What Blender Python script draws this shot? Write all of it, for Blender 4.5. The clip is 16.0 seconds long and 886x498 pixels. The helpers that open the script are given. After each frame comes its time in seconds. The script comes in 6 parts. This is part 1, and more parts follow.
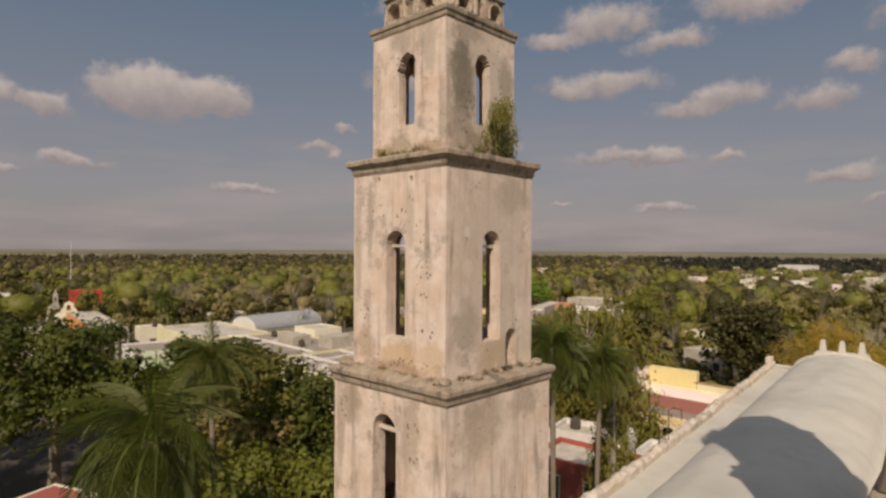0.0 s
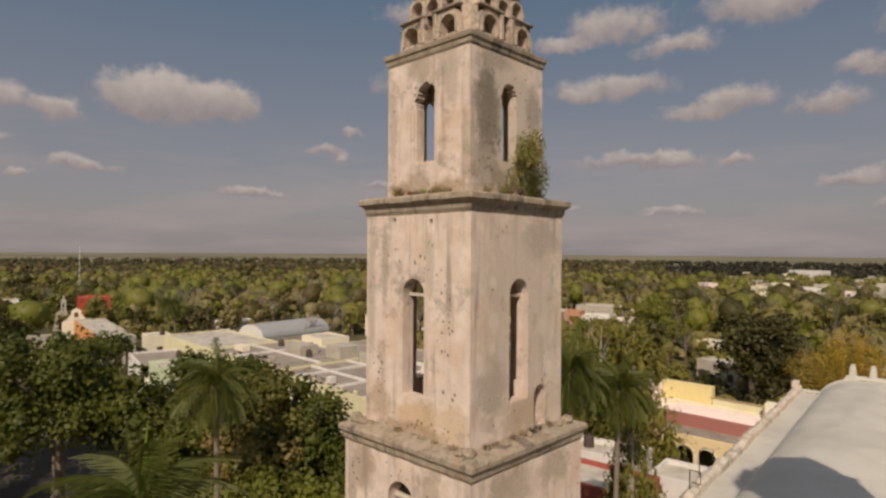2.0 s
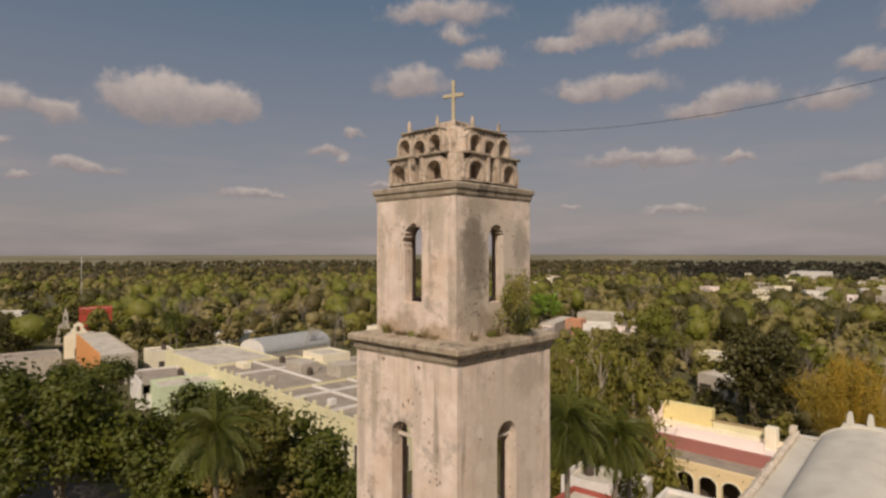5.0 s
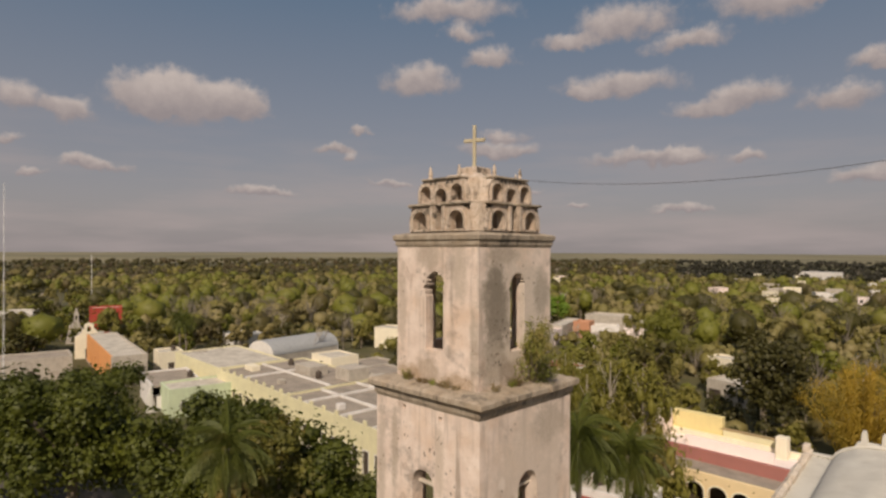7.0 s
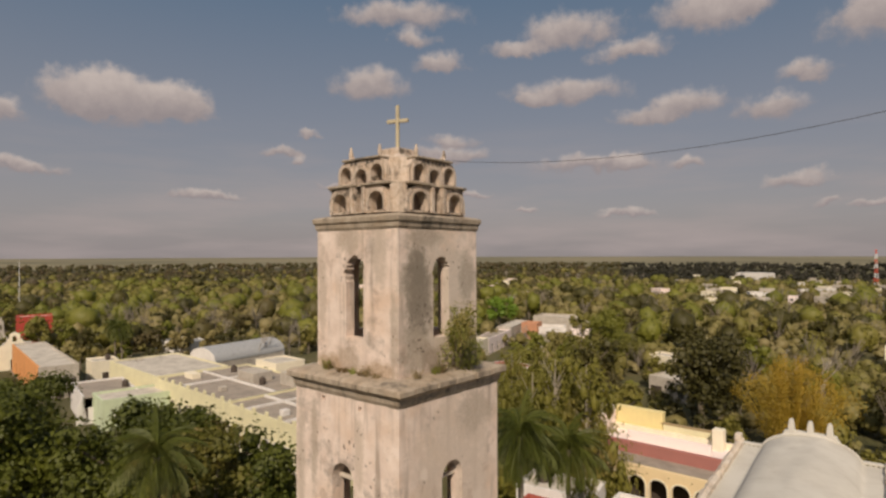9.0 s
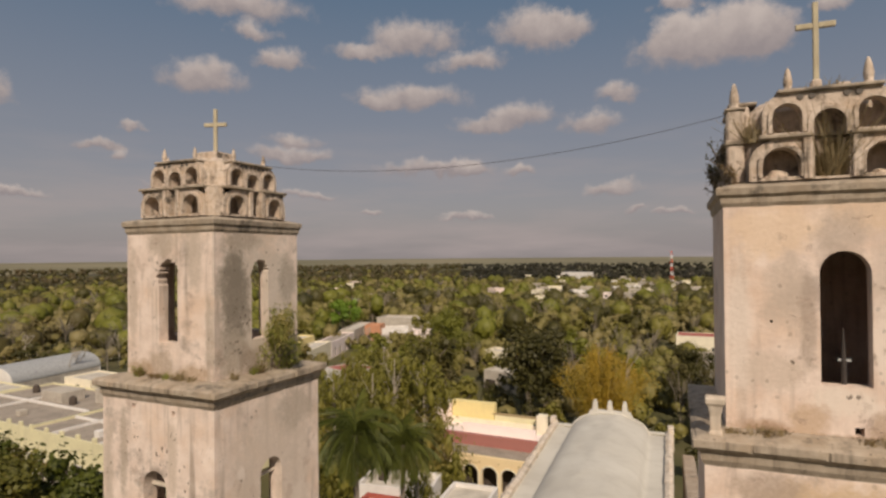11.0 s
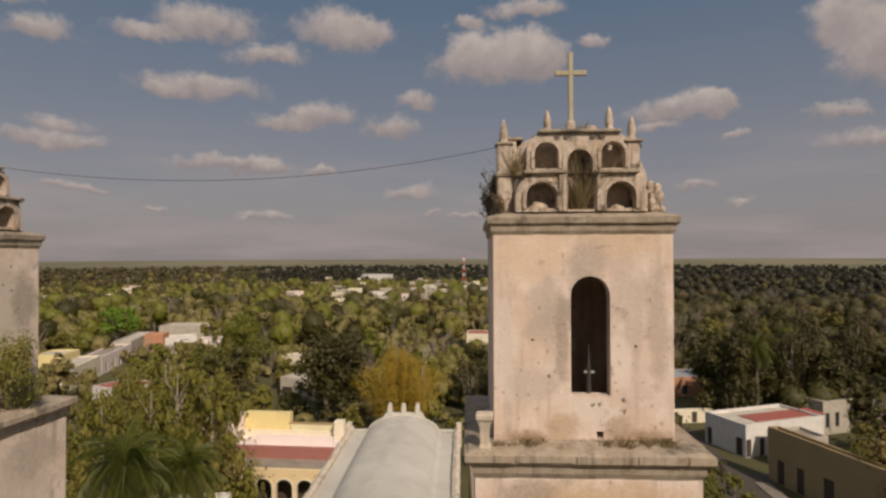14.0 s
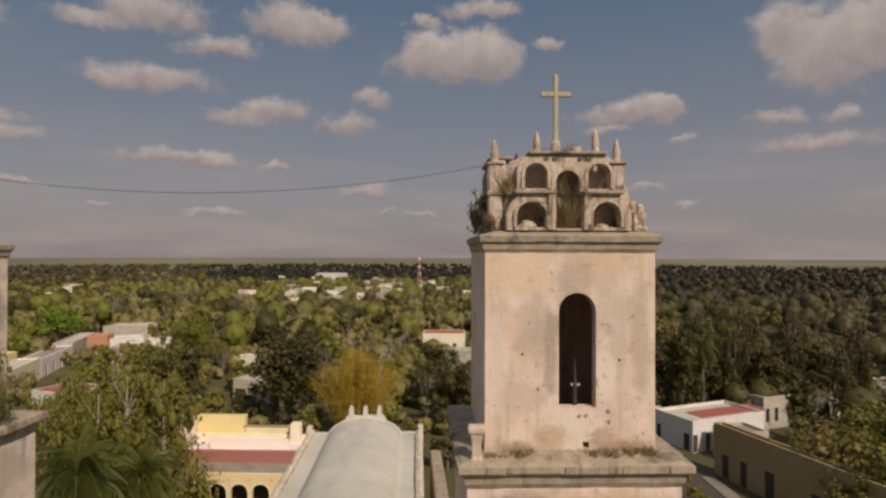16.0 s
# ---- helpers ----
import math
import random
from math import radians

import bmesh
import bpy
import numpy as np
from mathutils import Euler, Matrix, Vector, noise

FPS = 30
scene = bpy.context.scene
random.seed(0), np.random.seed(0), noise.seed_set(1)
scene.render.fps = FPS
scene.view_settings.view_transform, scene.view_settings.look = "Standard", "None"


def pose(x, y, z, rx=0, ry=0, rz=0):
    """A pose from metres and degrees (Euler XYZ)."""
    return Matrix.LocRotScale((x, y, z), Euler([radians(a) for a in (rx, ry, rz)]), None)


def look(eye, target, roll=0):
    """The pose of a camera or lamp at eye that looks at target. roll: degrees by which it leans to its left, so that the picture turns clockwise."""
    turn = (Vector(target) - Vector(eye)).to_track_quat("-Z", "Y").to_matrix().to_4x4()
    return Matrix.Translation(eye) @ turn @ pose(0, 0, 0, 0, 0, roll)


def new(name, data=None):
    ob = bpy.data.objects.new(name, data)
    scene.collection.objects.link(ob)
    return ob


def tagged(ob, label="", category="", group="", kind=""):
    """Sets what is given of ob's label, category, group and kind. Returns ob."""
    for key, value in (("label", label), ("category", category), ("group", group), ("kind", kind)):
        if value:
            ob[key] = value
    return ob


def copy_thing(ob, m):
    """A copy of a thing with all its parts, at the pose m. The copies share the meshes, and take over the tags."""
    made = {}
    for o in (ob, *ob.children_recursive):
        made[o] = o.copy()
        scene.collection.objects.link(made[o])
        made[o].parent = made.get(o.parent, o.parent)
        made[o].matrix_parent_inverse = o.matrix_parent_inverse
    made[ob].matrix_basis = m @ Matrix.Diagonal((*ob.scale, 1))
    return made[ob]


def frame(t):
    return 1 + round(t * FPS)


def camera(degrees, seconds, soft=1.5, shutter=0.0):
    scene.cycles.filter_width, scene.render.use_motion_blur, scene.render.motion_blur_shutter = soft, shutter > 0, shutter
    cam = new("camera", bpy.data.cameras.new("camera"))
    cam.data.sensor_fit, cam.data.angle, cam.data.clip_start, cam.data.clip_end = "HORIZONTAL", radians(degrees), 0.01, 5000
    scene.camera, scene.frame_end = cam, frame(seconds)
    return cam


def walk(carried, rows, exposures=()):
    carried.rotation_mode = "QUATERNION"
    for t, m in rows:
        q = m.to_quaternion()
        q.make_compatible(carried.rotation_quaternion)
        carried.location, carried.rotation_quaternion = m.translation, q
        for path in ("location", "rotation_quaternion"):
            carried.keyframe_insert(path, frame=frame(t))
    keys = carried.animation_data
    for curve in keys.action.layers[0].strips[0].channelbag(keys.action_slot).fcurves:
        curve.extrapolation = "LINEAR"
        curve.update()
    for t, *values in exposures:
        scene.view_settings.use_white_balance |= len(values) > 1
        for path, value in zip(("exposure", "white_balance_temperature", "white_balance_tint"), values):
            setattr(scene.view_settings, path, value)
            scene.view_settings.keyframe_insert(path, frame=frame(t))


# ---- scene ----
cam = camera(74.0, 16.0, soft=2.6)
# seconds, x, y, z, yaw, pitch, roll
ROWS = [
    (0.0, 4.304, -9.874, 20.979, 43.418, -0.123, -0.285),
    (0.5, 3.687, -9.222, 21.070, 43.167, -0.101, -0.298),
    (1.0, 3.295, -8.957, 21.288, 42.781, -0.098, -0.332),
    (1.5, 3.082, -9.030, 21.525, 43.271, 0.060, -0.319),
    (2.0, 3.109, -9.123, 22.010, 44.109, 0.223, -0.358),
    (2.5, 3.249, -9.113, 22.245, 44.282, 0.250, -0.245),
    (3.0, 3.369, -9.118, 22.365, 44.032, 0.252, -0.208),
    (3.5, 3.568, -9.096, 22.766, 43.797, 0.250, -0.153),
    (4.0, 3.615, -8.857, 23.593, 43.729, 0.259, -0.148),
    (4.5, 3.474, -8.820, 24.621, 44.243, 0.236, -0.001),
    (5.0, 3.419, -8.995, 25.243, 44.278, 0.208, 0.027),
    (7.5, 3.160, -9.266, 26.448, 45.314, 0.008, -0.186),
    (8.0, 3.291, -9.303, 26.150, 45.664, 0.095, -0.102),
    (8.5, 3.240, -8.946, 25.983, 44.657, 0.267, -0.060),
    (9.0, 3.331, -8.432, 25.923, 40.175, 0.424, 0.169),
    (9.5, 3.740, -8.269, 25.927, 36.209, 0.504, 0.292),
    (10.0, 4.307, -8.506, 25.966, 32.828, 0.599, 0.487),
    (12.5, 4.356, -8.921, 25.836, 14.611, 0.650, 0.136),
    (13.0, 4.287, -8.620, 25.913, 11.843, 0.777, 0.073),
    (13.5, 4.458, -8.478, 26.070, 7.881, 0.733, -0.093),
    (14.0, 4.581, -8.552, 26.258, 5.953, 0.648, 0.232),
    (14.5, 4.268, -8.635, 26.321, 5.106, 0.766, 0.099),
    (15.0, 3.872, -8.779, 26.439, 4.842, 0.733, 0.070),
    (15.5, 3.679, -8.829, 26.500, 3.498, 0.614, -0.104),
    (16.0, 3.986, -8.808, 26.546, 1.570, 0.543, -0.157),
]
RISE = 4.0  # the church stands on a low mound above the town
walk(cam, [(t, pose(x, y, z + RISE, 90 + pitch, roll, yaw)) for t, x, y, z, yaw, pitch, roll in ROWS],
     [(0.0, 0.08, 6900, 13), (2.5, 0.03, 6900, 13), (5.0, 0.05, 6900, 13), (7.5, 0.14, 6900, 13), (10.0, 0.14, 6900, 13), (12.5, 0.05, 6900, 13), (14.5, -0.03, 6900, 13), (16.0, -0.03, 6900, 13)])

# ---------------------------------------------------------------- light
SUN_DIR = Vector((0.403, -0.641, 0.653)).normalized()
sun = new("sun", bpy.data.lights.new("sun", "SUN"))
sun.data.energy, sun.data.angle, sun.data.color = 3.5, radians(0.6), (1.0, 0.88, 0.74)
sun.matrix_world = look(SUN_DIR * 100, (0, 0, 0))

world = bpy.data.worlds.new("sky")
scene.world = world
world.use_nodes = True


class Graph:
    """Short hand for node trees."""

    def __init__(self, tree):
        self.tree = tree
        tree.nodes.clear()

    def add(self, kind, inputs=None, **props):
        n = self.tree.nodes.new(kind)
        for k, v in props.items():
            setattr(n, k, v)
        for k, v in (inputs or {}).items():
            if isinstance(v, bpy.types.NodeSocket):
                self.tree.links.new(v, n.inputs[k])
            else:
                n.inputs[k].default_value = v
        return n

    def math(self, op, a, b=0.0, c=0.0, clamp=False):
        return self.add("ShaderNodeMath", {0: a, 1: b, 2: c}, operation=op, use_clamp=clamp).outputs[0]

    def vec(self, op, a, b=(0, 0, 0)):
        n = self.add("ShaderNodeVectorMath", {0: a, 1: b}, operation=op)
        return n.outputs["Value"] if op in ("LENGTH", "DOT_PRODUCT") else n.outputs[0]

    def mix(self, f, a, b, blend="MIX"):
        n = self.add("ShaderNodeMix", data_type="RGBA", blend_type=blend)
        for k, v in ((0, f), (6, a), (7, b)):
            if isinstance(v, bpy.types.NodeSocket):
                self.tree.links.new(v, n.inputs[k])
            else:
                n.inputs[k].default_value = v if k == 0 else (*v[:3], 1)
        return n.outputs[2]

    def ramp(self, f, stops):
        n = self.add("ShaderNodeValToRGB", {0: f})
        e = n.color_ramp.elements
        while len(e) < len(stops):
            e.new(0.5)
        for el, (p, c) in zip(e, stops):
            el.position = p
            el.color = (*c, 1) if len(c) == 3 else c
        return n.outputs[0]

    def noise(self, vector, scale, detail=4.0, rough=0.55, dist=0.0):
        return self.add("ShaderNodeTexNoise", {"Vector": vector, "Scale": scale, "Detail": detail, "Roughness": rough, "Distortion": dist})


# clouds: azimuth from the nave's axis, height, half width, half height, in degrees
CLOUDS_WEST = [
    (-68.6, 13.1, 5.6, 2.3), (-71.1, 13.5, 2.7, 2.0), (-64.7, 13.4, 2.7, 1.8), (-80.7, 12.0, 2.8, 1.4), (-77.0, 11.4, 1.5, 1.2),
    (-54.1, 9.2, 0.9, 0.6), (-55.7, 10.0, 1.9, 0.5), (-63.2, 5.6, 1.5, 0.5), (-60.9, 5.6, 1.8, 0.4), (-75.6, 7.3, 2.1, 0.6),
    (-79.8, 6.4, 1.0, 0.4), (-82.0, 8.7, 1.1, 0.5), (-52.5, 11.4, 1.0, 0.5), (-50.3, 6.6, 1.8, 0.4),
]
CLOUDS_NORTH = [
    (-47.4, 16.2, 3.3, 1.6), (-40.3, 18.3, 2.5, 1.0), (-28.5, 15.3, 4.9, 1.4), (-31.8, 14.9, 1.5, 0.7), (-21.5, 12.9, 2.5, 0.9),
    (-17.6, 13.6, 3.2, 1.4), (-10.7, 12.5, 2.5, 1.3), (-8.2, 15.1, 2.3, 0.9), (-33.2, 19.5, 2.5, 1.0), (-27.8, 20.7, 4.4, 1.8),
    (-22.4, 18.5, 3.2, 1.0), (-16.5, 20.8, 3.6, 2.1), (-12.7, 21.2, 2.7, 1.2), (-44.6, 22.4, 5.3, 1.4), (-42.9, 20.4, 2.1, 0.9),
    (-39.3, 9.8, 3.4, 0.8), (-39.1, 11.1, 2.2, 0.7), (-25.6, 8.8, 5.3, 0.8), (-22.6, 9.0, 1.9, 0.8), (-17.6, 8.5, 1.1, 0.6),
    (-9.1, 6.5, 2.4, 0.7), (-6.4, 4.7, 1.1, 0.4), (-3.4, 4.1, 1.0, 0.4), (-22.7, 4.1, 2.6, 0.4), (-37.9, 6.4, 2.2, 0.4),
    (-32.2, 4.4, 1.2, 0.3),
]
CLOUDS_EAST = [
    (-0.6, 18.3, 5.5, 2.7), (-3.1, 19.2, 2.5, 1.8), (3.2, 18.8, 2.7, 2.2), (16.2, 13.3, 4.4, 1.2), (19.2, 13.3, 1.6, 1.1),
    (9.0, 20.1, 1.5, 0.7), (28.4, 18.6, 2.4, 2.4), (31.6, 15.4, 3.8, 3.0), (28.2, 12.1, 2.1, 0.8), (31.0, 9.5, 4.2, 1.0),
    (33.2, 11.8, 1.6, 0.7), (21.3, 5.0, 0.8, 0.4), (17.2, 6.6, 1.2, 0.5), (20.5, 10.7, 0.9, 0.4), (2.2, 22.8, 3.3, 0.9),
    (-3.3, 22.0, 1.9, 0.6), (34.4, 17.4, 4.2, 3.4), (14.0, 12.1, 1.9, 0.5),
]


def build_sky():
    g = Graph(world.node_tree)
    d = g.add("ShaderNodeTexCoord").outputs["Generated"]
    d = g.vec("NORMALIZE", d)
    s = g.add("ShaderNodeSeparateXYZ", {0: d})
    az = g.math("ARCTAN2", s.outputs[0], s.outputs[1])
    el = g.math("ARCSINE", s.outputs[2])
    deg = 180 / math.pi
    flat = g.add("ShaderNodeCombineXYZ", {0: g.math("MULTIPLY", az, deg), 1: g.math("MULTIPLY", el, deg)}).outputs[0]
    n1 = g.noise(flat, 0.42, 5.0, 0.6).outputs["Color"]
    n2 = g.noise(flat, 0.16, 2.0, 0.5).outputs["Color"]
    w1 = g.vec("MULTIPLY", g.vec("SUBTRACT", n1, (0.5, 0.5, 0.5)), (3.4, 2.4, 0))
    w2 = g.vec("MULTIPLY", g.vec("SUBTRACT", n2, (0.5, 0.5, 0.5)), (4.0, 1.6, 0))
    p = g.vec("ADD", g.vec("ADD", flat, w1), w2)
    total, tall = None, None
    for a, e, w, h in CLOUDS_WEST + CLOUDS_NORTH + CLOUDS_EAST:
        q = g.vec("MULTIPLY", g.vec("SUBTRACT", p, (a, e - 0.5, 0)), (0.70 / w, 0.68 / h, 0))
        qy = g.add("ShaderNodeSeparateXYZ", {0: q}).outputs[1]
        sag = g.math("MULTIPLY", g.math("MINIMUM", qy, 0.0), 0.7)
        k = g.math("SUBTRACT", 1.0, g.vec("LENGTH", g.vec("ADD", q, g.add("ShaderNodeCombineXYZ", {1: sag}).outputs[0])), clamp=True)
        up = g.math("MULTIPLY", qy, k)
        total = k if total is None else g.math("ADD", total, k)
        tall = up if tall is None else g.math("ADD", tall, up)
    fine = g.noise(flat, 0.75, 6.0, 0.6).outputs[0]
    body = g.math("ADD", total, g.math("MULTIPLY", g.math("SUBTRACT", fine, 0.5), 0.7))
    cover = g.add("ShaderNodeMapRange", {"Value": body, "From Min": 0.03, "From Max": 0.68}, interpolation_type="SMOOTHSTEP").outputs[0]
    cover = g.math("MULTIPLY", cover, g.math("GREATER_THAN", total, 0.0))
    rel = g.math("DIVIDE", tall, g.math("ADD", total, 0.05))
    lit = g.math("ADD", g.math("ADD", g.math("MULTIPLY", rel, 0.85), 0.42), g.math("MULTIPLY", g.math("SUBTRACT", fine, 0.5), 0.55))
    cloud = g.ramp(lit, [(0.2, (0.26, 0.235, 0.245)), (0.55, (0.345, 0.307, 0.303)), (0.95, (0.46, 0.412, 0.392))])
    # faint veils low over the land
    veil = g.noise(g.vec("MULTIPLY", flat, (0.05, 0.32, 0)), 1.0, 4.0, 0.55).outputs[0]
    low = g.add("ShaderNodeMapRange", {"Value": el, "From Min": 0.02, "From Max": 0.22, "To Min": 1.0, "To Max": 0.0}).outputs[0]
    veil = g.math("MULTIPLY", g.add("ShaderNodeMapRange", {"Value": veil, "From Min": 0.44, "From Max": 0.68}).outputs[0], g.math("MULTIPLY", low, 0.9))
    nish = g.add("ShaderNodeTexSky", sky_type="NISHITA", sun_disc=False, sun_elevation=radians(41), sun_rotation=radians(148), dust_density=2.5)
    nish = g.mix(1.0, nish.outputs[0], (0.075, 0.075, 0.075), "MULTIPLY")
    # low haze; the last stop is an unseen bright zenith added to lift shadows
    haze_fill = g.ramp(g.math("MULTIPLY", el, 1.6, clamp=True), [(0.0, (0.285, 0.262, 0.268)), (0.12, (0.26, 0.248, 0.265)), (0.3, (0.195, 0.21, 0.25)), (0.66, (0.095, 0.15, 0.222)), (1.0, (0.24, 0.265, 0.31))])
    base = g.mix(0.82, nish, haze_fill)
    col = g.mix(veil, base, (0.34, 0.30, 0.30))
    col = g.mix(cover, col, cloud)
    bg = g.add("ShaderNodeBackground", {"Color": col, "Strength": 1.0})
    g.tree.links.new(bg.outputs[0], g.add("ShaderNodeOutputWorld").inputs[0])


build_sky()


# ---------------------------------------------------------------- materials
def material(name):
    m = bpy.data.materials.new(name)
    m.use_nodes = True
    return m, Graph(m.node_tree)


def finish(g, color, rough=0.85, height=None, strength=0.3, distance=0.02, metal=0.0, extra=None):
    ins = {"Base Color": color if isinstance(color, bpy.types.NodeSocket) else (*color, 1), "Roughness": rough, "Metallic": metal}
    ins.update(extra or {})
    b = g.add("ShaderNodeBsdfPrincipled", ins)
    if height is not None:
        bump = g.add("ShaderNodeBump", {"Height": height, "Strength": strength, "Distance": distance})
        g.tree.links.new(bump.outputs[0], b.inputs["Normal"])
    g.tree.links.new(b.outputs[0], g.add("ShaderNodeOutputMaterial").inputs[0])


def plaster(name, base, light, dark, grime=0.5, pits=0.5, streak=0.5, stains=(), fineness=1.0, shift=(0, 0, 0), pocks=()):
    """Old lime plaster: mottled, streaked by rain, pitted and patched."""
    m, g = material(name)
    pos = g.add("ShaderNodeTexCoord").outputs["Object"]
    if fineness != 1.0:
        pos = g.vec("MULTIPLY", pos, (fineness, fineness, fineness))
    place_at = pos
    pos = g.vec("ADD", pos, shift)
    big = g.noise(pos, 0.55, 5, 0.6).outputs[0]
    mid = g.noise(pos, 2.3, 6, 0.62).outputs[0]
    fine = g.noise(pos, 16, 5, 0.6).outputs[0]
    c = g.mix(g.ramp(mid, [(0.36, (0, 0, 0)), (0.66, (1, 1, 1))]), base, light)
    warm = g.ramp(g.noise(g.vec("ADD", pos, (7, 3, 1)), 1.1, 4, 0.6).outputs[0], [(0.48, (0, 0, 0)), (0.7, (1, 1, 1))])
    c = g.mix(g.math("MULTIPLY", warm, 0.45), c, (base[0] * 0.95, base[1] * 0.78, base[2] * 0.58))
    run = g.noise(g.vec("MULTIPLY", pos, (4.2, 4.2, 0.36)), 1.0, 5, 0.62).outputs[0]
    run = g.math("MULTIPLY", g.ramp(run, [(0.50, (0, 0, 0)), (0.66, (1, 1, 1))]), streak)
    gate = g.ramp(big, [(0.4, (0, 0, 0)), (0.62, (1, 1, 1))])
    c = g.mix(g.math("MULTIPLY", run, g.math("ADD", g.math("MULTIPLY", gate, 0.7), 0.3)), c, dark)
    patch = g.ramp(g.noise(g.vec("ADD", pos, (0, 0, 9)), 0.9, 7, 0.68).outputs[0], [(0.56, (0, 0, 0)), (0.66, (1, 1, 1))])
    c = g.mix(g.math("MULTIPLY", patch, grime), c, (dark[0] * 0.8, dark[1] * 0.85, dark[2] * 0.9))
    # old stains and whole-face tones: middle, half sizes, colour
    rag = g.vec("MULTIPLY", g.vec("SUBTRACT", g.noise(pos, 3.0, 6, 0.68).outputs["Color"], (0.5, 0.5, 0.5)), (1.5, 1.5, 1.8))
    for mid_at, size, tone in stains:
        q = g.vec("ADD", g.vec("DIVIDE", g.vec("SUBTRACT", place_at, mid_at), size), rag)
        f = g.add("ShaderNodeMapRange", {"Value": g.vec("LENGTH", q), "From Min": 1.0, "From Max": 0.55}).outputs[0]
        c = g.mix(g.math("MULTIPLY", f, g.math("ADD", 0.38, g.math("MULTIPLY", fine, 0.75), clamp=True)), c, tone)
    vor = g.add("ShaderNodeTexVoronoi", {"Vector": g.vec("MULTIPLY", pos, (1, 1, 0.8)), "Scale": 5.6, "Randomness": 1.0})
    pit = g.math("LESS_THAN", g.math("ADD", vor.outputs["Distance"], g.math("MULTIPLY", g.noise(pos, 9, 4, 0.6).outputs[0], 0.3)), 0.29)
    where = g.ramp(g.noise(g.vec("ADD", pos, (3, 0, 2)), 0.8, 2, 0.5).outputs[0], [(0.50, (0, 0, 0)), (0.57, (1, 1, 1))])
    pit = g.math("MULTIPLY", g.math("MULTIPLY", pit, where), pits)
    # flaked patches with crisp edges, and a sprinkle of small holes
    flake = g.ramp(g.noise(g.vec("ADD", pos, (5, 8, 3)), 2.6, 9, 0.7).outputs[0], [(0.585, (0, 0, 0)), (0.605, (1, 1, 1))])
    flake = g.math("MULTIPLY", flake, g.ramp(g.noise(g.vec("ADD", pos, (1, 4, 6)), 0.7, 2, 0.5).outputs[0], [(0.42, (0, 0, 0)), (0.6, (1, 1, 1))]))
    c = g.mix(g.math("MULTIPLY", flake, 0.5), c, (base[0] * 0.66, base[1] * 0.62, base[2] * 0.58))
    dots = g.add("ShaderNodeTexVoronoi", {"Vector": pos, "Scale": 13.0, "Randomness": 1.0})
    dot = g.math("LESS_THAN", g.math("ADD", dots.outputs["Distance"], g.math("MULTIPLY", fine, 0.35)), 0.31)
    gap = g.ramp(g.noise(g.vec("ADD", pos, (9, 2, 7)), 1.3, 3, 0.6).outputs[0], [(0.53, (0, 0, 0)), (0.6, (1, 1, 1))])
    pit = g.math("MAXIMUM", pit, g.math("MULTIPLY", g.math("MULTIPLY", dot, gap), pits * 0.8))
    # clusters of shallow holes: middle, half sizes
    if pocks:
        cell = g.add("ShaderNodeTexVoronoi", {"Vector": g.vec("MULTIPLY", pos, (1, 1, 0.8)), "Scale": 8.5, "Randomness": 1.0})
        hole = g.math("LESS_THAN", g.math("ADD", cell.outputs["Distance"], g.math("ADD", g.math("MULTIPLY", fine, 0.6), g.math("MULTIPLY", mid, 0.9))), 0.97)
        for mid_at, size in pocks:
            q = g.vec("DIVIDE", g.vec("SUBTRACT", g.vec("ADD", place_at, g.vec("MULTIPLY", rag, (0.3, 0.3, 0.3))), mid_at), size)
            near = g.math("LESS_THAN", g.vec("LENGTH", q), 1.0)
            pit = g.math("MAXIMUM", pit, g.math("MULTIPLY", g.math("MULTIPLY", hole, near), 0.8))
    c = g.mix(pit, c, (dark[0] * 0.4, dark[1] * 0.38, dark[2] * 0.36))
    c = g.mix(g.math("MULTIPLY", fine, 0.22), c, dark)
    h = g.math("SUBTRACT", g.math("ADD", g.math("MULTIPLY", mid, 0.8), g.math("MULTIPLY", fine, 0.35)), g.math("ADD", g.math("MULTIPLY", pit, 1.0), g.math("MULTIPLY", flake, 0.5)))
    finish(g, c, 0.92, h, 0.6, 0.03)
    return m


def painted(name, base, dark, scale=1.0, grime=0.35, rough=0.85):
    """A painted or cement surface with stains and a little relief."""
    m, g = material(name)
    pos = g.add("ShaderNodeTexCoord").outputs["Object"]
    a = g.noise(pos, 0.45 * scale, 6, 0.65).outputs[0]
    b = g.noise(g.vec("MULTIPLY", pos, (2.2, 2.2, 0.35)), 1.0 * scale, 5, 0.6).outputs[0]
    f = g.noise(pos, 9 * scale, 4, 0.6).outputs[0]
    c = g.mix(g.math("MULTIPLY", g.ramp(a, [(0.42, (0, 0, 0)), (0.68, (1, 1, 1))]), grime), base, dark)
    c = g.mix(g.math("MULTIPLY", g.ramp(b, [(0.5, (0, 0, 0)), (0.75, (1, 1, 1))]), grime * 0.8), c, dark)
    c = g.mix(g.math("MULTIPLY", f, 0.15), c, dark)
    finish(g, c, rough, f, 0.25, 0.02)
    return m


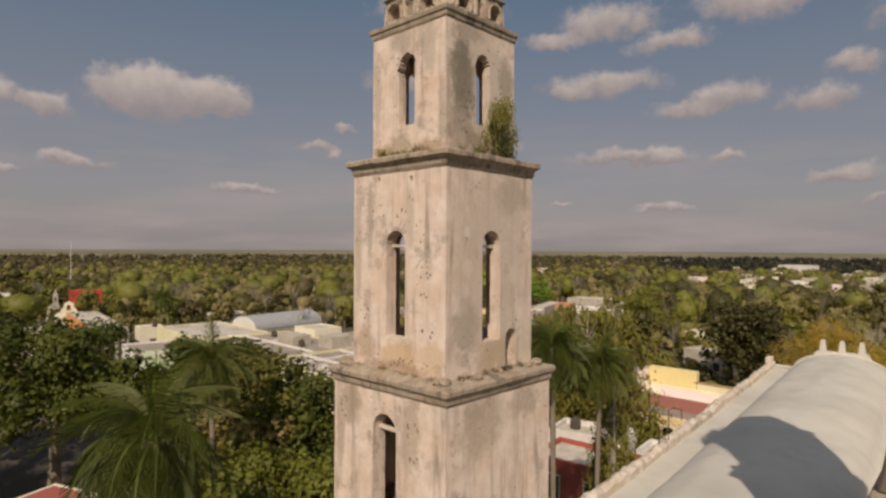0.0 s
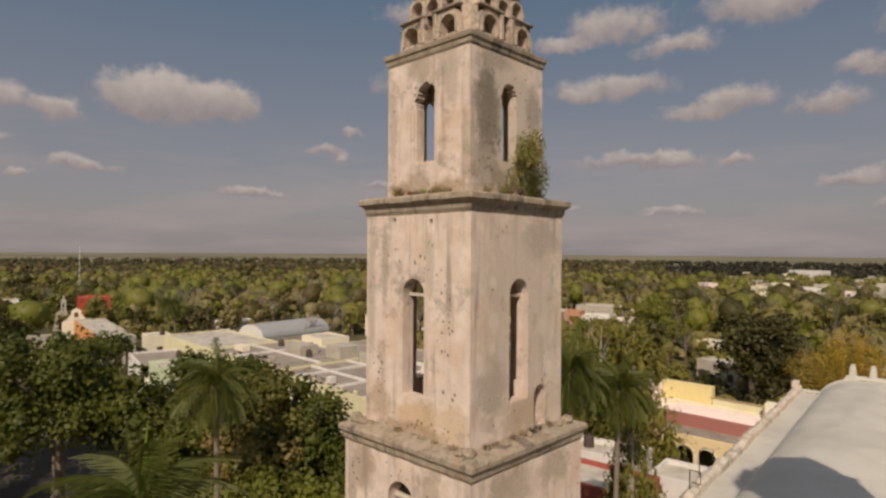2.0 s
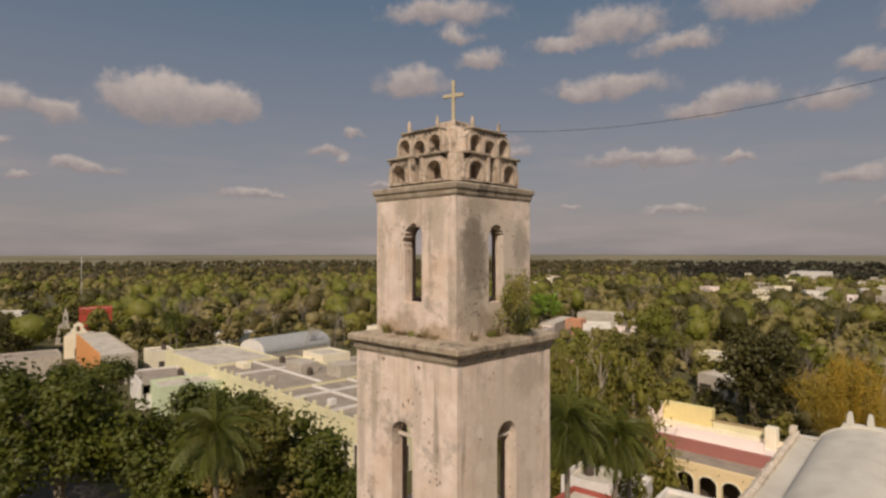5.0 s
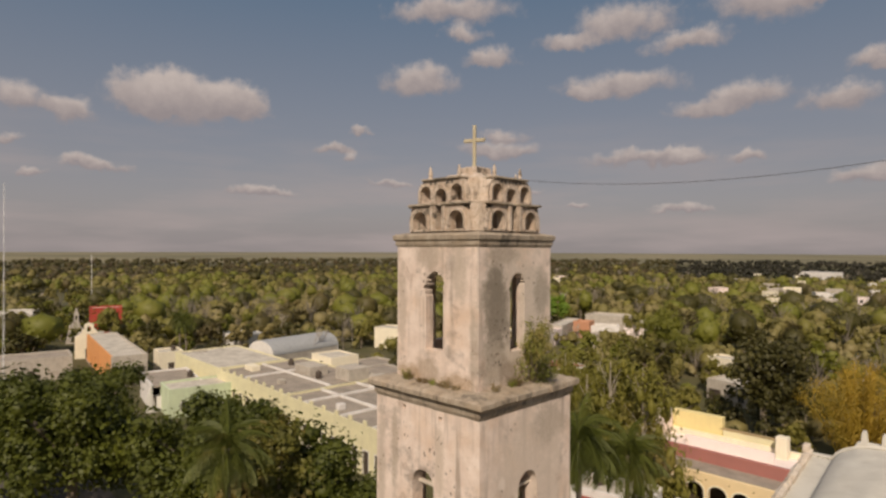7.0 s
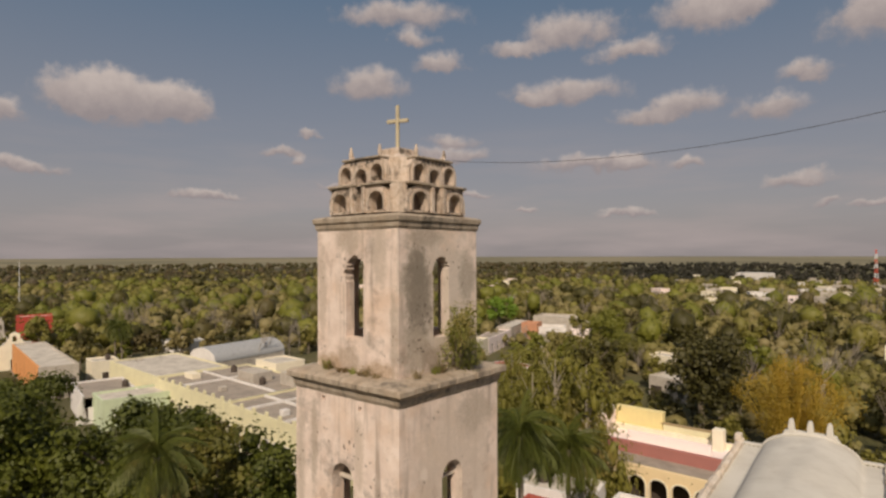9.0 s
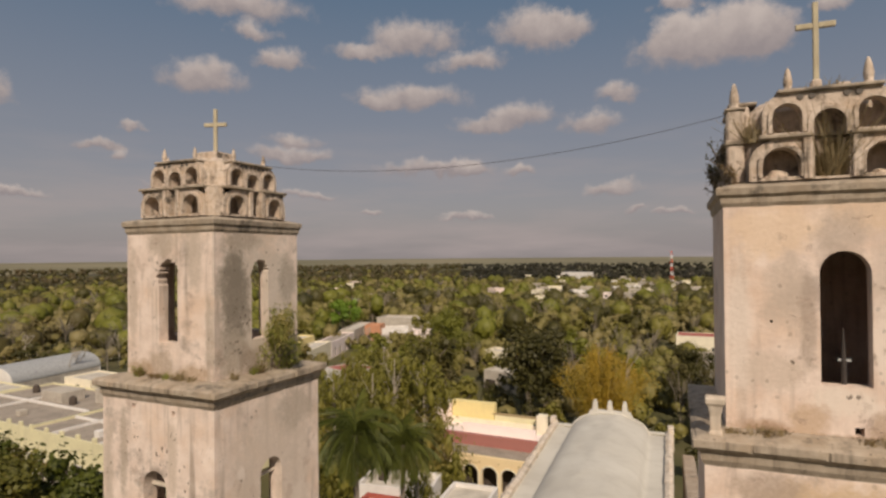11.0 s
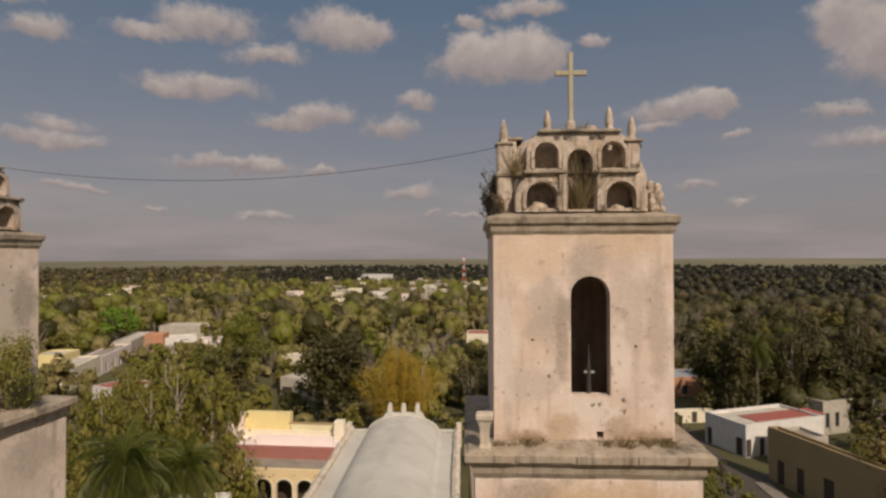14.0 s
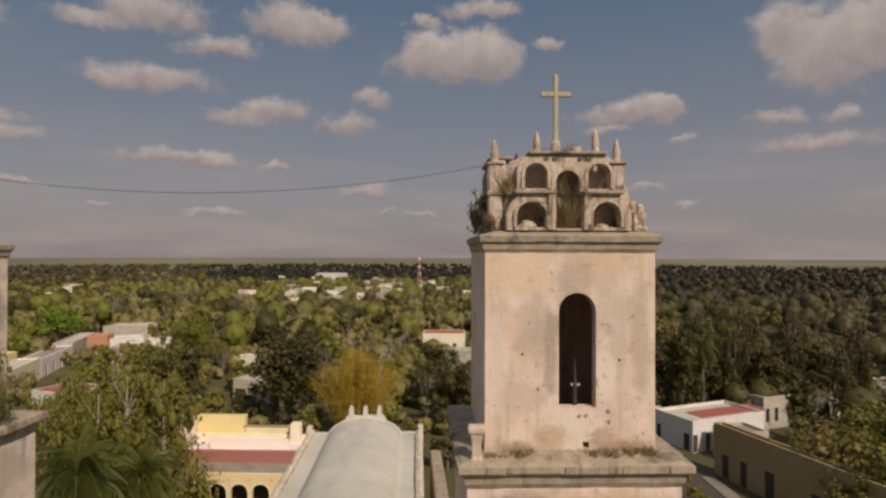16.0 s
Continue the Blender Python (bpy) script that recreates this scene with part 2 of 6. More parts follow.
def leafy(name, dark, light, dry, drygate=0.62, scale=0.09, grain=0.3):
    """Leaves whose green drifts from crown to crown and from leaf to leaf."""
    m, g = material(name)
    geo = g.add("ShaderNodeNewGeometry")
    r = geo.outputs["Random Per Island"]
    pos = geo.outputs["Position"]
    tone = g.noise(pos, scale, 3, 0.6).outputs[0]
    patch = g.noise(g.vec("ADD", pos, (31, 17, 5)), scale * 0.6, 3, 0.6).outputs[0]
    c = g.mix(g.math("ADD", g.math("MULTIPLY", r, grain), g.math("SUBTRACT", g.math("MULTIPLY", tone, 1.15), 0.1 + grain / 2), clamp=True), dark, light)
    c = g.mix(g.math("MULTIPLY", g.ramp(patch, [(drygate - 0.08, (0, 0, 0)), (drygate + 0.08, (1, 1, 1))]), 0.75), c, dry)
    b = g.add("ShaderNodeBsdfPrincipled", {"Base Color": c, "Roughness": 0.6})
    t = g.add("ShaderNodeBsdfTranslucent", {"Color": c})
    mixer = g.add("ShaderNodeMixShader", {0: 0.36, 1: b.outputs[0], 2: t.outputs[0]})
    g.tree.links.new(mixer.outputs[0], g.add("ShaderNodeOutputMaterial").inputs[0])
    return m


def barky(name, base, dark):
    m, g = material(name)
    pos = g.add("ShaderNodeTexCoord").outputs["Object"]
    n = g.noise(g.vec("MULTIPLY", pos, (5, 5, 1.2)), 1.6, 5, 0.6).outputs[0]
    finish(g, g.mix(n, dark, base), 0.9, n, 0.6, 0.04)
    return m


def metal(name, color, rough=0.5, metallic=0.8):
    m, g = material(name)
    pos = g.add("ShaderNodeTexCoord").outputs["Object"]
    n = g.noise(pos, 2.5, 5, 0.65).outputs[0]
    c = g.mix(g.ramp(n, [(0.45, (0, 0, 0)), (0.75, (1, 1, 1))]), color, tuple(v * 0.6 for v in color))
    finish(g, c, rough, n, 0.15, 0.01, metallic)
    return m


M = {
    "tower": plaster("weathered_lime_plaster", (0.70, 0.565, 0.475), (0.84, 0.71, 0.615), (0.27, 0.215, 0.168), 0.6, 0.6, 0.8, (
        # the first entry tones the top storey's whole east face greyer
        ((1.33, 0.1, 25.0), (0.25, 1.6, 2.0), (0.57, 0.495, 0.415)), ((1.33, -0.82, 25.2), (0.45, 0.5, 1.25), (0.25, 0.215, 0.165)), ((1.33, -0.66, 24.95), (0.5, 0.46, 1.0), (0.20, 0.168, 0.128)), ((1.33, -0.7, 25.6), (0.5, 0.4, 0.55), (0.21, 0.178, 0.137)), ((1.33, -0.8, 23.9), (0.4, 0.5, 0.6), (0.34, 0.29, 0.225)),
        ((1.33, 0.95, 25.35), (0.4, 0.4, 0.75), (0.34, 0.295, 0.235)), ((1.33, -0.3, 23.6), (0.4, 0.42, 0.45), (0.27, 0.21, 0.155)), ((1.33, 0.9, 23.6), (0.4, 0.5, 0.45), (0.40, 0.35, 0.24)), ((1.33, -0.5, 26.3), (0.4, 0.6, 0.3), (0.36, 0.30, 0.235)),
        ((0.75, -1.33, 25.9), (0.3, 0.3, 0.9), (0.50, 0.415, 0.335)), ((-0.2, -1.33, 26.3), (0.6, 0.3, 0.45), (0.44, 0.36, 0.285)), ((-1.15, -1.33, 25.0), (0.2, 0.3, 1.3), (0.48, 0.39, 0.31)), ((-0.25, -1.33, 23.55), (0.5, 0.3, 0.38), (0.38, 0.30, 0.225)), ((-0.9, -1.33, 23.4), (0.5, 0.3, 0.3), (0.36, 0.25, 0.15)), ((0.75, -1.33, 23.4), (0.6, 0.3, 0.28), (0.38, 0.27, 0.17)), ((1.2, -1.33, 24.2), (0.16, 0.3, 1.2), (0.46, 0.385, 0.31)),
        # the first entry tones the middle storey's whole east face greyer
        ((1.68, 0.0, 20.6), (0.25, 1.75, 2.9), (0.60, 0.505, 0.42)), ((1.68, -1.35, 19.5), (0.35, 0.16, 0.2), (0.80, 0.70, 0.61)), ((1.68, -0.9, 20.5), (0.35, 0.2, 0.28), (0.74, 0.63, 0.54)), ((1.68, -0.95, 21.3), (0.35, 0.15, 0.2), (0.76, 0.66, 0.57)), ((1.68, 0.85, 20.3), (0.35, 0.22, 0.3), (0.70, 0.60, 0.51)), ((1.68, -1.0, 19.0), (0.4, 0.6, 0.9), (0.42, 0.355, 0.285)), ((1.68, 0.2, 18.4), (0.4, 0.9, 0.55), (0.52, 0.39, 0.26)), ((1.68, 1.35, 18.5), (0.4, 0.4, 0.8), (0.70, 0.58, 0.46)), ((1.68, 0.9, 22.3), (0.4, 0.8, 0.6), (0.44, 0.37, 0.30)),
        ((-1.0, -1.68, 21.7), (0.16, 0.4, 1.3), (0.40, 0.33, 0.26)), ((-1.5, -1.68, 21.0), (0.2, 0.4, 2.0), (0.50, 0.415, 0.335)), ((0.1, -1.68, 18.35), (0.85, 0.4, 0.42), (0.60, 0.41, 0.235)), ((0.1, -1.68, 18.0), (1.5, 0.4, 0.22), (0.36, 0.25, 0.155)), ((-1.2, -1.68, 18.5), (0.45, 0.4, 0.5), (0.46, 0.34, 0.235)), ((1.2, -1.68, 18.4), (0.5, 0.4, 0.45), (0.62, 0.47, 0.31)), ((0.5, -1.68, 21.7), (0.18, 0.4, 0.9), (0.55, 0.45, 0.36)),
        ((0.9, -2.03, 16.6), (0.4, 0.4, 1.3), (0.46, 0.37, 0.285)), ((-1.3, -2.03, 17.0), (0.5, 0.4, 0.7), (0.38, 0.295, 0.215)), ((-1.75, -2.03, 16.3), (0.2, 0.4, 1.6), (0.42, 0.34, 0.26)), ((2.03, -0.8, 16.8), (0.4, 0.9, 0.9), (0.46, 0.38, 0.295)), ((2.03, 0.9, 17.1), (0.4, 0.7, 0.5), (0.42, 0.34, 0.26)))
        , pocks=(((-0.72, -1.68, 22.0), (0.28, 0.4, 0.42)), ((0.5, -1.68, 21.95), (0.16, 0.4, 0.6)), ((0.15, -1.68, 21.75), (0.3, 0.4, 0.25)), ((0.95, -1.68, 20.5), (0.26, 0.4, 0.75)), ((-1.25, -1.68, 18.95), (0.36, 0.4, 0.5)), ((0.95, -1.68, 19.0), (0.45, 0.4, 0.14)), ((0.5, -1.68, 18.1), (0.9, 0.4, 0.18)), ((1.68, 1.1, 19.0), (0.4, 0.35, 0.2)), ((-0.5, -1.33, 25.6), (0.2, 0.4, 0.3)), ((1.33, -0.6, 24.4), (0.4, 0.4, 0.6)), ((0.95, -2.03, 16.4), (0.25, 0.4, 0.6)), ((-1.55, -2.03, 16.9), (0.28, 0.4, 0.6)))),
    "pinktower": plaster("pinkish_lime_plaster", (0.69, 0.545, 0.455), (0.82, 0.685, 0.59), (0.30, 0.235, 0.185), 0.55, 0.32, 0.6, (
        ((-0.8, -1.395, 26.25), (0.75, 0.4, 0.5), (0.74, 0.56, 0.40)), ((0.5, -1.395, 26.45), (0.9, 0.4, 0.3), (0.66, 0.49, 0.34)), ((0.05, -1.395, 26.2), (0.45, 0.4, 0.4), (0.48, 0.39, 0.32)), ((0.75, -1.395, 25.5), (0.4, 0.4, 0.9), (0.58, 0.48, 0.40)), ((-0.6, -1.395, 25.3), (0.35, 0.4, 0.7), (0.54, 0.44, 0.36)), ((1.15, -1.395, 25.2), (0.2, 0.4, 1.1), (0.50, 0.40, 0.32)),
        ((-0.33, -1.395, 24.9), (0.14, 0.4, 0.9), (0.40, 0.32, 0.26)), ((-1.2, -1.395, 24.8), (0.2, 0.4, 1.2), (0.76, 0.65, 0.56)), ((0.55, -1.395, 24.7), (0.2, 0.4, 0.6), (0.80, 0.69, 0.60)), ((0.1, -1.395, 23.85), (0.5, 0.4, 0.28), (0.78, 0.68, 0.58)),
        ((-0.9, -1.395, 23.35), (0.55, 0.4, 0.2), (0.34, 0.21, 0.115)), ((0.0, -1.395, 23.3), (0.7, 0.4, 0.13), (0.36, 0.225, 0.125)), ((0.95, -1.395, 23.38), (0.5, 0.4, 0.22), (0.36, 0.235, 0.14)), ((0.55, -1.395, 23.5), (0.25, 0.4, 0.35), (0.44, 0.32, 0.225)), ((-0.35, -1.395, 23.55), (0.3, 0.4, 0.3), (0.50, 0.36, 0.24)), ((-0.8, -1.395, 24.2), (0.5, 0.4, 0.3), (0.60, 0.49, 0.40)),
        ((0.3, -1.70, 22.5), (1.6, 0.4, 0.4), (0.60, 0.43, 0.26)), ((-0.9, -1.70, 22.6), (0.6, 0.4, 0.3), (0.40, 0.31, 0.24))), shift=(3.7, 1.9, 5.3), pocks=(((0.45, -1.395, 23.9), (0.45, 0.4, 0.1)), ((-0.5, -1.395, 24.3), (0.12, 0.4, 0.3)))),
    "dome": plaster("stained_lime_plaster", (0.50, 0.40, 0.31), (0.70, 0.59, 0.485), (0.11, 0.085, 0.06), 0.95, 0.9, 0.95, fineness=3.0),
    "ledge": plaster("mossy_stone_ledge", (0.33, 0.272, 0.205), (0.47, 0.39, 0.30), (0.105, 0.086, 0.063), 0.85, 0.6, 0.75, fineness=1.6),
    "vault": painted("grey_lime_roof", (0.575, 0.55, 0.485), (0.40, 0.368, 0.312), 0.5, 0.55),
    "parapet": plaster("parapet_plaster", (0.62, 0.535, 0.43), (0.74, 0.655, 0.55), (0.27, 0.215, 0.165), 0.6, 0.5, 0.65),
    "dark": painted("hole_shade", (0.127, 0.108, 0.0889), (0.0635, 0.0571, 0.0508)),
    "cross": painted("cross_paint", (0.50, 0.44, 0.30), (0.26, 0.21, 0.14), 4, 0.5),
    "timber": painted("old_timber", (0.66, 0.584, 0.483), (0.318, 0.254, 0.191), 3, 0.4),
    "iron": metal("rusty_iron", (0.0762, 0.0635, 0.0571), 0.7, 0.5),
    "cable": metal("black_cable", (0.0381, 0.0381, 0.0381), 0.7, 0.0),
    "yellow": painted("yellow_wall", (0.80, 0.67, 0.31), (0.572, 0.47, 0.254)),
    "paleyellow": painted("pale_yellow_wall", (0.74, 0.685, 0.435), (0.53, 0.485, 0.32), 1.0, 0.5),
    "cream": painted("cream_wall", (0.838, 0.762, 0.584), (0.533, 0.47, 0.356)),
    "ochre": painted("ochre_wall", (0.36, 0.265, 0.135), (0.24, 0.18, 0.10)),
    "white": painted("white_wall", (0.74, 0.71, 0.67), (0.50, 0.46, 0.41), 1.0, 0.5),
    "green": painted("pale_green_wall", (0.56, 0.64, 0.43), (0.37, 0.41, 0.285), 1.0, 0.5),
    "red": painted("red_wall", (0.46, 0.06, 0.04), (0.30, 0.05, 0.035)),
    "orange": painted("orange_wall", (0.737, 0.33, 0.114), (0.444, 0.203, 0.0889)),
    "peach": painted("peach_arcade_wall", (0.82, 0.64, 0.37), (0.635, 0.495, 0.305)),
    "palepink": painted("pale_pink_wall", (0.84, 0.73, 0.69), (0.737, 0.61, 0.559)),
    "pink": painted("pink_wall", (0.86, 0.711, 0.635), (0.66, 0.508, 0.444)),
    "maroon": painted("maroon_band", (0.381, 0.152, 0.127), (0.279, 0.127, 0.108)),
    "redroof": painted("red_roof", (0.381, 0.108, 0.0825), (0.254, 0.102, 0.0825)),
    "roof": painted("cement_roof", (0.36, 0.305, 0.245), (0.20, 0.17, 0.14), 0.9, 0.75),
    "paleroof": painted("pale_cement_roof", (0.60, 0.55, 0.465), (0.31, 0.275, 0.225), 0.9, 0.75),
    "brick": painted("rust_brick_wall", (0.533, 0.254, 0.14), (0.33, 0.178, 0.114), 1.2),
    "annexwall": plaster("brown_stained_plaster", (0.36, 0.285, 0.21), (0.50, 0.40, 0.30), (0.15, 0.115, 0.085), 0.6, 0.5, 0.6),
    "stone": painted("grey_rubble", (0.508, 0.457, 0.381), (0.279, 0.241, 0.203), 1.5, 0.6),
    "tin": metal("corrugated_tin", (0.40, 0.405, 0.40), 0.6, 0.2),
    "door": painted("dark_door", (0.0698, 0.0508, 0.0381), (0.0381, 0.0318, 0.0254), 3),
    "reddoor": painted("maroon_wall", (0.381, 0.0889, 0.0635), (0.254, 0.0635, 0.0508)),
    "asphalt": painted("asphalt", (0.085, 0.07, 0.055), (0.05, 0.042, 0.034), 1.2, 0.6),
    "paving": painted("paving", (0.26, 0.225, 0.18), (0.17, 0.145, 0.115), 1.2, 0.5),
    "glass": metal("dark_window", (0.0381, 0.0445, 0.0508), 0.15, 0.0),
    "mastred": metal("mast_red", (0.699, 0.127, 0.0762), 0.6, 0.0),
    "mastwhite": metal("mast_white", (0.86, 0.86, 0.86), 0.6, 0.0),
    "leaf": leafy("laurel_leaves", (0.030, 0.042, 0.0042), (0.145, 0.16, 0.0145), (0.165, 0.152, 0.025), 0.74, 0.16),
    "leaflow": leafy("yellow_green_leaves", (0.0762, 0.0889, 0.0102), (0.254, 0.254, 0.0279), (0.203, 0.178, 0.0381), 0.7, 0.2),
    "leafdark": leafy("dark_leaves", (0.0427, 0.0414, 0.00969), (0.125, 0.109, 0.0205), (0.157, 0.118, 0.0453), 0.60, 0.05),
    "leafmixed": leafy("mixed_leaves", (0.075, 0.08, 0.012), (0.235, 0.215, 0.034), (0.30, 0.205, 0.066), 0.58, 0.3),
    "feather": leafy("feathery_olive_leaves", (0.115, 0.113, 0.017), (0.29, 0.262, 0.042), (0.33, 0.24, 0.075), 0.64, 0.22),
    "leafbright": leafy("bright_leaves", (0.114, 0.203, 0.0152), (0.254, 0.368, 0.0381), (0.254, 0.318, 0.0381), 0.9),
    "wood": leafy("forest_leaves", (0.165, 0.155, 0.03), (0.275, 0.243, 0.047), (0.30, 0.24, 0.10), 0.55, 0.035, 0.12),
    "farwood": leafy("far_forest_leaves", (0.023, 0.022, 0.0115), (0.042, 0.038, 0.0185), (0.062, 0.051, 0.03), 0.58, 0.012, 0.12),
    "eastwood": leafy("brown_olive_leaves", (0.0605, 0.055, 0.0176), (0.123, 0.106, 0.0306), (0.153, 0.106, 0.0558), 0.56, 0.06),
    "twigs": leafy("grey_twigs", (0.195, 0.165, 0.122), (0.308, 0.266, 0.206), (0.274, 0.22, 0.138), 0.6, 0.05),
    "brush": leafy("pale_olive_brush", (0.185, 0.165, 0.042), (0.285, 0.247, 0.07), (0.33, 0.27, 0.125), 0.52, 0.04, 0.1),
    "greenwood": leafy("fresh_forest_leaves", (0.14, 0.155, 0.021), (0.25, 0.245, 0.033), (0.28, 0.24, 0.062), 0.62, 0.04, 0.12),
    "bamboo": leafy("golden_bamboo", (0.292, 0.207, 0.0216), (0.643, 0.42, 0.0485), (0.351, 0.28, 0.0432), 0.62, 0.15),
    "palm": leafy("palm_fronds", (0.05, 0.07, 0.011), (0.17, 0.185, 0.029), (0.25, 0.20, 0.06), 0.72, 0.3),
    "weed": leafy("ledge_weeds", (0.116, 0.14, 0.0248), (0.33, 0.33, 0.066), (0.413, 0.313, 0.116), 0.6, 1.2),
    "drygrass": leafy("dry_weeds", (0.203, 0.159, 0.0762), (0.432, 0.343, 0.191), (0.318, 0.229, 0.102), 0.6, 1.2),
    "brownweed": leafy("brown_weeds", (0.114, 0.0762, 0.0318), (0.254, 0.178, 0.0825), (0.152, 0.127, 0.0381), 0.6, 1.2),
    "mossweed": leafy("dark_moss", (0.06, 0.045, 0.02), (0.13, 0.095, 0.045), (0.16, 0.10, 0.05), 0.6, 1.2),
    "palmbark": painted("brown_palm_bark", (0.25, 0.205, 0.155), (0.15, 0.12, 0.09), 3.0, 0.6),
    "capshade": painted("shaded_cap_stone", (0.17, 0.135, 0.10), (0.09, 0.072, 0.055), 2.0, 0.6),
    "bark": barky("bark", (0.279, 0.229, 0.165), (0.114, 0.0889, 0.0635)),
    "palebark": barky("pale_bark", (0.508, 0.444, 0.356), (0.279, 0.241, 0.191)),
}


def ground_material():
    m, g = material("town_ground")
    pos = g.add("ShaderNodeNewGeometry").outputs["Position"]
    a = g.noise(pos, 0.012, 6, 0.65).outputs[0]
    b = g.noise(pos, 0.11, 6, 0.65).outputs[0]
    f = g.noise(pos, 1.7, 5, 0.65).outputs[0]
    band = g.noise(g.vec("MULTIPLY", pos, (0.0006, 0.0006, 0)), 1.0, 4, 0.55).outputs[0]
    c = g.mix(g.ramp(b, [(0.4, (0, 0, 0)), (0.62, (1, 1, 1))]), (0.075, 0.078, 0.02), (0.13, 0.105, 0.045))
    c = g.mix(g.ramp(a, [(0.45, (0, 0, 0)), (0.6, (1, 1, 1))]), c, (0.085, 0.08, 0.025))
    c = g.mix(g.math("MULTIPLY", g.ramp(band, [(0.42, (0, 0, 0)), (0.6, (1, 1, 1))]), 0.7), c, (0.06, 0.052, 0.028))
    c = g.mix(g.math("MULTIPLY", f, 0.5), c, (0.06, 0.055, 0.02))
    finish(g, c, 0.95, f, 0.4, 0.08)
    return m


M["ground"] = ground_material()


def field_material():
    m, g = material("far_fields")
    pos = g.add("ShaderNodeNewGeometry").outputs["Position"]
    a = g.noise(g.vec("MULTIPLY", pos, (0.0011, 0.0011, 0)), 1.0, 5, 0.6).outputs[0]
    c = g.mix(g.ramp(a, [(0.4, (0, 0, 0)), (0.6, (1, 1, 1))]), (0.125, 0.115, 0.06), (0.22, 0.19, 0.11))
    finish(g, c, 0.95)
    return m


M["fields"] = field_material()


# ---------------------------------------------------------------- mesh helpers
def thing(name, at, label, category, group="", kind="", turn=0.0):
    ob = new(name)
    ob.matrix_world = pose(*at, 0, 0, turn)
    return tagged(ob, label, category, group, kind)


def part(name, bm, mat, parent=None, label="", smooth=False):
    me = bpy.data.meshes.new(name)
    bm.normal_update()
    bm.to_mesh(me)
    bm.free()
    me.materials.append(mat)
    if smooth:
        me.polygons.foreach_set("use_smooth", [True] * len(me.polygons))
    ob = new(name, me)
    if parent is not None:
        ob.parent = parent
    if label:
        ob["label"] = label
    return ob


def quads(name, verts, faces, mat, parent=None, label="", smooth=False):
    """A large mesh from arrays: n x 3 corners and m x 3 or m x 4 faces."""
    me = bpy.data.meshes.new(name)
    k = faces.shape[1]
    me.vertices.add(len(verts))
    me.vertices.foreach_set("co", np.ascontiguousarray(verts, dtype=np.float32).ravel())
    me.loops.add(faces.size)
    me.loops.foreach_set("vertex_index", np.ascontiguousarray(faces, dtype=np.int32).ravel())
    me.polygons.add(len(faces))
    me.polygons.foreach_set("loop_start", np.arange(0, faces.size, k, dtype=np.int32))
    me.update(calc_edges=True)
    if smooth:
        me.polygons.foreach_set("use_smooth", np.ones(len(faces), dtype=bool))
    me.materials.append(mat)
    ob = new(name, me)
    if parent is not None:
        ob.parent = parent
    if label:
        ob["label"] = label
    return ob


def box(bm, x0, x1, y0, y1, z0, z1, m=None):
    r = bmesh.ops.create_cube(bm, size=1.0)["verts"]
    for v in r:
        v.co = Vector(((x0 + x1) / 2 + v.co.x * (x1 - x0), (y0 + y1) / 2 + v.co.y * (y1 - y0), (z0 + z1) / 2 + v.co.z * (z1 - z0)))
        if m is not None:
            v.co = m @ v.co
    return r


def boxes(*list_of):
    bm = bmesh.new()
    for b in list_of:
        box(bm, *b)
    return bm


def soften(bm, width=0.02, segments=1):
    bmesh.ops.bevel(bm, geom=[e for e in bm.edges if e.is_manifold and e.calc_face_angle(0) > 0.6], offset=width, segments=segments, affect="EDGES", profile=0.6)
    return bm


def arch(cx, w, z0, z1, n=10):
    """The loop of an arched opening: from z0 to the crown z1."""
    r = w / 2
    s = z1 - r
    pts = [(cx - r, z0), (cx + r, z0)]
    pts += [(cx + r * math.cos(a), s + r * math.sin(a)) for a in (math.pi * i / n for i in range(n + 1))]
    return pts


def broken_arch(cx, w, z0, z1, seed, wear=0.06):
    """An arched opening whose plaster has fallen from round its head."""
    rnd = random.Random(seed)
    r = w / 2
    s = z1 - r
    pts = [(cx - r, z0), (cx + r, z0)]
    for i in range(19):
        a = math.pi * i / 18
        k = r + (rnd.uniform(0.0, wear) if i % 2 else rnd.uniform(-0.03, 0.02))
        pts.append((cx + k * math.cos(a), s + k * math.sin(a) - 0.02))
    return pts + [(cx - r - wear, s - 0.05), (cx - r - wear * 1.7, s - 0.12), (cx - r - wear * 0.4, s - 0.17), (cx - r - wear * 0.6, s - 0.26), (cx - r, s - 0.3)]


def rect(x0, x1, z0, z1):
    return [(x0, z0), (x1, z0), (x1, z1), (x0, z1)]


def slab(outline, holes, y0, y1, turn=0.0, shift=(0, 0, 0)):
    """An upright wall in the x-z plane, from y0 to y1, with openings through it."""
    bm = bmesh.new()
    for loop in [outline, *holes]:
        vs = [bm.verts.new((x, y0, z)) for x, z in loop]
        for a, b in zip(vs, vs[1:] + vs[:1]):
            bm.edges.new((a, b))
    bmesh.ops.triangle_fill(bm, use_beauty=True, edges=bm.edges[:])
    r = bmesh.ops.extrude_face_region(bm, geom=bm.faces[:])
    bmesh.ops.translate(bm, vec=(0, y1 - y0, 0), verts=[v for v in r["geom"] if isinstance(v, bmesh.types.BMVert)])
    bmesh.ops.recalc_face_normals(bm, faces=bm.faces[:])
    if turn or shift != (0, 0, 0):
        bmesh.ops.transform(bm, matrix=Matrix.Translation(shift) @ pose(0, 0, 0, 0, 0, turn), verts=bm.verts[:])
    return bm


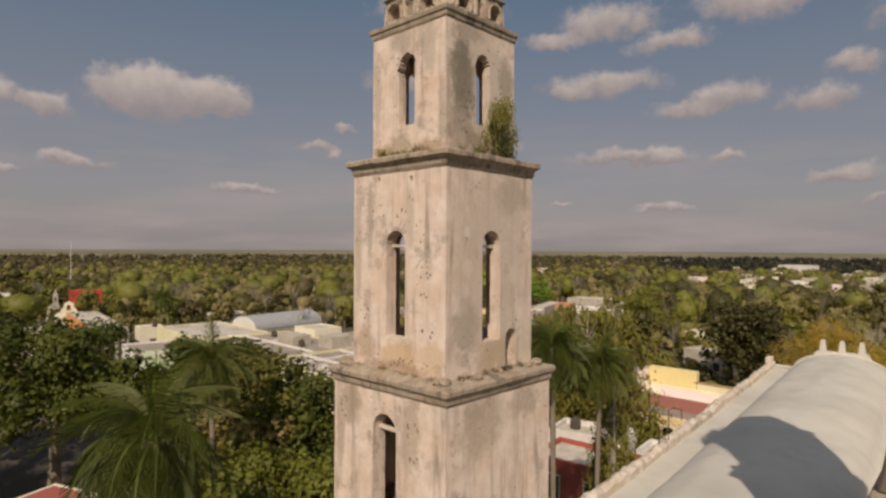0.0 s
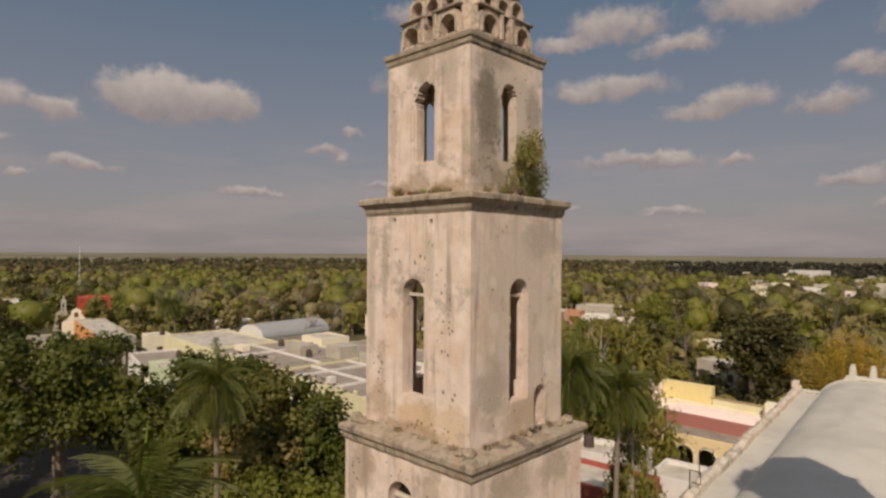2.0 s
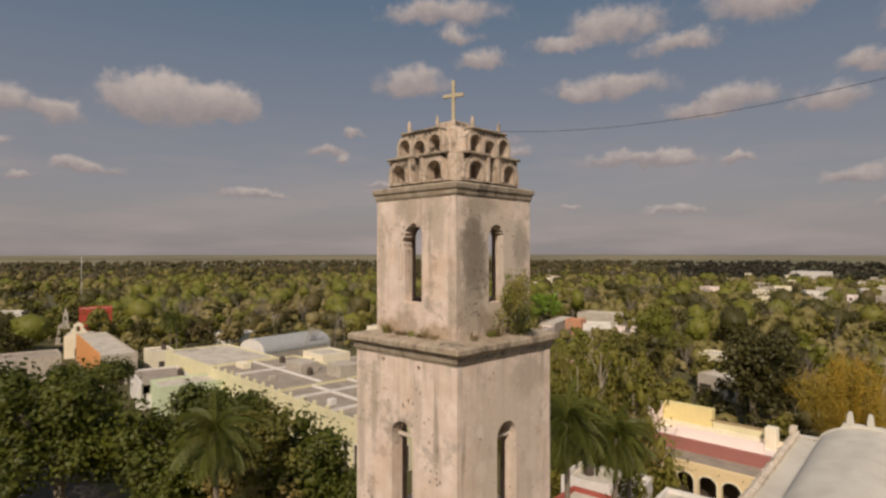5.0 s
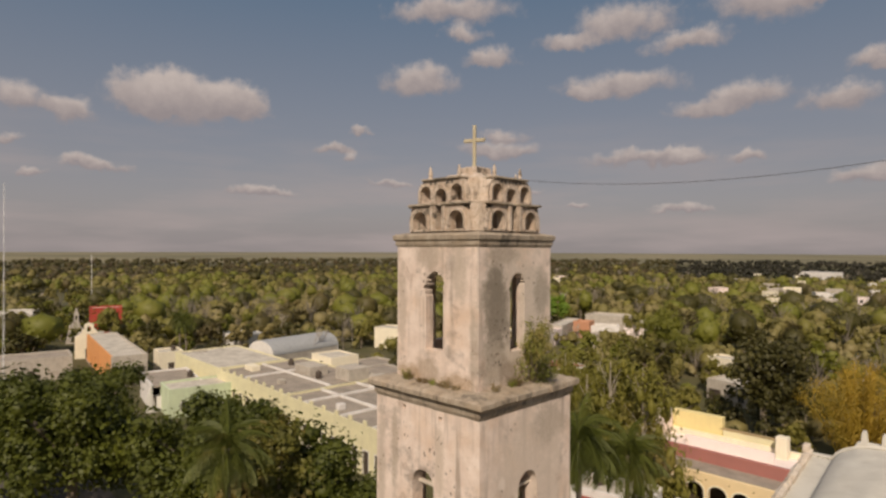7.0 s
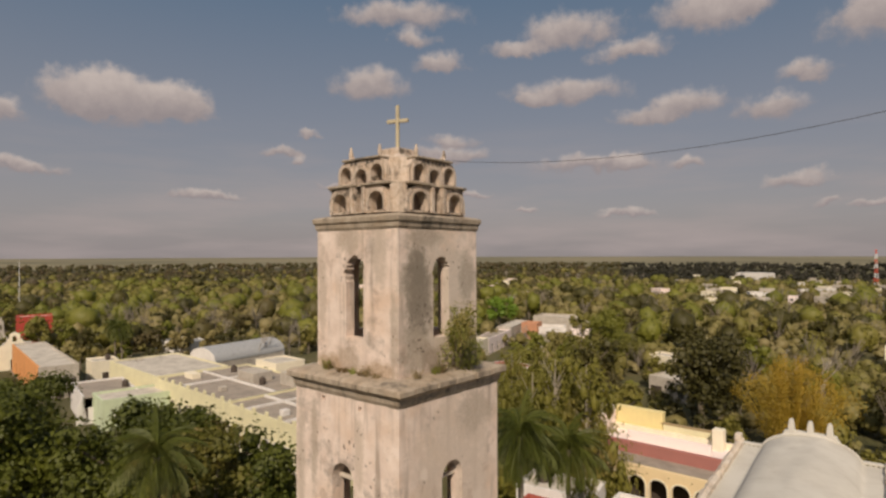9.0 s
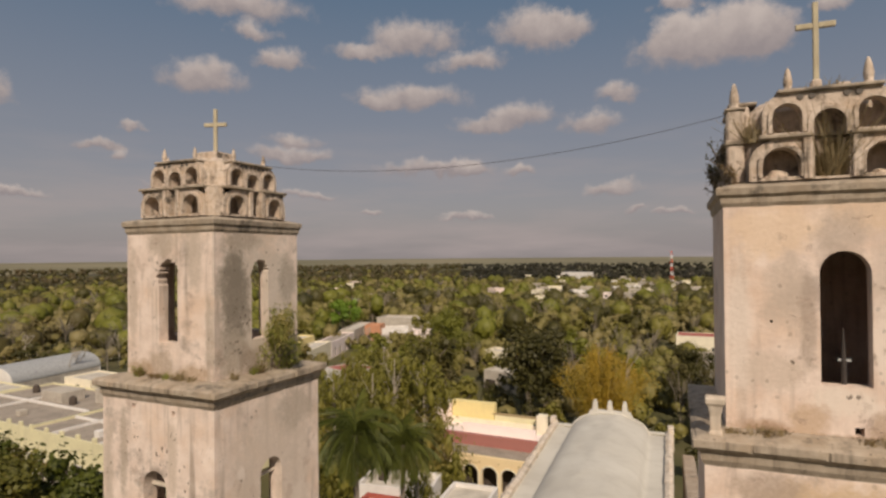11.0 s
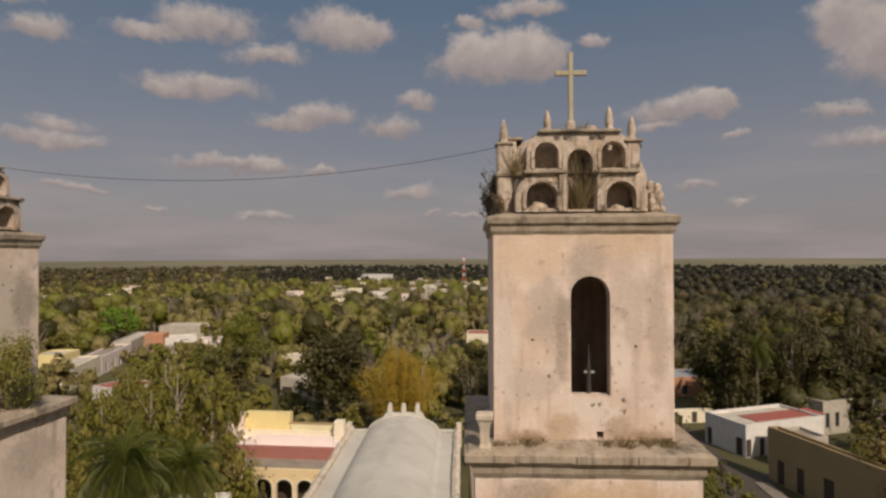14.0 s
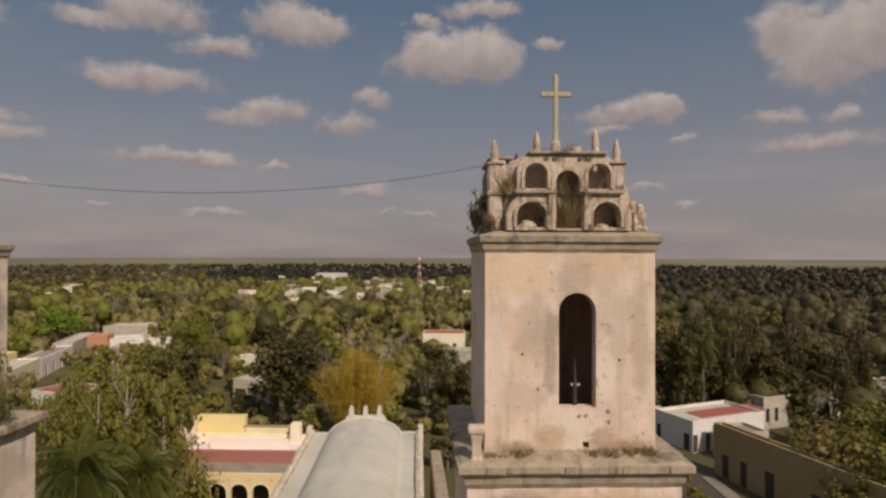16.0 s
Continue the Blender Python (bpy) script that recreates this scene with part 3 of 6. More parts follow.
def ring(profile, half, steps=10, jitter=0.008, seed=1):
    """A moulding round a square of that half width: profile is a closed loop of (outwards, z)."""
    rnd = random.Random(seed)
    bm = bmesh.new()
    n = len(profile)
    loops = []
    for side in range(4):
        for i in range(steps):
            u = -1 + 2 * i / steps
            wob = [(rnd.uniform(-jitter, jitter), rnd.uniform(-jitter, jitter)) for _ in range(n)]
            loop = []
            for (o, z), (jo, jz) in zip(profile, wob):
                d = half + o + jo
                x, y = u * (half + o), -d
                c, s = [(1, 0), (0, 1), (-1, 0), (0, -1)][side]
                loop.append(bm.verts.new((x * c - y * s, x * s + y * c, z + jz)))
            loops.append(loop)
    for a, b in zip(loops, loops[1:] + loops[:1]):
        for i in range(n):
            j = (i + 1) % n
            bm.faces.new((a[i], b[i], b[j], a[j]))
    bmesh.ops.recalc_face_normals(bm, faces=bm.faces[:])
    return bm


def lathe(profile, n=12, at=(0, 0, 0)):
    """A turned body from (radius, z) pairs."""
    bm = bmesh.new()
    rows = []
    for r, z in profile:
        rows.append([bm.verts.new((at[0] + r * math.cos(2 * math.pi * i / n), at[1] + r * math.sin(2 * math.pi * i / n), at[2] + z)) for i in range(n)])
    for a, b in zip(rows, rows[1:]):
        for i in range(n):
            bm.faces.new((a[i], a[(i + 1) % n], b[(i + 1) % n], b[i]))
    bm.faces.new(rows[-1])
    bm.faces.new(rows[0][::-1])
    return bm


def tube(bm, pts, radii, n=6):
    """A bent, tapered rod through pts."""
    rows = []
    for i, p in enumerate(pts):
        p = Vector(p)
        t = (Vector(pts[min(i + 1, len(pts) - 1)]) - Vector(pts[max(i - 1, 0)])).normalized()
        u = t.orthogonal().normalized()
        w = t.cross(u)
        r = radii[i] if isinstance(radii, (list, tuple)) else radii
        rows.append([bm.verts.new(p + r * (math.cos(2 * math.pi * k / n) * u + math.sin(2 * math.pi * k / n) * w)) for k in range(n)])
    for a, b in zip(rows, rows[1:]):
        best = min(range(n), key=lambda s: (a[0].co - b[s].co).length)
        for k in range(n):
            bm.faces.new((a[k], a[(k + 1) % n], b[(k + 1 + best) % n], b[(k + best) % n]))
    bm.faces.new(rows[0][::-1])
    bm.faces.new(rows[-1])
    return bm


# ---------------------------------------------------------------- ground and streets
def disc_ground():
    bm = bmesh.new()
    rings = [0, 60, 150, 400, 1000, 2200, 4900]
    n = 96
    mid = bm.verts.new((0, 0, 0))
    prev = None
    for r in rings[1:]:
        row = [bm.verts.new((r * math.cos(2 * math.pi * i / n), r * math.sin(2 * math.pi * i / n), 0)) for i in range(n)]
        for i in range(n):
            j = (i + 1) % n
            bm.faces.new((mid, row[i], row[j]) if prev is None else (prev[i], row[i], row[j], prev[j]))
        prev = row
    return tagged(part("ground", bm, M["ground"]), "dry green and brown earth of the town", "ground", kind="structure")


fields = bmesh.new()
inner = [fields.verts.new((1290 * math.cos(2 * math.pi * i / 96), 1290 * math.sin(2 * math.pi * i / 96), 0.6)) for i in range(96)]
outer = [fields.verts.new((4850 * math.cos(2 * math.pi * i / 96), 4850 * math.sin(2 * math.pi * i / 96), 0.6)) for i in range(96)]
for i in range(96):
    fields.faces.new((inner[i], outer[i], outer[(i + 1) % 96], inner[(i + 1) % 96]))
tagged(part("fields", fields, M["fields"]), "pale olive plain at the horizon", "plain", kind="structure")

PLAN = 1.115  # the town's plan is drawn smaller; this brings it to metres
PIVOT = (4.4, -9.2)


SKEW = ((0.9871, -0.031), (0.0149, 1.0021))  # the streets run a little askew to the church
ASKEW = 1.3


def skewed(x, y, scale=1.0):
    """A place of the plan, in metres; also for whole arrays."""
    u, v = scale * (x - PIVOT[0]), scale * (y - PIVOT[1])
    return (PIVOT[0] + SKEW[0][0] * u + SKEW[0][1] * v, PIVOT[1] + SKEW[1][0] * u + SKEW[1][1] * v)


def spot(x, y):
    return skewed(x, y, PLAN)


def plan_box(x0, x1, y0, y1, z0, z1):
    bm = boxes((x0, x1, y0, y1, z0, z1))
    for v in bm.verts:
        v.co.x, v.co.y = spot(v.co.x, v.co.y)
    return bm


disc_ground()
road = tagged(part("road", plan_box(30.5, 36.6, -80, 210, -0.2, 0.03), M["asphalt"]), "grey asphalt street beside the church", "road", kind="structure")
tagged(part("road", plan_box(36.6, 120, 64.2, 67.6, -0.2, 0.034), M["asphalt"]), "grey asphalt side street between houses", "road", kind="structure")
tagged(part("pavement", soften(plan_box(36.6, 38.3, -80, 64.2, -0.2, 0.16), 0.03), M["paving"]), "pale concrete pavement along the ochre house", "pavement", kind="structure")
tagged(part("pavement", soften(plan_box(28.9, 30.5, -80, 210, -0.2, 0.16), 0.03), M["paving"]), "pale concrete pavement along the churchyard", "pavement", kind="structure")
lane = tagged(part("road", boxes((-301, 0, -1.8, 1.8, -0.2, 0.05)), M["paving"]), "pale straight road leading out of town", "road", kind="structure")
lane.matrix_world = pose(*spot(-150, 33), 0, 0, 0, ASKEW - 9.5)
tagged(part("pavement", plan_box(-120, -28, -40, 12, -0.2, 0.05), M["asphalt"]), "dark paving of the shady town square", "pavement", kind="structure")


# ---------------------------------------------------------------- church
def wall_part(parent, half, thick, z0, z1, openings, mat, label=""):
    """Four walls of a square storey; openings: one list of loops for each side, south, east, north, west."""
    for i, holes in enumerate(openings):
        h = half if i % 2 == 0 else half - thick
        bm = slab(rect(-h, h, z0, z1), holes, -half, -half + thick, 90 * i)
        part("wall", bm, mat, parent, label)


def pinnacle(parent, x, y, z, s=1.0, mat=None):
    prof = [(0.085, 0), (0.085, 0.05), (0.06, 0.07), (0.075, 0.12), (0.078, 0.2), (0.06, 0.32), (0.035, 0.42), (0.012, 0.47)]
    return part("pinnacle", lathe([(r * s, h * s) for r, h in prof], 8, (x, y, z)), mat or M["dome"], parent, smooth=True)


def archivolt(cx, w, z0, z1, y0, y1, width=0.055, n=10):
    """The raised band round an arched opening."""
    inner = arch(cx, w, z0, z1, n)
    outer = arch(cx, w + 2 * width, z0, z1 + width, n)
    bm = bmesh.new()
    k = len(inner)
    rows = [[bm.verts.new((x, y, z)) for x, z in loop] for loop, y in ((inner, y0), (outer, y0), (outer, y1), (inner, y1))]
    order = list(range(1, k)) + [0]
    for a, b in zip(rows, rows[1:] + rows[:1]):
        for i, j in zip(order, order[1:]):
            bm.faces.new((a[i], a[j], b[j], b[i]))
    bmesh.ops.recalc_face_normals(bm, faces=bm.faces[:])
    return bm


def shoulder(w, r, z0, z1, n=6):
    """A wall outline whose upper corners are rounded."""
    right = [(w - r + r * math.cos(a), z1 - r + r * math.sin(a)) for a in (math.pi / 2 * i / n for i in range(n + 1))]
    return [(-w, z0), (w, z0)] + right + [(-x, z) for x, z in right[::-1]]


def crown(parent, z, broken=False, seed=3, wide=1.0):
    """The stepped arcade on top of a tower: four faces of two storeys round a tapered core."""
    rnd = random.Random(seed)
    mat = M["dome"]
    before = set(parent.children_recursive)
    up = 0.07 if broken else 0.0  # its upper storey is taller
    core = bmesh.new()
    rows = []
    for h, front, diag in ((0.0, 0.86, 1.42), (0.62, 0.80, 1.34), (1.1, 0.74, 1.18), (1.26, 0.62, 0.98), (1.40, 0.45, 0.62), (1.46, 0.1, 0.14)):
        row = []
        for k in range(8):
            a = math.pi / 4 * k
            # corner between a front face and a chamfer
            n0 = (front if k % 2 == 0 else diag)
            n1 = (diag if k % 2 == 0 else front)
            b = a + math.pi / 4
            det = math.cos(a) * math.sin(b) - math.sin(a) * math.cos(b)
            x = (n0 * math.sin(b) - n1 * math.sin(a)) / det
            y = (n1 * math.cos(a) - n0 * math.cos(b)) / det
            row.append(core.verts.new((x + rnd.uniform(-.012, .012), y + rnd.uniform(-.012, .012), z + h)))
        rows.append(row)
    for a, b in zip(rows, rows[1:]):
        for k in range(8):
            core.faces.new((a[k], a[(k + 1) % 8], b[(k + 1) % 8], b[k]))
    core.faces.new(rows[-1])
    bmesh.ops.recalc_face_normals(core, faces=core.faces[:])
    part("dome", core, mat, parent, "stained plaster core of the stepped dome")
    for side in range(4):
        if broken and side == 1:
            continue  # this face has fallen
        t = 90 * side
        m = pose(0, 0, 0, 0, 0, t)
        low, high = [(-0.59, 0.46), (0.59, 0.44)], [(-0.50, 0.36), (0.50, 0.36)]
        gap = 0.2 if broken else 0.11
        lower = part("arcade", slab(shoulder(0.98, 0.36, z, z + 0.60), [arch(c, w, z + 0.05, z + 0.47) for c, w in low] + [rect(-gap, gap, z + 0.03, z + 0.6)], -1.24, -1.03, t), mat, parent, "lower arcade")
        # upper storey: three arches with a rounded middle gable
        out = shoulder(0.80, 0.29, z + 0.605, z + 1.2 + up)
        middle = [arch(0.0, 0.38, z + 0.65, z + 1.0)]
        if broken:
            # the middle niche runs down through both storeys
            out = out[:1] + [(-0.19, z + 0.605)] + arch(0.0, 0.38, z + 0.605, z + 1.0)[:1:-1] + [(0.19, z + 0.605)] + out[1:]
            middle = []
        upper = part("arcade", slab(out, [arch(c, w, z + 0.70, z + 1.08 + up * 0.6) for c, w in high] + middle, -1.13, -0.92, t), mat, parent, "upper arcade")
        for c, w, a0, a1, y, k in [(c, w, 0.05, 0.47, -1.24, 0.055) for c, w in low] + [(c, w, 0.70, 1.08 + up * 0.6, -1.13, 0.05) for c, w in high] + [(0.0, 0.38, 0.66, 1.0, -1.13, 0.07)]:
            bm = archivolt(c, w, z + a0, z + a1, y - 0.035, y + 0.004, k)
            bmesh.ops.transform(bm, matrix=m, verts=bm.verts[:])
            part("archivolt", bm, mat, lower if y < -1.2 else upper)
        for x0, x1 in ((-0.86 if broken else -0.98, -gap - 0.01), (gap + 0.01, 0.86 if broken else 0.98)):
            bm = soften(boxes((x0, x1, -1.31, -0.96, z + 0.595, z + 0.655)), 0.015)
            bmesh.ops.transform(bm, matrix=m, verts=bm.verts[:])
            part("cornice", bm, M["ledge"], parent)
        bm = soften(boxes((-0.62, 0.62, -1.19, -0.8, z + 1.195 + up, z + 1.25 + up)), 0.015)
        bmesh.ops.transform(bm, matrix=m, verts=bm.verts[:])
        part("cornice", bm, M["ledge"], parent)
        for x in (-gap - 0.08, gap + 0.08):
            bm = soften(boxes((x - 0.055, x + 0.055, -1.29, -1.236, z + 0.0, z + 0.59)), 0.012)
            bmesh.ops.transform(bm, matrix=m, verts=bm.verts[:])
            part("pilaster", bm, mat, parent)
        if not broken:
            for z0, z1, o, e, o2, e2 in ((0.0, 0.62, 1.225, 0.97, 1.20, 0.95), (0.62, 1.2, 1.12, 0.80, 1.02, 0.74)):
                bm = bmesh.new()
                lo = [bm.verts.new((x, -y, z + z0)) for x, y in ((e, o), (o, e), (0.7, 0.55), (0.55, 0.7))]
                hi = [bm.verts.new((x, -y, z + z1)) for x, y in ((e2, o2), (o2, e2), (0.7, 0.55), (0.55, 0.7))]
                for i in range(4):
                    bm.faces.new((lo[i], lo[(i + 1) % 4], hi[(i + 1) % 4], hi[i]))
                bm.faces.new(hi)
                bmesh.ops.recalc_face_normals(bm, faces=bm.faces[:])
                bmesh.ops.transform(bm, matrix=m, verts=bm.verts[:])
                part("corner_pier", bm, mat, parent)
        for x in (-0.47, 0.47):
            p = m @ Vector((x, -1.03, z + 1.245 + up))
            if not (broken and side == 3):
                pinnacle(parent, p.x, p.y, p.z, rnd.uniform(0.72, 0.85) if broken else rnd.uniform(0.5, 0.7))
        if broken:
            # the pier of the first corner has lost its foot, the others stand to the ledge
            p = m @ Vector((0.80 if side == 0 else 0.92, -1.06 if side == 0 else -1.13, z + 0.65))
            r = 0.1 if side == 0 else 0.115
            part("pier", soften(boxes((p.x - r, p.x + r, p.y - r, p.y + r, z + (0.62 if side == 0 else 0.0), z + 1.13)), 0.03), mat, parent)
            part("band", soften(boxes((p.x - 0.14, p.x + 0.14, p.y - 0.14, p.y + 0.14, z + 1.1, z + 1.15)), 0.02), M["ledge"], parent)
            if side:
                part("band", soften(boxes((p.x - 0.14, p.x + 0.14, p.y - 0.14, p.y + 0.14, z + 0.58, z + 0.66)), 0.02), M["ledge"], parent)
            if side != 2:
                pinnacle(parent, p.x, p.y, z + 1.145, 0.85)
    for side in range(4):
        for x in (-0.34, -0.2, 0.2, 0.34):
            # flat dark discs on the wall stand for the shade inside vents
            bm = lathe([(0.042, -0.012), (0.042, 0.012)], 9)
            bmesh.ops.transform(bm, matrix=pose(0, 0, 0, 0, 0, 90 * side) @ pose(x, -1.135, z + 1.14 + up * 0.9, 90), verts=bm.verts[:])
            part("vent_disc", bm, M["dark"], parent)
    if broken:
        for x, y, s in ((1.17, -1.10, 0.78), (1.06, -1.16, 0.5), (1.14, -0.86, 0.9)):
            part("urn", lathe([(0.07 * s, 0), (0.09 * s, 0.06 * s), (0.06 * s, 0.12 * s), (0.12 * s, 0.24 * s), (0.13 * s, 0.33 * s), (0.06 * s, 0.45 * s), (0.08 * s, 0.52 * s), (0.02 * s, 0.58 * s)], 9, (x, y, z)), mat, parent, smooth=True)
    part("block", soften(boxes((-0.3, 0.3, -0.3, 0.3, z + 1.35, z + 1.58)) if not broken else boxes((-0.01, 0.13, -0.08, 0.08, z + 1.3, z + 1.72), (0.22, 0.40, -0.5, -0.2, z + 1.3, z + 1.53), (-0.7, 0.6, -0.6, 0.6, z + 1.24, z + 1.31)), 0.025), mat, parent)
    for ob in set(parent.children_recursive) - before:
        ob.data.transform(Matrix.Diagonal((wide, wide, 1, 1)))


def cross_on(parent, z, turn, x=0.0):
    bm = boxes((-0.04, 0.04, -0.035, 0.035, z, z + 1.28), (-0.28, -0.04, -0.033, 0.033, z + 0.86, z + 0.95), (0.04, 0.28, -0.033, 0.033, z + 0.86, z + 0.95))
    bmesh.ops.transform(bm, matrix=pose(x, 0, 0, 0, 0, turn), verts=bm.verts[:])
    return part("cross", soften(bm, 0.01), M["cross"], parent, "weathered yellow and white cross")


def coping(parent, half, z0, z1, seed):
    """Edge stones laid along a ledge, with open joints."""
    rnd = random.Random(seed)
    for side in range(4):
        m = pose(0, 0, 0, 0, 0, 90 * side)
        x = -half - 0.012
        while x < half - 0.2:
            w = rnd.uniform(0.45, 0.95)
            if x + w > half - 0.3:
                w = half + 0.012 - x
            out = half + rnd.uniform(0.008, 0.03)
            bm = soften(boxes((x, x + w - rnd.uniform(0.012, 0.035), -out, -half + 0.1, z0 + rnd.uniform(-.01, .01), z1 + rnd.uniform(0.0, 0.025))), 0.015)
            bmesh.ops.transform(bm, matrix=m, verts=bm.verts[:])
            part("edge_stone", bm, M["ledge"], parent)
            x += w


def bell_tower(cx, cy, label, half, lips, floors, openings, seed, broken, turn=0.0):
    """Three storeys of falling width. half: their half widths; lips: how far the ledges stand out; floors: the heights of the ledges' lips."""
    tower = thing("bell_tower", (cx, cy, RISE), label, "bell tower", "bell towers of the church", turn=turn)
    (h1, h2, h3), (l1, l2, l3), (f1, f2, f3) = half, lips, floors
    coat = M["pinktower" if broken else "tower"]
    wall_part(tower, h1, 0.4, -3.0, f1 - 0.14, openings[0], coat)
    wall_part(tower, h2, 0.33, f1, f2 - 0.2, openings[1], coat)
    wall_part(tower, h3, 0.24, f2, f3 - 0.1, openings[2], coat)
    part("ledge", ring([(0, f1 - 0.26), (0.045, f1 - 0.18), (0.05, f1 - 0.08), (l1 - 0.005, f1 - 0.01), (l1, f1 + 0.11), (l1 - 0.03, f1 + 0.14), (h2 + 0.1 - h1, f1 + 0.22), (h2 - 0.06 - h1, f1 + 0.25), (h2 - 0.06 - h1, f1 - 0.26)], h1, 16, 0.006, seed), M["ledge"], tower, "mossy stone ledge")
    part("cornice", ring([(0, f2 - 0.36), (0.045, f2 - 0.27), (0.055, f2 - 0.17), (l2 - 0.02, f2 - 0.1), (l2, f2 + 0.02), (l2 - 0.05, f2 + 0.06), (h3 + 0.1 - h2, f2 + 0.12), (h3 - 0.05 - h2, f2 + 0.14), (h3 - 0.05 - h2, f2 - 0.36)], h2, 16, 0.006, seed + 5), M["ledge"], tower, "mossy stone cornice")
    part("cornice", ring([(0, f3 - 0.22), (0.035, f3 - 0.16), (0.04, f3 - 0.08), (l3 - 0.01, f3 - 0.04), (l3, f3 + 0.05), (l3 - 0.04, f3 + 0.08), (-0.2, f3 + 0.14), (-0.34, f3 + 0.15), (-0.34, f3 - 0.22)], h3, 16, 0.005, seed + 9), M["ledge"], tower, "stained stone cornice")
    for h, z0, z1 in ((h1 - 0.41, 14.0, 14.3), (h2 - 0.1, f1 - 0.05, f1 + 0.17), (h3 - 0.1, f2 - 0.2, f2 + 0.1), (h3 - 0.26, f3 - 0.06, f3 + 0.17)):
        part("floor", boxes((-h, h, -h, h, z0, z1)), M["ledge"], tower)
    # timber ties across the arches
    part("tie_beam", soften(boxes((-0.42, 0.36, -h2 + 0.21, -h2 + 0.3, 20.98, 21.05)), 0.01), M["timber"], tower, "pale timber tie beam")
    part("tie_beam", soften(boxes((h2 - 0.3, h2 - 0.21, -0.42, 0.36, 20.98, 21.05)), 0.01), M["timber"], tower, "pale timber tie beam")
    part("tie_beam", soften(boxes((-0.47, 0.45, -h1 + 0.21, -h1 + 0.31, 16.46, 16.55)), 0.01), M["timber"], tower, "pale timber tie beam")
    if not broken:
        part("niche_back", boxes((h2 - 0.5, h2 - 0.33, 0.45, 1.11, f1 + 0.05, 19.0)), M["tower"], tower)
    coping(tower, h1 + l1, f1 - 0.005, f1 + 0.11, seed)
    coping(tower, h2 + l2, f2 - 0.095, f2 + 0.025, seed + 3)
    crown(tower, f3 + 0.15, broken, seed, h3 / 1.32)
    cross_on(tower, CROSS_FOOT[broken], 0 if broken else 18, 0.07 if broken else 0.0)
    return tower


CROSS_FOOT = {False: 28.17, True: 28.64}
WX, WY = -6.51, 1.56
EX, EY = 5.718, 2.22
EAST_TURN = 3.4  # this tower stands a little askew to the other


def east(x, y):
    """A place on the east tower, in its own axes."""
    c, s = math.cos(radians(EAST_TURN)), math.sin(radians(EAST_TURN))
    return EX + c * x - s * y, EY + s * x + c * y


low = arch(-0.02, 0.86, 14.4, 16.94)
mid = arch(-0.03, 0.70, 18.75, 21.40)
top = arch(-0.03, 0.57, 24.06, 25.86)
bell_tower(WX, WY, "weathered cream plaster bell tower with arched openings and stepped crown", (2.03, 1.68, 1.33), (0.11, 0.155, 0.09), (17.70, 23.19, 26.66),
                        [[[low], [], [], []],
                         [[mid, rect(-0.72, -0.62, 22.66, 22.77), rect(0.47, 0.57, 22.60, 22.71)], [arch(-0.03, 0.70, 18.68, 21.41), arch(0.78, 0.46, 17.92, 18.92, 8)], [mid], [mid]],
                         [[broken_arch(-0.03, 0.57, 24.06, 25.88, 5)], [broken_arch(0.03, 0.55, 24.06, 25.87, 8, 0.025)], [top], [top]]], 1, False)
bell_tower(EX, EY, "pinkish plaster bell tower with tall arched opening and crumbling crown", (2.08, 1.70, 1.395), (0.12, 0.15, 0.10), (17.80, 23.24, 26.80),
                        [[[low], [], [], []],
                         [[mid], [arch(0.0, 0.62, 19.0, 21.45)], [mid], [mid]],
                         [[arch(0.115, 0.61, 24.06, 25.93), rect(0.20, 0.31, 23.40, 23.51), rect(-0.81, -0.77, 24.91, 24.95), rect(0.785, 0.825, 24.81, 24.85)], [], [], []]], 2, True, EAST_TURN)

NAVE_TURN = 4.2


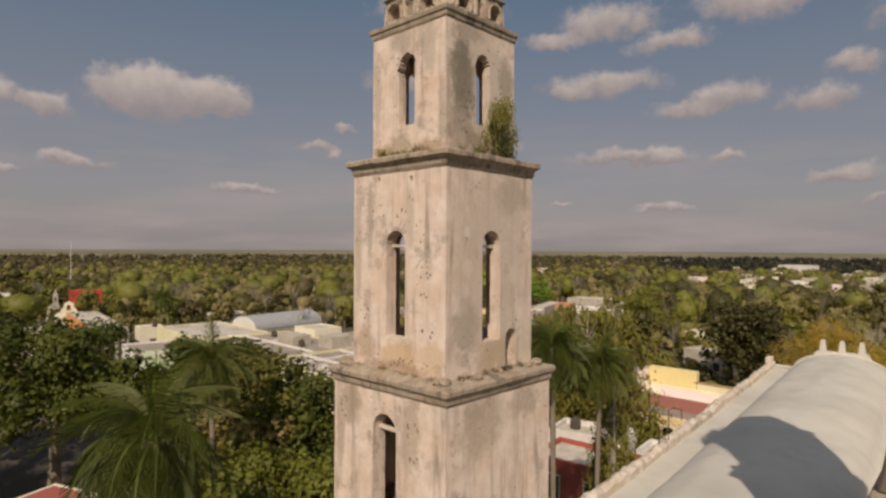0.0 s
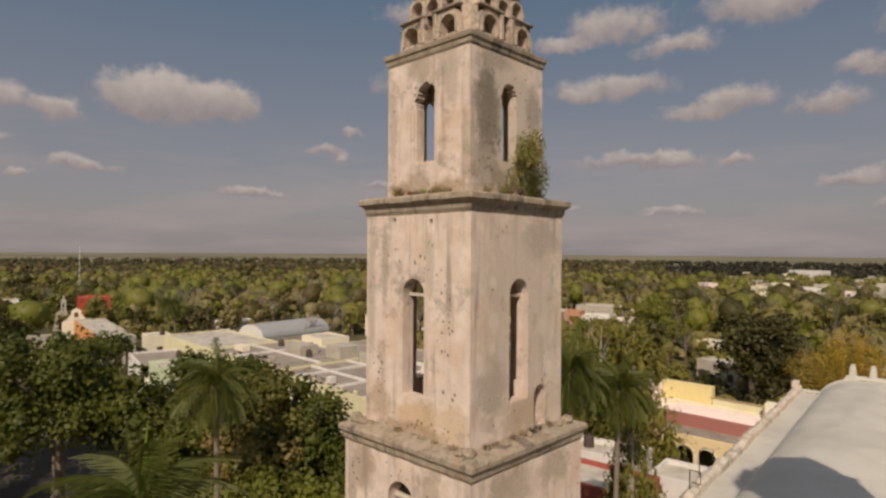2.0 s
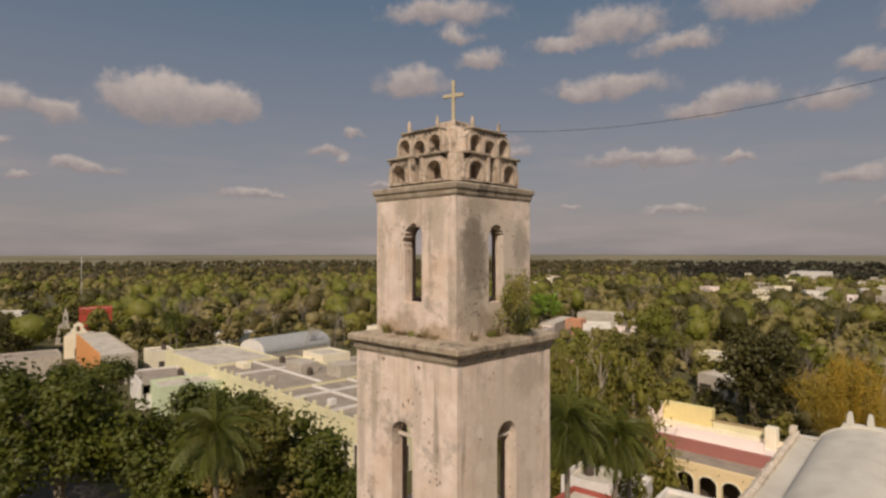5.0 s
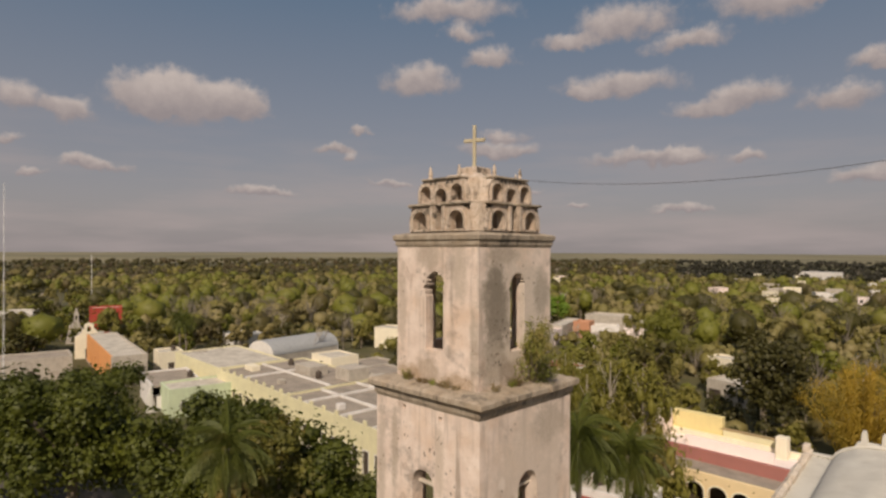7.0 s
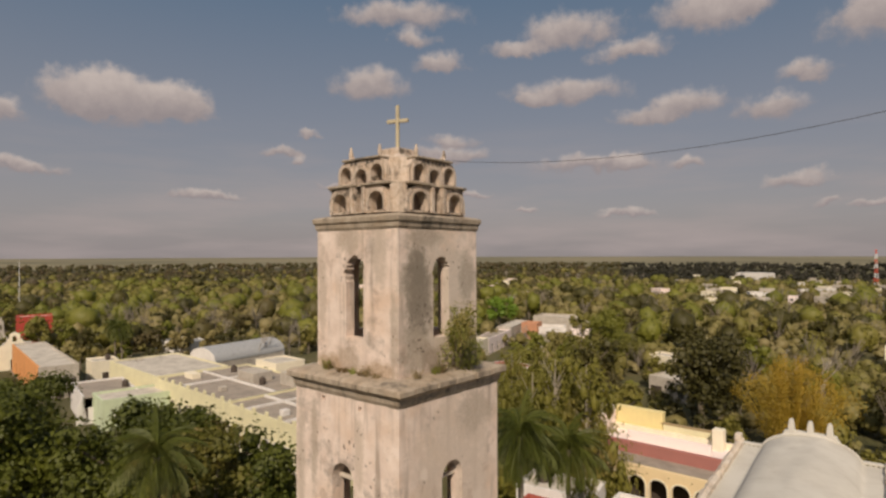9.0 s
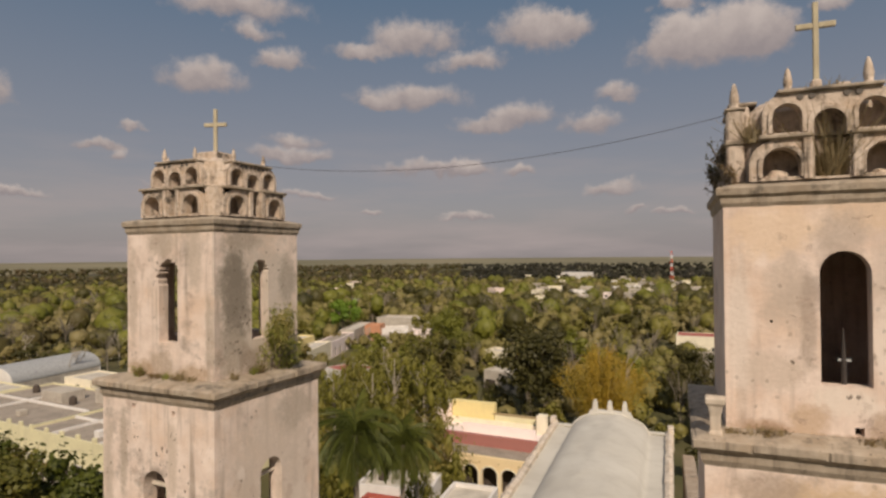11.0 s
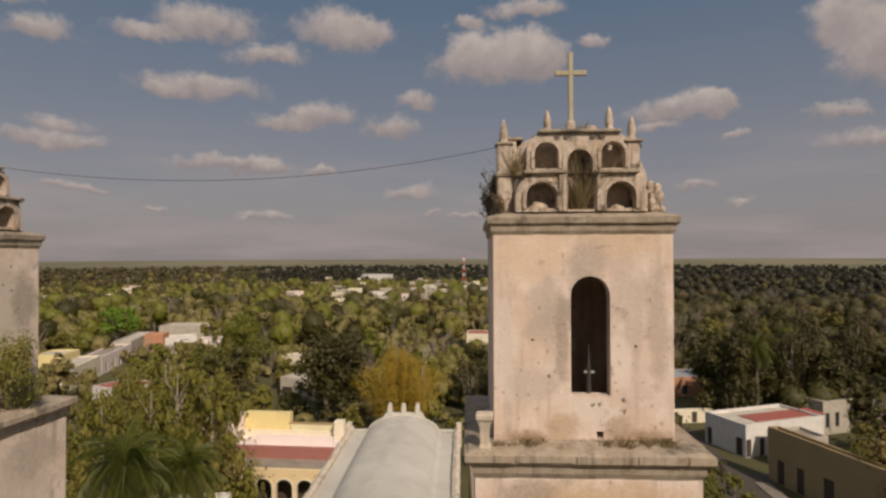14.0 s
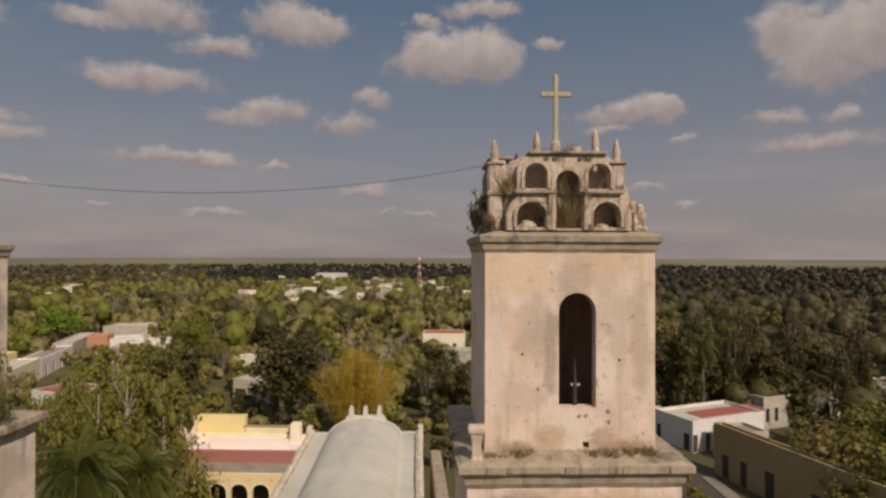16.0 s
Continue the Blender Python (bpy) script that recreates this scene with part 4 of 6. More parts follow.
def nave():
    n = thing("church_nave", (-0.54, 0.8, RISE), "church nave with a grey lime barrel vault between rough parapets", "church", turn=NAVE_TURN)
    L = 35.4
    half = 4.3
    deck = 12.78
    for sx in (-1, 1):
        x0, x1 = sorted((sx * half, sx * (half - 0.45)))
        part("wall", boxes((x0, x1, 3.6, L, -3.0, 11.6)), M["parapet"], n)
        bm = bmesh.new()
        rnd = random.Random(5 + sx)
        prev = None
        for i in range(91):
            y = 3.6 + (L - 3.6) * i / 90
            z = 13.05 + noise.noise(Vector((y * 0.4, sx, 0))) * 0.14 + noise.noise(Vector((y * 1.9, sx, 4))) * 0.07
            j = [rnd.uniform(-0.05, 0.05) for _ in range(4)]
            row = [bm.verts.new(p) for p in ((x0, y, 11.5), (x1, y, 11.5), (x1 + j[0] * .6, y, z + 0.05 + j[1]), ((x0 + x1) / 2, y, z + 0.13 + j[2]), (x0 + j[3] * .8, y, z + j[1]))]
            if prev:
                for k in range(5):
                    bm.faces.new((prev[k], prev[(k + 1) % 5], row[(k + 1) % 5], row[k]))
            else:
                bm.faces.new(row)
            prev = row
        bm.faces.new(prev)
        bmesh.ops.recalc_face_normals(bm, faces=bm.faces[:])
        part("parapet", bm, M["parapet"], n, "rough plaster wall top")
    # flat gutters on both sides, the round vault between them
    bm = bmesh.new()
    rows = []
    N = 90
    for i in range(N + 1):
        y = 0.2 + (L - 0.5) * i / N
        row = []
        for k in range(57):
            u = -1 + 2 * k / 56
            w = noise.noise(Vector((u * 2.6, y * 0.22, 3))) * 0.09 + noise.noise(Vector((u * 6, y * 0.7, 9))) * 0.03
            dome = math.sqrt(max(0.0, 1 - (abs(u) / 0.68) ** 2))
            row.append(bm.verts.new((u * (half - 0.3), y, deck + (1.28 + w) * dome + w * 0.5 + 0.16 * max(0.0, abs(u) - 0.68))))
        rows.append(row)
    for a, b in zip(rows, rows[1:]):
        for k in range(56):
            bm.faces.new((a[k], a[k + 1], b[k + 1], b[k]))
    bmesh.ops.recalc_face_normals(bm, faces=bm.faces[:])
    part("vault", bm, M["vault"], n, "smooth grey barrel vault", smooth=True)
    left = [(-half, 11.4), (-half, 12.98), (-2.75, 12.98), (-2.45, 13.06), (-2.0, 13.36), (-1.65, 13.8), (-1.42, 14.24)]
    tops = []
    for c in (-1.06, 0.0, 1.06):
        tops += [(c - 0.2, 14.26), (c - 0.15, 14.82), (c - 0.09, 14.99), (c + 0.09, 14.99), (c + 0.15, 14.82), (c + 0.2, 14.26)]
    outline = left + tops + [(-x, z) for x, z in left[::-1]]
    part("gable", soften(slab(outline, [rect(s * (3.0 + 0.27 * i) - 0.07, s * (3.0 + 0.27 * i) + 0.07, 12.70, 12.86) for s in (-1, 1) for i in range(4)], L - 0.35, L + 0.1), 0.03), M["vault"], n, "pale curved gable with three merlons")
    part("wall", boxes((-3.85, 3.85, L - 0.3, L + 0.06, -3.0, 11.6)), M["parapet"], n)
    rib = bmesh.new()
    tube(rib, [(2.72 * math.cos(a), L - 0.42, deck + 1.36 * math.sin(a)) for a in (math.pi * i / 16 for i in range(17))], 0.09, 6)
    part("rib", rib, M["vault"], n, "pale raised rib at the end of the vault")
    for sx in (-1, 1):
        part("pier", soften(boxes((sx * 4.2 - 0.2, sx * 4.2 + 0.2, L - 0.6, L + 0.2, 11.8, 13.5)), 0.04), M["parapet"], n)
        for y in (11.0, 19.0, 27.0):
            x0, x1 = sorted((sx * 4.3, sx * 5.1))
            part("buttress", soften(boxes((x0, x1, y, y + 0.8, -3.0, 10.6)), 0.05), M["parapet"], n)
    return n


nave()
tagged(part("wall_south", slab(rect(-4.6, 3.85, 0, 15.0), [arch(-0.1, 2.6, 0.02, 6.0)], 0.0, 1.0), M["tower"]), "cream plaster church front between the towers", "wall", kind="structure")
annex = thing("church_annex", (0, 0, 0), "brown stone side building along the nave", "annex", turn=NAVE_TURN)
bm = boxes((4.45, 5.2, 3.6, 34.8, 0, 16.0))
for v in bm.verts:
    if v.co.z > 10 and v.co.y < 10:
        v.co.z = 19.0
part("wall", soften(bm, 0.05), M["annexwall"], annex, "weathered brown outer wall")
part("roof", soften(boxes((5.15, 8.2, 3.6, 30.0, 0, 14.4)), 0.05), M["stone"], annex)


post = thing("bell_post", (*east(0.12, -1.2), 23.34 + RISE), "thin dark iron post with a crossbar inside the opening", "post")
part("shaft", lathe([(0.04, 0), (0.038, 0.95), (0.03, 1.15), (0.008, 1.5)], 8), M["iron"], post)
part("crossbar", boxes((-0.07, 0.09, -0.012, 0.012, 1.04, 1.075)), M["tin"], post)

# iron frame on the parapet
frame_thing = thing("iron_frame", (-5.75, 14.6, 13.05 + RISE), "thin black iron bracket on the nave parapet", "iron frame")
bm = bmesh.new()
tube(bm, [(0, 0, 0), (0, 0, 1.15), (0, 0.5, 1.15), (0.35, 0.5, 1.15), (0.35, 0.5, 0.7)], 0.025)
part("bar", bm, M["iron"], frame_thing)
bm = bmesh.new()
tube(bm, [(0.1, -1.2, 0), (0.1, -1.2, 0.75), (0.5, -1.2, 0.75), (0.5, -1.2, 0.3), (0.2, -1.2, 0.3)], 0.025)
part("bar", bm, M["iron"], frame_thing)

# cable between the two crowns
a, b = Vector((WX + 0.7, WY, 28.12 + RISE)), Vector((*east(0, -0.3), 28.45 + RISE))
bm = tube(bmesh.new(), [a.lerp(b, i / 24) + Vector((0, 0, -0.62 * (1 - (2 * i / 24 - 1) ** 2) / 1.0)) for i in range(25)], 0.005, 5)
tagged(part("overhead_cable", bm, M["cable"]), "thin black cable slung between the two towers", "cable")

# urn pedestal on the east tower's ledge
turret = thing("stair_turret", (3.98, 1.3, -0.3), "plaster stair turret beside the tower with a sloping cap", "turret")
part("wall", boxes((-0.9, 0.86, -1.0, 1.0, 0, 17.7 + RISE)), M["tower"], turret)
part("cornice", soften(boxes((-1.0, 0.87, -1.1, 1.1, 17.7 + RISE, 17.85 + RISE)), 0.03), M["ledge"], turret)
bm = boxes((-0.92, 0.86, -0.95, 0.95, 17.85 + RISE, 19.0 + RISE))
for v in bm.verts:
    if v.co.z > 18.5 + RISE and v.co.x < 0:
        v.co.x += 0.2
# the cap's shade is painted in as a dark brown colour
part("cap", soften(bm, 0.04), M["capshade"], turret, "sloping cap, shade put into its dark colour")
ped = thing("pedestal", (*east(-1.55, -1.62), 23.3 + RISE), "pale flared stone pedestal standing on the tower ledge", "pedestal")
flare = lathe([(0.13, 0), (0.13, 0.05), (0.10, 0.07), (0.105, 0.28), (0.14, 0.42), (0.185, 0.47), (0.19, 0.54), (0.12, 0.55)], 4)
bmesh.ops.rotate(flare, cent=(0, 0, 0), matrix=pose(0, 0, 0, 0, 0, 45).to_3x3(), verts=flare.verts[:])
part("shaft", soften(flare, 0.012), M["parapet"], ped)


# ---------------------------------------------------------------- plants on the towers
def blades(n, spread, height, width, seed, lean=0.5):
    rnd = np.random.RandomState(seed)
    V = []
    for _ in range(n):
        a = rnd.uniform(0, 2 * math.pi)
        r = spread * math.sqrt(rnd.uniform())
        base = np.array([r * math.cos(a), r * math.sin(a), 0])
        h = height * rnd.uniform(0.4, 1.0)
        tip = base + np.array([rnd.normal(0, lean * h), rnd.normal(0, lean * h), h])
        side = np.array([math.cos(a + 1.5), math.sin(a + 1.5), 0]) * width
        V += [base - side, base + side, tip + side * 0.3, tip - side * 0.3]
    V = np.array(V)
    return V, np.arange(len(V)).reshape(-1, 4)


def cores(centres, radius, tall, seed, rows=4, cols=6):
    """Lumpy inner masses of leaves, one for each crown."""
    rs = np.random.RandomState(seed)
    centres = np.asarray(centres, dtype=float)
    n = len(centres)
    el = np.radians(np.linspace(-72, 87, rows))[None, :, None]
    az = (np.arange(cols) * 2 * math.pi / cols)[None, None, :] + rs.uniform(0, 6, n)[:, None, None]
    r = np.asarray(radius, dtype=float)[:, None, None] * rs.uniform(0.78, 1.12, (n, rows, cols))
    x = r * np.cos(el) * np.cos(az) + centres[:, 0][:, None, None]
    y = r * np.cos(el) * np.sin(az) + centres[:, 1][:, None, None]
    z = r * np.sin(el) * np.asarray(tall, dtype=float)[:, None, None] + centres[:, 2][:, None, None]
    V = np.stack([x, y, z], -1).reshape(-1, 3)
    i, j = np.meshgrid(np.arange(rows - 1), np.arange(cols), indexing="ij")
    k = (j + 1) % cols
    face = np.stack([i * cols + j, i * cols + k, (i + 1) * cols + k, (i + 1) * cols + j], -1).reshape(-1, 4)
    F = (face[None] + (np.arange(n) * rows * cols)[:, None, None]).reshape(-1, 4)
    return V, F


def leaf_cloud(lobes, n, size, seed, flat=0.35, core=0.0, scatter=0.24, slim=1.0):
    """Sprigs of leaves spread through the shells of round lobes (x, y, z, radius, squash); slim ones stand upright."""
    rnd = np.random.RandomState(seed)
    L = np.array(lobes, dtype=float)
    wgt = L[:, 3] ** 2
    idx = rnd.choice(len(L), n, p=wgt / wgt.sum())
    d = rnd.normal(size=(n, 3))
    d /= np.linalg.norm(d, axis=1)[:, None]
    octant = (d[:, 0] > 0) * 1 + (d[:, 1] > 0) * 2 + (d[:, 2] > 0) * 4
    ragged = rnd.uniform(0.72, 1.2, (len(L), 8))[idx, octant]
    rad = L[idx, 3] * ragged * (0.5 + 0.6 * rnd.uniform(size=n) ** 1.1)
    c = L[idx, :3] + d * rad[:, None] * np.stack([np.ones(n), np.ones(n), L[idx, 4]], 1)
    nor = d + rnd.normal(scale=scatter, size=(n, 3)) + np.array([0, 0, flat])
    nor /= np.linalg.norm(nor, axis=1)[:, None]
    ref = rnd.normal(size=(n, 3))
    if slim < 1.0:
        ref = np.array([0, 0, 1.0]) + 0.35 * ref
        u = ref - nor * (ref * nor).sum(1)[:, None]
    else:
        u = np.cross(nor, ref)
    u /= np.linalg.norm(u, axis=1)[:, None] + 1e-9
    v = np.cross(nor, u)
    s = size * rnd.uniform(0.55, 1.3, n)[:, None]
    e = slim * rnd.uniform(0.55, 1.0, n)[:, None]
    V = np.stack([c - u * s, c - v * s * e, c + u * s, c + v * s * e], 1).reshape(-1, 3)
    F = np.arange(4 * n).reshape(-1, 4)
    if core:
        W, G = cores(L[:, :3], L[:, 3] * core, L[:, 4], seed)
        V, F = np.concatenate([V, W]), np.concatenate([F, G + len(V)])
    return V, F


def shrub(at, h, w, mat, seed, label, n=2400, size=0.026):
    s = thing("shrub", at, label, "shrub")
    rnd = random.Random(seed)
    bm = bmesh.new()
    lobes = []
    for i in range(20):
        a = rnd.uniform(0, 6.28)
        r = rnd.uniform(0, w * 0.42)
        top = (r * math.cos(a), r * math.sin(a), h * rnd.uniform(0.15, 1.0))
        tube(bm, [(0, 0, -0.02), (top[0] * .4, top[1] * .4, top[2] * .5), top], [0.018, 0.012, 0.005], 5)
        lobes.append((*top, w * rnd.uniform(0.1, 0.17), 1.7))
    part("stem", bm, M["bark"], s)
    V, F = leaf_cloud(lobes, n, size, seed, scatter=0.6, slim=0.5)
    quads("foliage", V, F, mat, s)
    return s


def weed(at, h, spread, seed, mat="weed", n=60, label="small tuft of weeds growing on the ledge"):
    V, F = blades(n, spread, h, 0.008, seed)
    ob = quads("weed_tuft", V, F, M[mat])
    ob.location = at
    return tagged(ob, label, "weeds", "weeds on the towers")


shrub((WX + 1.5, WY + 0.4, 23.3 + RISE), 1.25, 1.6, M["weed"], 4, "yellow-green shrub growing on the tower cornice", 5200, 0.036)
shrub((*east(-1.4, -0.85), 27.25 + RISE), 0.42, 0.5, M["leafdark"], 8, "dark scraggy plant on the tower crown", 160, 0.03)
weed((*east(-0.98, -1.0), 27.55 + RISE), 0.42, 0.2, 18, "drygrass", 150, "dry brown grass leaning from the tower crown")
shrub((*east(-1.27, -1.2), 26.97 + RISE), 0.3, 0.35, M["brownweed"], 28, "brown dry plant on the tower cornice", 300, 0.025)
shrub((*east(-1.45, -0.35), 27.0 + RISE), 0.42, 0.34, M["leafdark"], 58, "dark scraggy plant on the tower cornice", 110, 0.03)
shrub((*east(-1.4, 0.5), 26.97 + RISE), 0.5, 0.45, M["brownweed"], 48, "brown dry plant on the tower cornice", 260, 0.03)
rnd = random.Random(21)
for i in range(15):
    side = i % 2
    u = rnd.uniform(-1.2, 1.25)
    x, y = ((u, -1.43) if side == 0 else (1.43, u))
    weed((WX + x, WY + y, 23.3 + RISE), rnd.uniform(0.1, 0.3), 0.12, i, "weed" if rnd.random() < 0.15 else rnd.choice(("drygrass", "brownweed")))
for i in range(16):
    side = i % 2
    u = rnd.uniform(-1.6, 1.6)
    x, y = ((u, -1.79) if side == 0 else (1.79, u))
    weed((WX + x, WY + y, 17.93 + RISE), rnd.uniform(0.06, 0.17), 0.13, 40 + i, ("drygrass", "brownweed", "drygrass", "mossweed")[i % 4], 34)
for i in range(46):
    weed((*east(1.4 * rnd.choice((-1, 1, 1)) * rnd.uniform(0.05, 1.0) ** 0.6, -rnd.uniform(1.41, 1.6)), 23.34 + RISE), rnd.uniform(0.03, 0.15), rnd.uniform(0.07, 0.16), 80 + i, ("brownweed", "drygrass", "drygrass", "drygrass", "brownweed")[i % 5], rnd.randrange(16, 44), "low dry brown weeds along the foot of the wall")
for i in range(9):
    a = rnd.uniform(0, 6.28)
    weed((*east(0.55 * math.cos(a), 0.55 * math.sin(a)), 28.3 + RISE), rnd.uniform(0.15, 0.35), 0.1, 120 + i, "drygrass", 30)
weed((*east(0.02, -1.05), 26.94 + RISE), 1.05, 0.17, 150, "drygrass", 300, "dry brown weeds filling the niche of the crown")


def lump(at, r, seed, mat="ledge"):
    bm = bmesh.new()
    bmesh.ops.create_icosphere(bm, subdivisions=2, radius=r)
    for v in bm.verts:
        v.co *= 1 + 0.35 * noise.noise(v.co * (1.4 / r) + Vector((seed, 0, 0)))
        v.co.z *= 0.7
    ob = part("rubble_stone", bm, M[mat])
    ob.location = at
    return tagged(ob, "broken lump of plaster lying on the ledge", "stone", "rubble on the ledges")


for i, (x, y, r) in enumerate(((1.68, -1.70, 0.15), (1.5, -1.78, 0.1), (1.74, 1.55, 0.16), (1.76, 1.2, 0.1), (-1.72, -1.72, 0.17), (-1.45, -1.76, 0.11), (1.75, -0.7, 0.12), (1.75, 0.1, 0.09))):
    lump((WX + x * 1.07, WY + y * 1.07, 17.9 + r * 0.4 + RISE), r, i)
for i, (x, y, r) in enumerate(((1.1, -1.12, 0.1), (1.2, -0.95, 0.14), (0.95, -1.15, 0.08), (-0.62, -1.0, 0.16), (0.6, -1.0, 0.12))):
    lump((*east(x * 1.05, y * 1.05), 26.95 + r * 0.4 + RISE), r, 20 + i, "dome")


# ---------------------------------------------------------------- houses
def house(name, label, at, turn, w, d, h, wall, roof, openings=(), parapet=0.45, thick=0.3, category="house", group="", curbs=(), tanks=(), trim=None, coats=None, merlons=0, sheds=(), metres=False):
    """A flat-roofed masonry house; at is the middle of its front's foot, the front looks to its -y, the body goes d metres back.
    openings: (side, position, width, sill, top) with sides s, e, n, w."""
    t = thing(name, (*(at[:2] if metres else spot(*at[:2])), 0), label, category, group, turn=turn if metres else turn + ASKEW)
    t.scale = (1, 1, 1) if metres else (PLAN, PLAN, PLAN)
    sides = {"s": (w, 0, (0, 0, 0)), "e": (d, 90, (w / 2, d / 2, 0)), "n": (w, 180, (0, d, 0)), "w": (d, -90, (-w / 2, d / 2, 0))}
    for key, (length, rot, shift) in sides.items():
        half = length / 2 if key in "sn" else length / 2 - thick
        holes = [rect(p - ww / 2, p + ww / 2, z0, z1) if z0 > 0.01 else rect(p - ww / 2, p + ww / 2, 0.02, z1) for s, p, ww, z0, z1 in openings if s == key]
        part("wall", slab(rect(-half, half, 0, h), holes, 0, thick, rot, shift), M[(coats or {}).get(key, wall)], t)
        m = Matrix.Translation(shift) @ pose(0, 0, 0, 0, 0, rot)
        for s, p, ww, z0, z1 in openings:
            if s != key:
                continue
            leaf = boxes((p - ww / 2, p + ww / 2, 0.12, 0.18, max(z0, 0.02), z1))
            bmesh.ops.transform(leaf, matrix=m, verts=leaf.verts[:])
            opening = part("door" if z0 < 0.3 else "window", leaf, M["door"] if z0 < 0.3 else M["glass"], t)
            if trim:
                fr = boxes((p - ww / 2 - 0.12, p - ww / 2, -0.03, 0.1, max(z0, 0.02), z1 + 0.12), (p + ww / 2, p + ww / 2 + 0.12, -0.03, 0.1, max(z0, 0.02), z1 + 0.12), (p - ww / 2, p + ww / 2, -0.03, 0.1, z1, z1 + 0.12))
                bmesh.ops.transform(fr, matrix=m, verts=fr.verts[:])
                part("frame", fr, M[trim], opening)
    part("roof", boxes((-w / 2 + thick, w / 2 - thick, thick, d - thick, h - parapet - 0.2, h - parapet)), M[roof], t)
    for i in range(merlons):
        x = -w / 2 + w * (i + 0.5) / merlons
        part("merlon", soften(boxes((x - 0.3, x + 0.3, 0.0, thick, h, h + 0.55)), 0.04), M[wall], t)
    for x0, x1, y0, y1, top, coat in sheds:
        part("roof_room", soften(boxes((x0, x1, y0, y1, h - parapet, h - parapet + top)), 0.03), M[coat], t)
    for x0, x1, y0, y1 in curbs:
        part("roof_curb", soften(boxes((x0, x1, y0, y1, h - parapet, h - parapet + 0.35)), 0.03), M["white"], t)
    for x, y in tanks:
        tank = lathe([(0.5, 0), (0.52, 0.1), (0.52, 0.9), (0.35, 1.1), (0.18, 1.15), (0.18, 1.25)], 14, (x, y, h - parapet))
        part("water_tank", tank, M["door"], t, "black plastic water tank", smooth=True)
    return t


# row along the square
ROW = -3.4
house("town_building", "long pale yellow flat-roofed building facing the square", (-60.6, 35.3, 0), ROW, 25, 20, 6.0, "paleyellow", "roof",
      [("s", -11 + 2.4 * i, 1.1, 0.0, 3.0) for i in range(10)] + [("e", -6, 1.1, 0, 3.0), ("e", 0, 1.1, 0, 3.0)], 0.3, curbs=((-12, 12, 6.0, 6.3), (-12, 12, 12.5, 12.8), (-7.2, -6.9, 0.3, 19.7), (2.0, 2.3, 0.3, 19.7), (9, 9.3, 0.3, 19.7), (-12, 12, 18.8, 19.1)), trim="white", merlons=8, sheds=((-10, -6.5, 13.5, 16, 1.6, "stone"), (4, 6.5, 14, 17, 1.3, "cream"), (-1.5, -0.6, 2, 3, 0.8, "white")))
house("town_building", "pale yellow flat-roofed building with tall windows", (-85.4, 36.8, 0), ROW, 24.4, 17, 6.0, "paleyellow", "roof",
      [("s", -10.6 + 2.6 * i, 1.0, 0.0 if i % 3 else 0.9, 3.4) for i in range(9)], 0.25, curbs=((-11.6, 11.6, 8.0, 8.3), (-3, -2.7, 0.4, 16.5)), tanks=((5, 10), (-8, 12)), trim="cream", merlons=9, sheds=((-2, 3, 9.5, 13, 1.5, "stone"), (7, 11, 12, 16, 2.0, "stone"), (-10, -7, 4, 5.5, 0.9, "cream"), (4, 5, 3, 4, 0.7, "stone")))
house("town_building", "cream flat-roofed building with a long plain wall", (-109, 38.3, 0), ROW, 22, 13, 6.1, "paleyellow", "paleroof",
      [("e", -6, 1.0, 1.0, 2.6), ("s", -8, 1.1, 0, 2.8), ("s", 6, 1.1, 0, 2.8)], 0.2)
house("annex_room", "small grey roof room behind the yellow building", (-74, 52.5, 0), ROW, 9, 7, 6.6, "stone", "roof", [("s", 0, 1.2, 4.6, 5.8), ("s", 3, 1.0, 4.6, 5.8)], 0.2)
house("annex_room", "small cream roof room behind the yellow building", (-90, 54, 0), ROW, 7, 6, 7.2, "cream", "paleroof", [("s", 0, 1.2, 5.0, 6.2)], 0.2)
house("annex_room", "white shed behind the long building", (-58, 56, 0), ROW, 12, 8, 5.0, "white", "roof", [("s", -3, 1.2, 0, 2.2)], 0.2)
house("town_house", "small white house in front of the market hall", (-97, 95, 0), 10, 8, 6, 4.2, "white", "paleroof", [("s", 0, 1.2, 0, 2.2)], 0.2)
house("town_house", "small pale house under the bare trees", (-118, 96, 0), 20, 11, 7, 5.6, "cream", "paleroof", [("s", 0, 1.2, 0, 2.2)], 0.2)
house("town_house", "low white house among palms", (-142, 62, 0), 20, 11, 7, 5.2, "white", "tin", [("s", 0, 1.2, 0, 2.2)], 0.2)
house("town_house", "distant white roadside house", (-226, 30, 0), 65, 10, 8, 7.0, "white", "paleroof", [("s", 0, 1.2, 0, 2.2)], 0.2)
house("shed", "grey weathered flat-roofed sheds behind the yellow building", (-79, 56.5, 0), ROW, 24, 11, 5.2, "stone", "roof",
      [("s", -8, 1.2, 0.8, 2.4), ("s", -3, 1.2, 0.8, 2.4), ("s", 5, 1.2, 0.8, 2.4)], 0.3)
house("town_building", "low pale green building with a white flat roof", (-92.6, 33.0, 0), 80, 11, 7, 4.7, "green", "paleroof", [("s", -3, 1.4, 0.9, 2.4), ("s", 2, 1.4, 0.9, 2.4)], 0.35, trim="white")
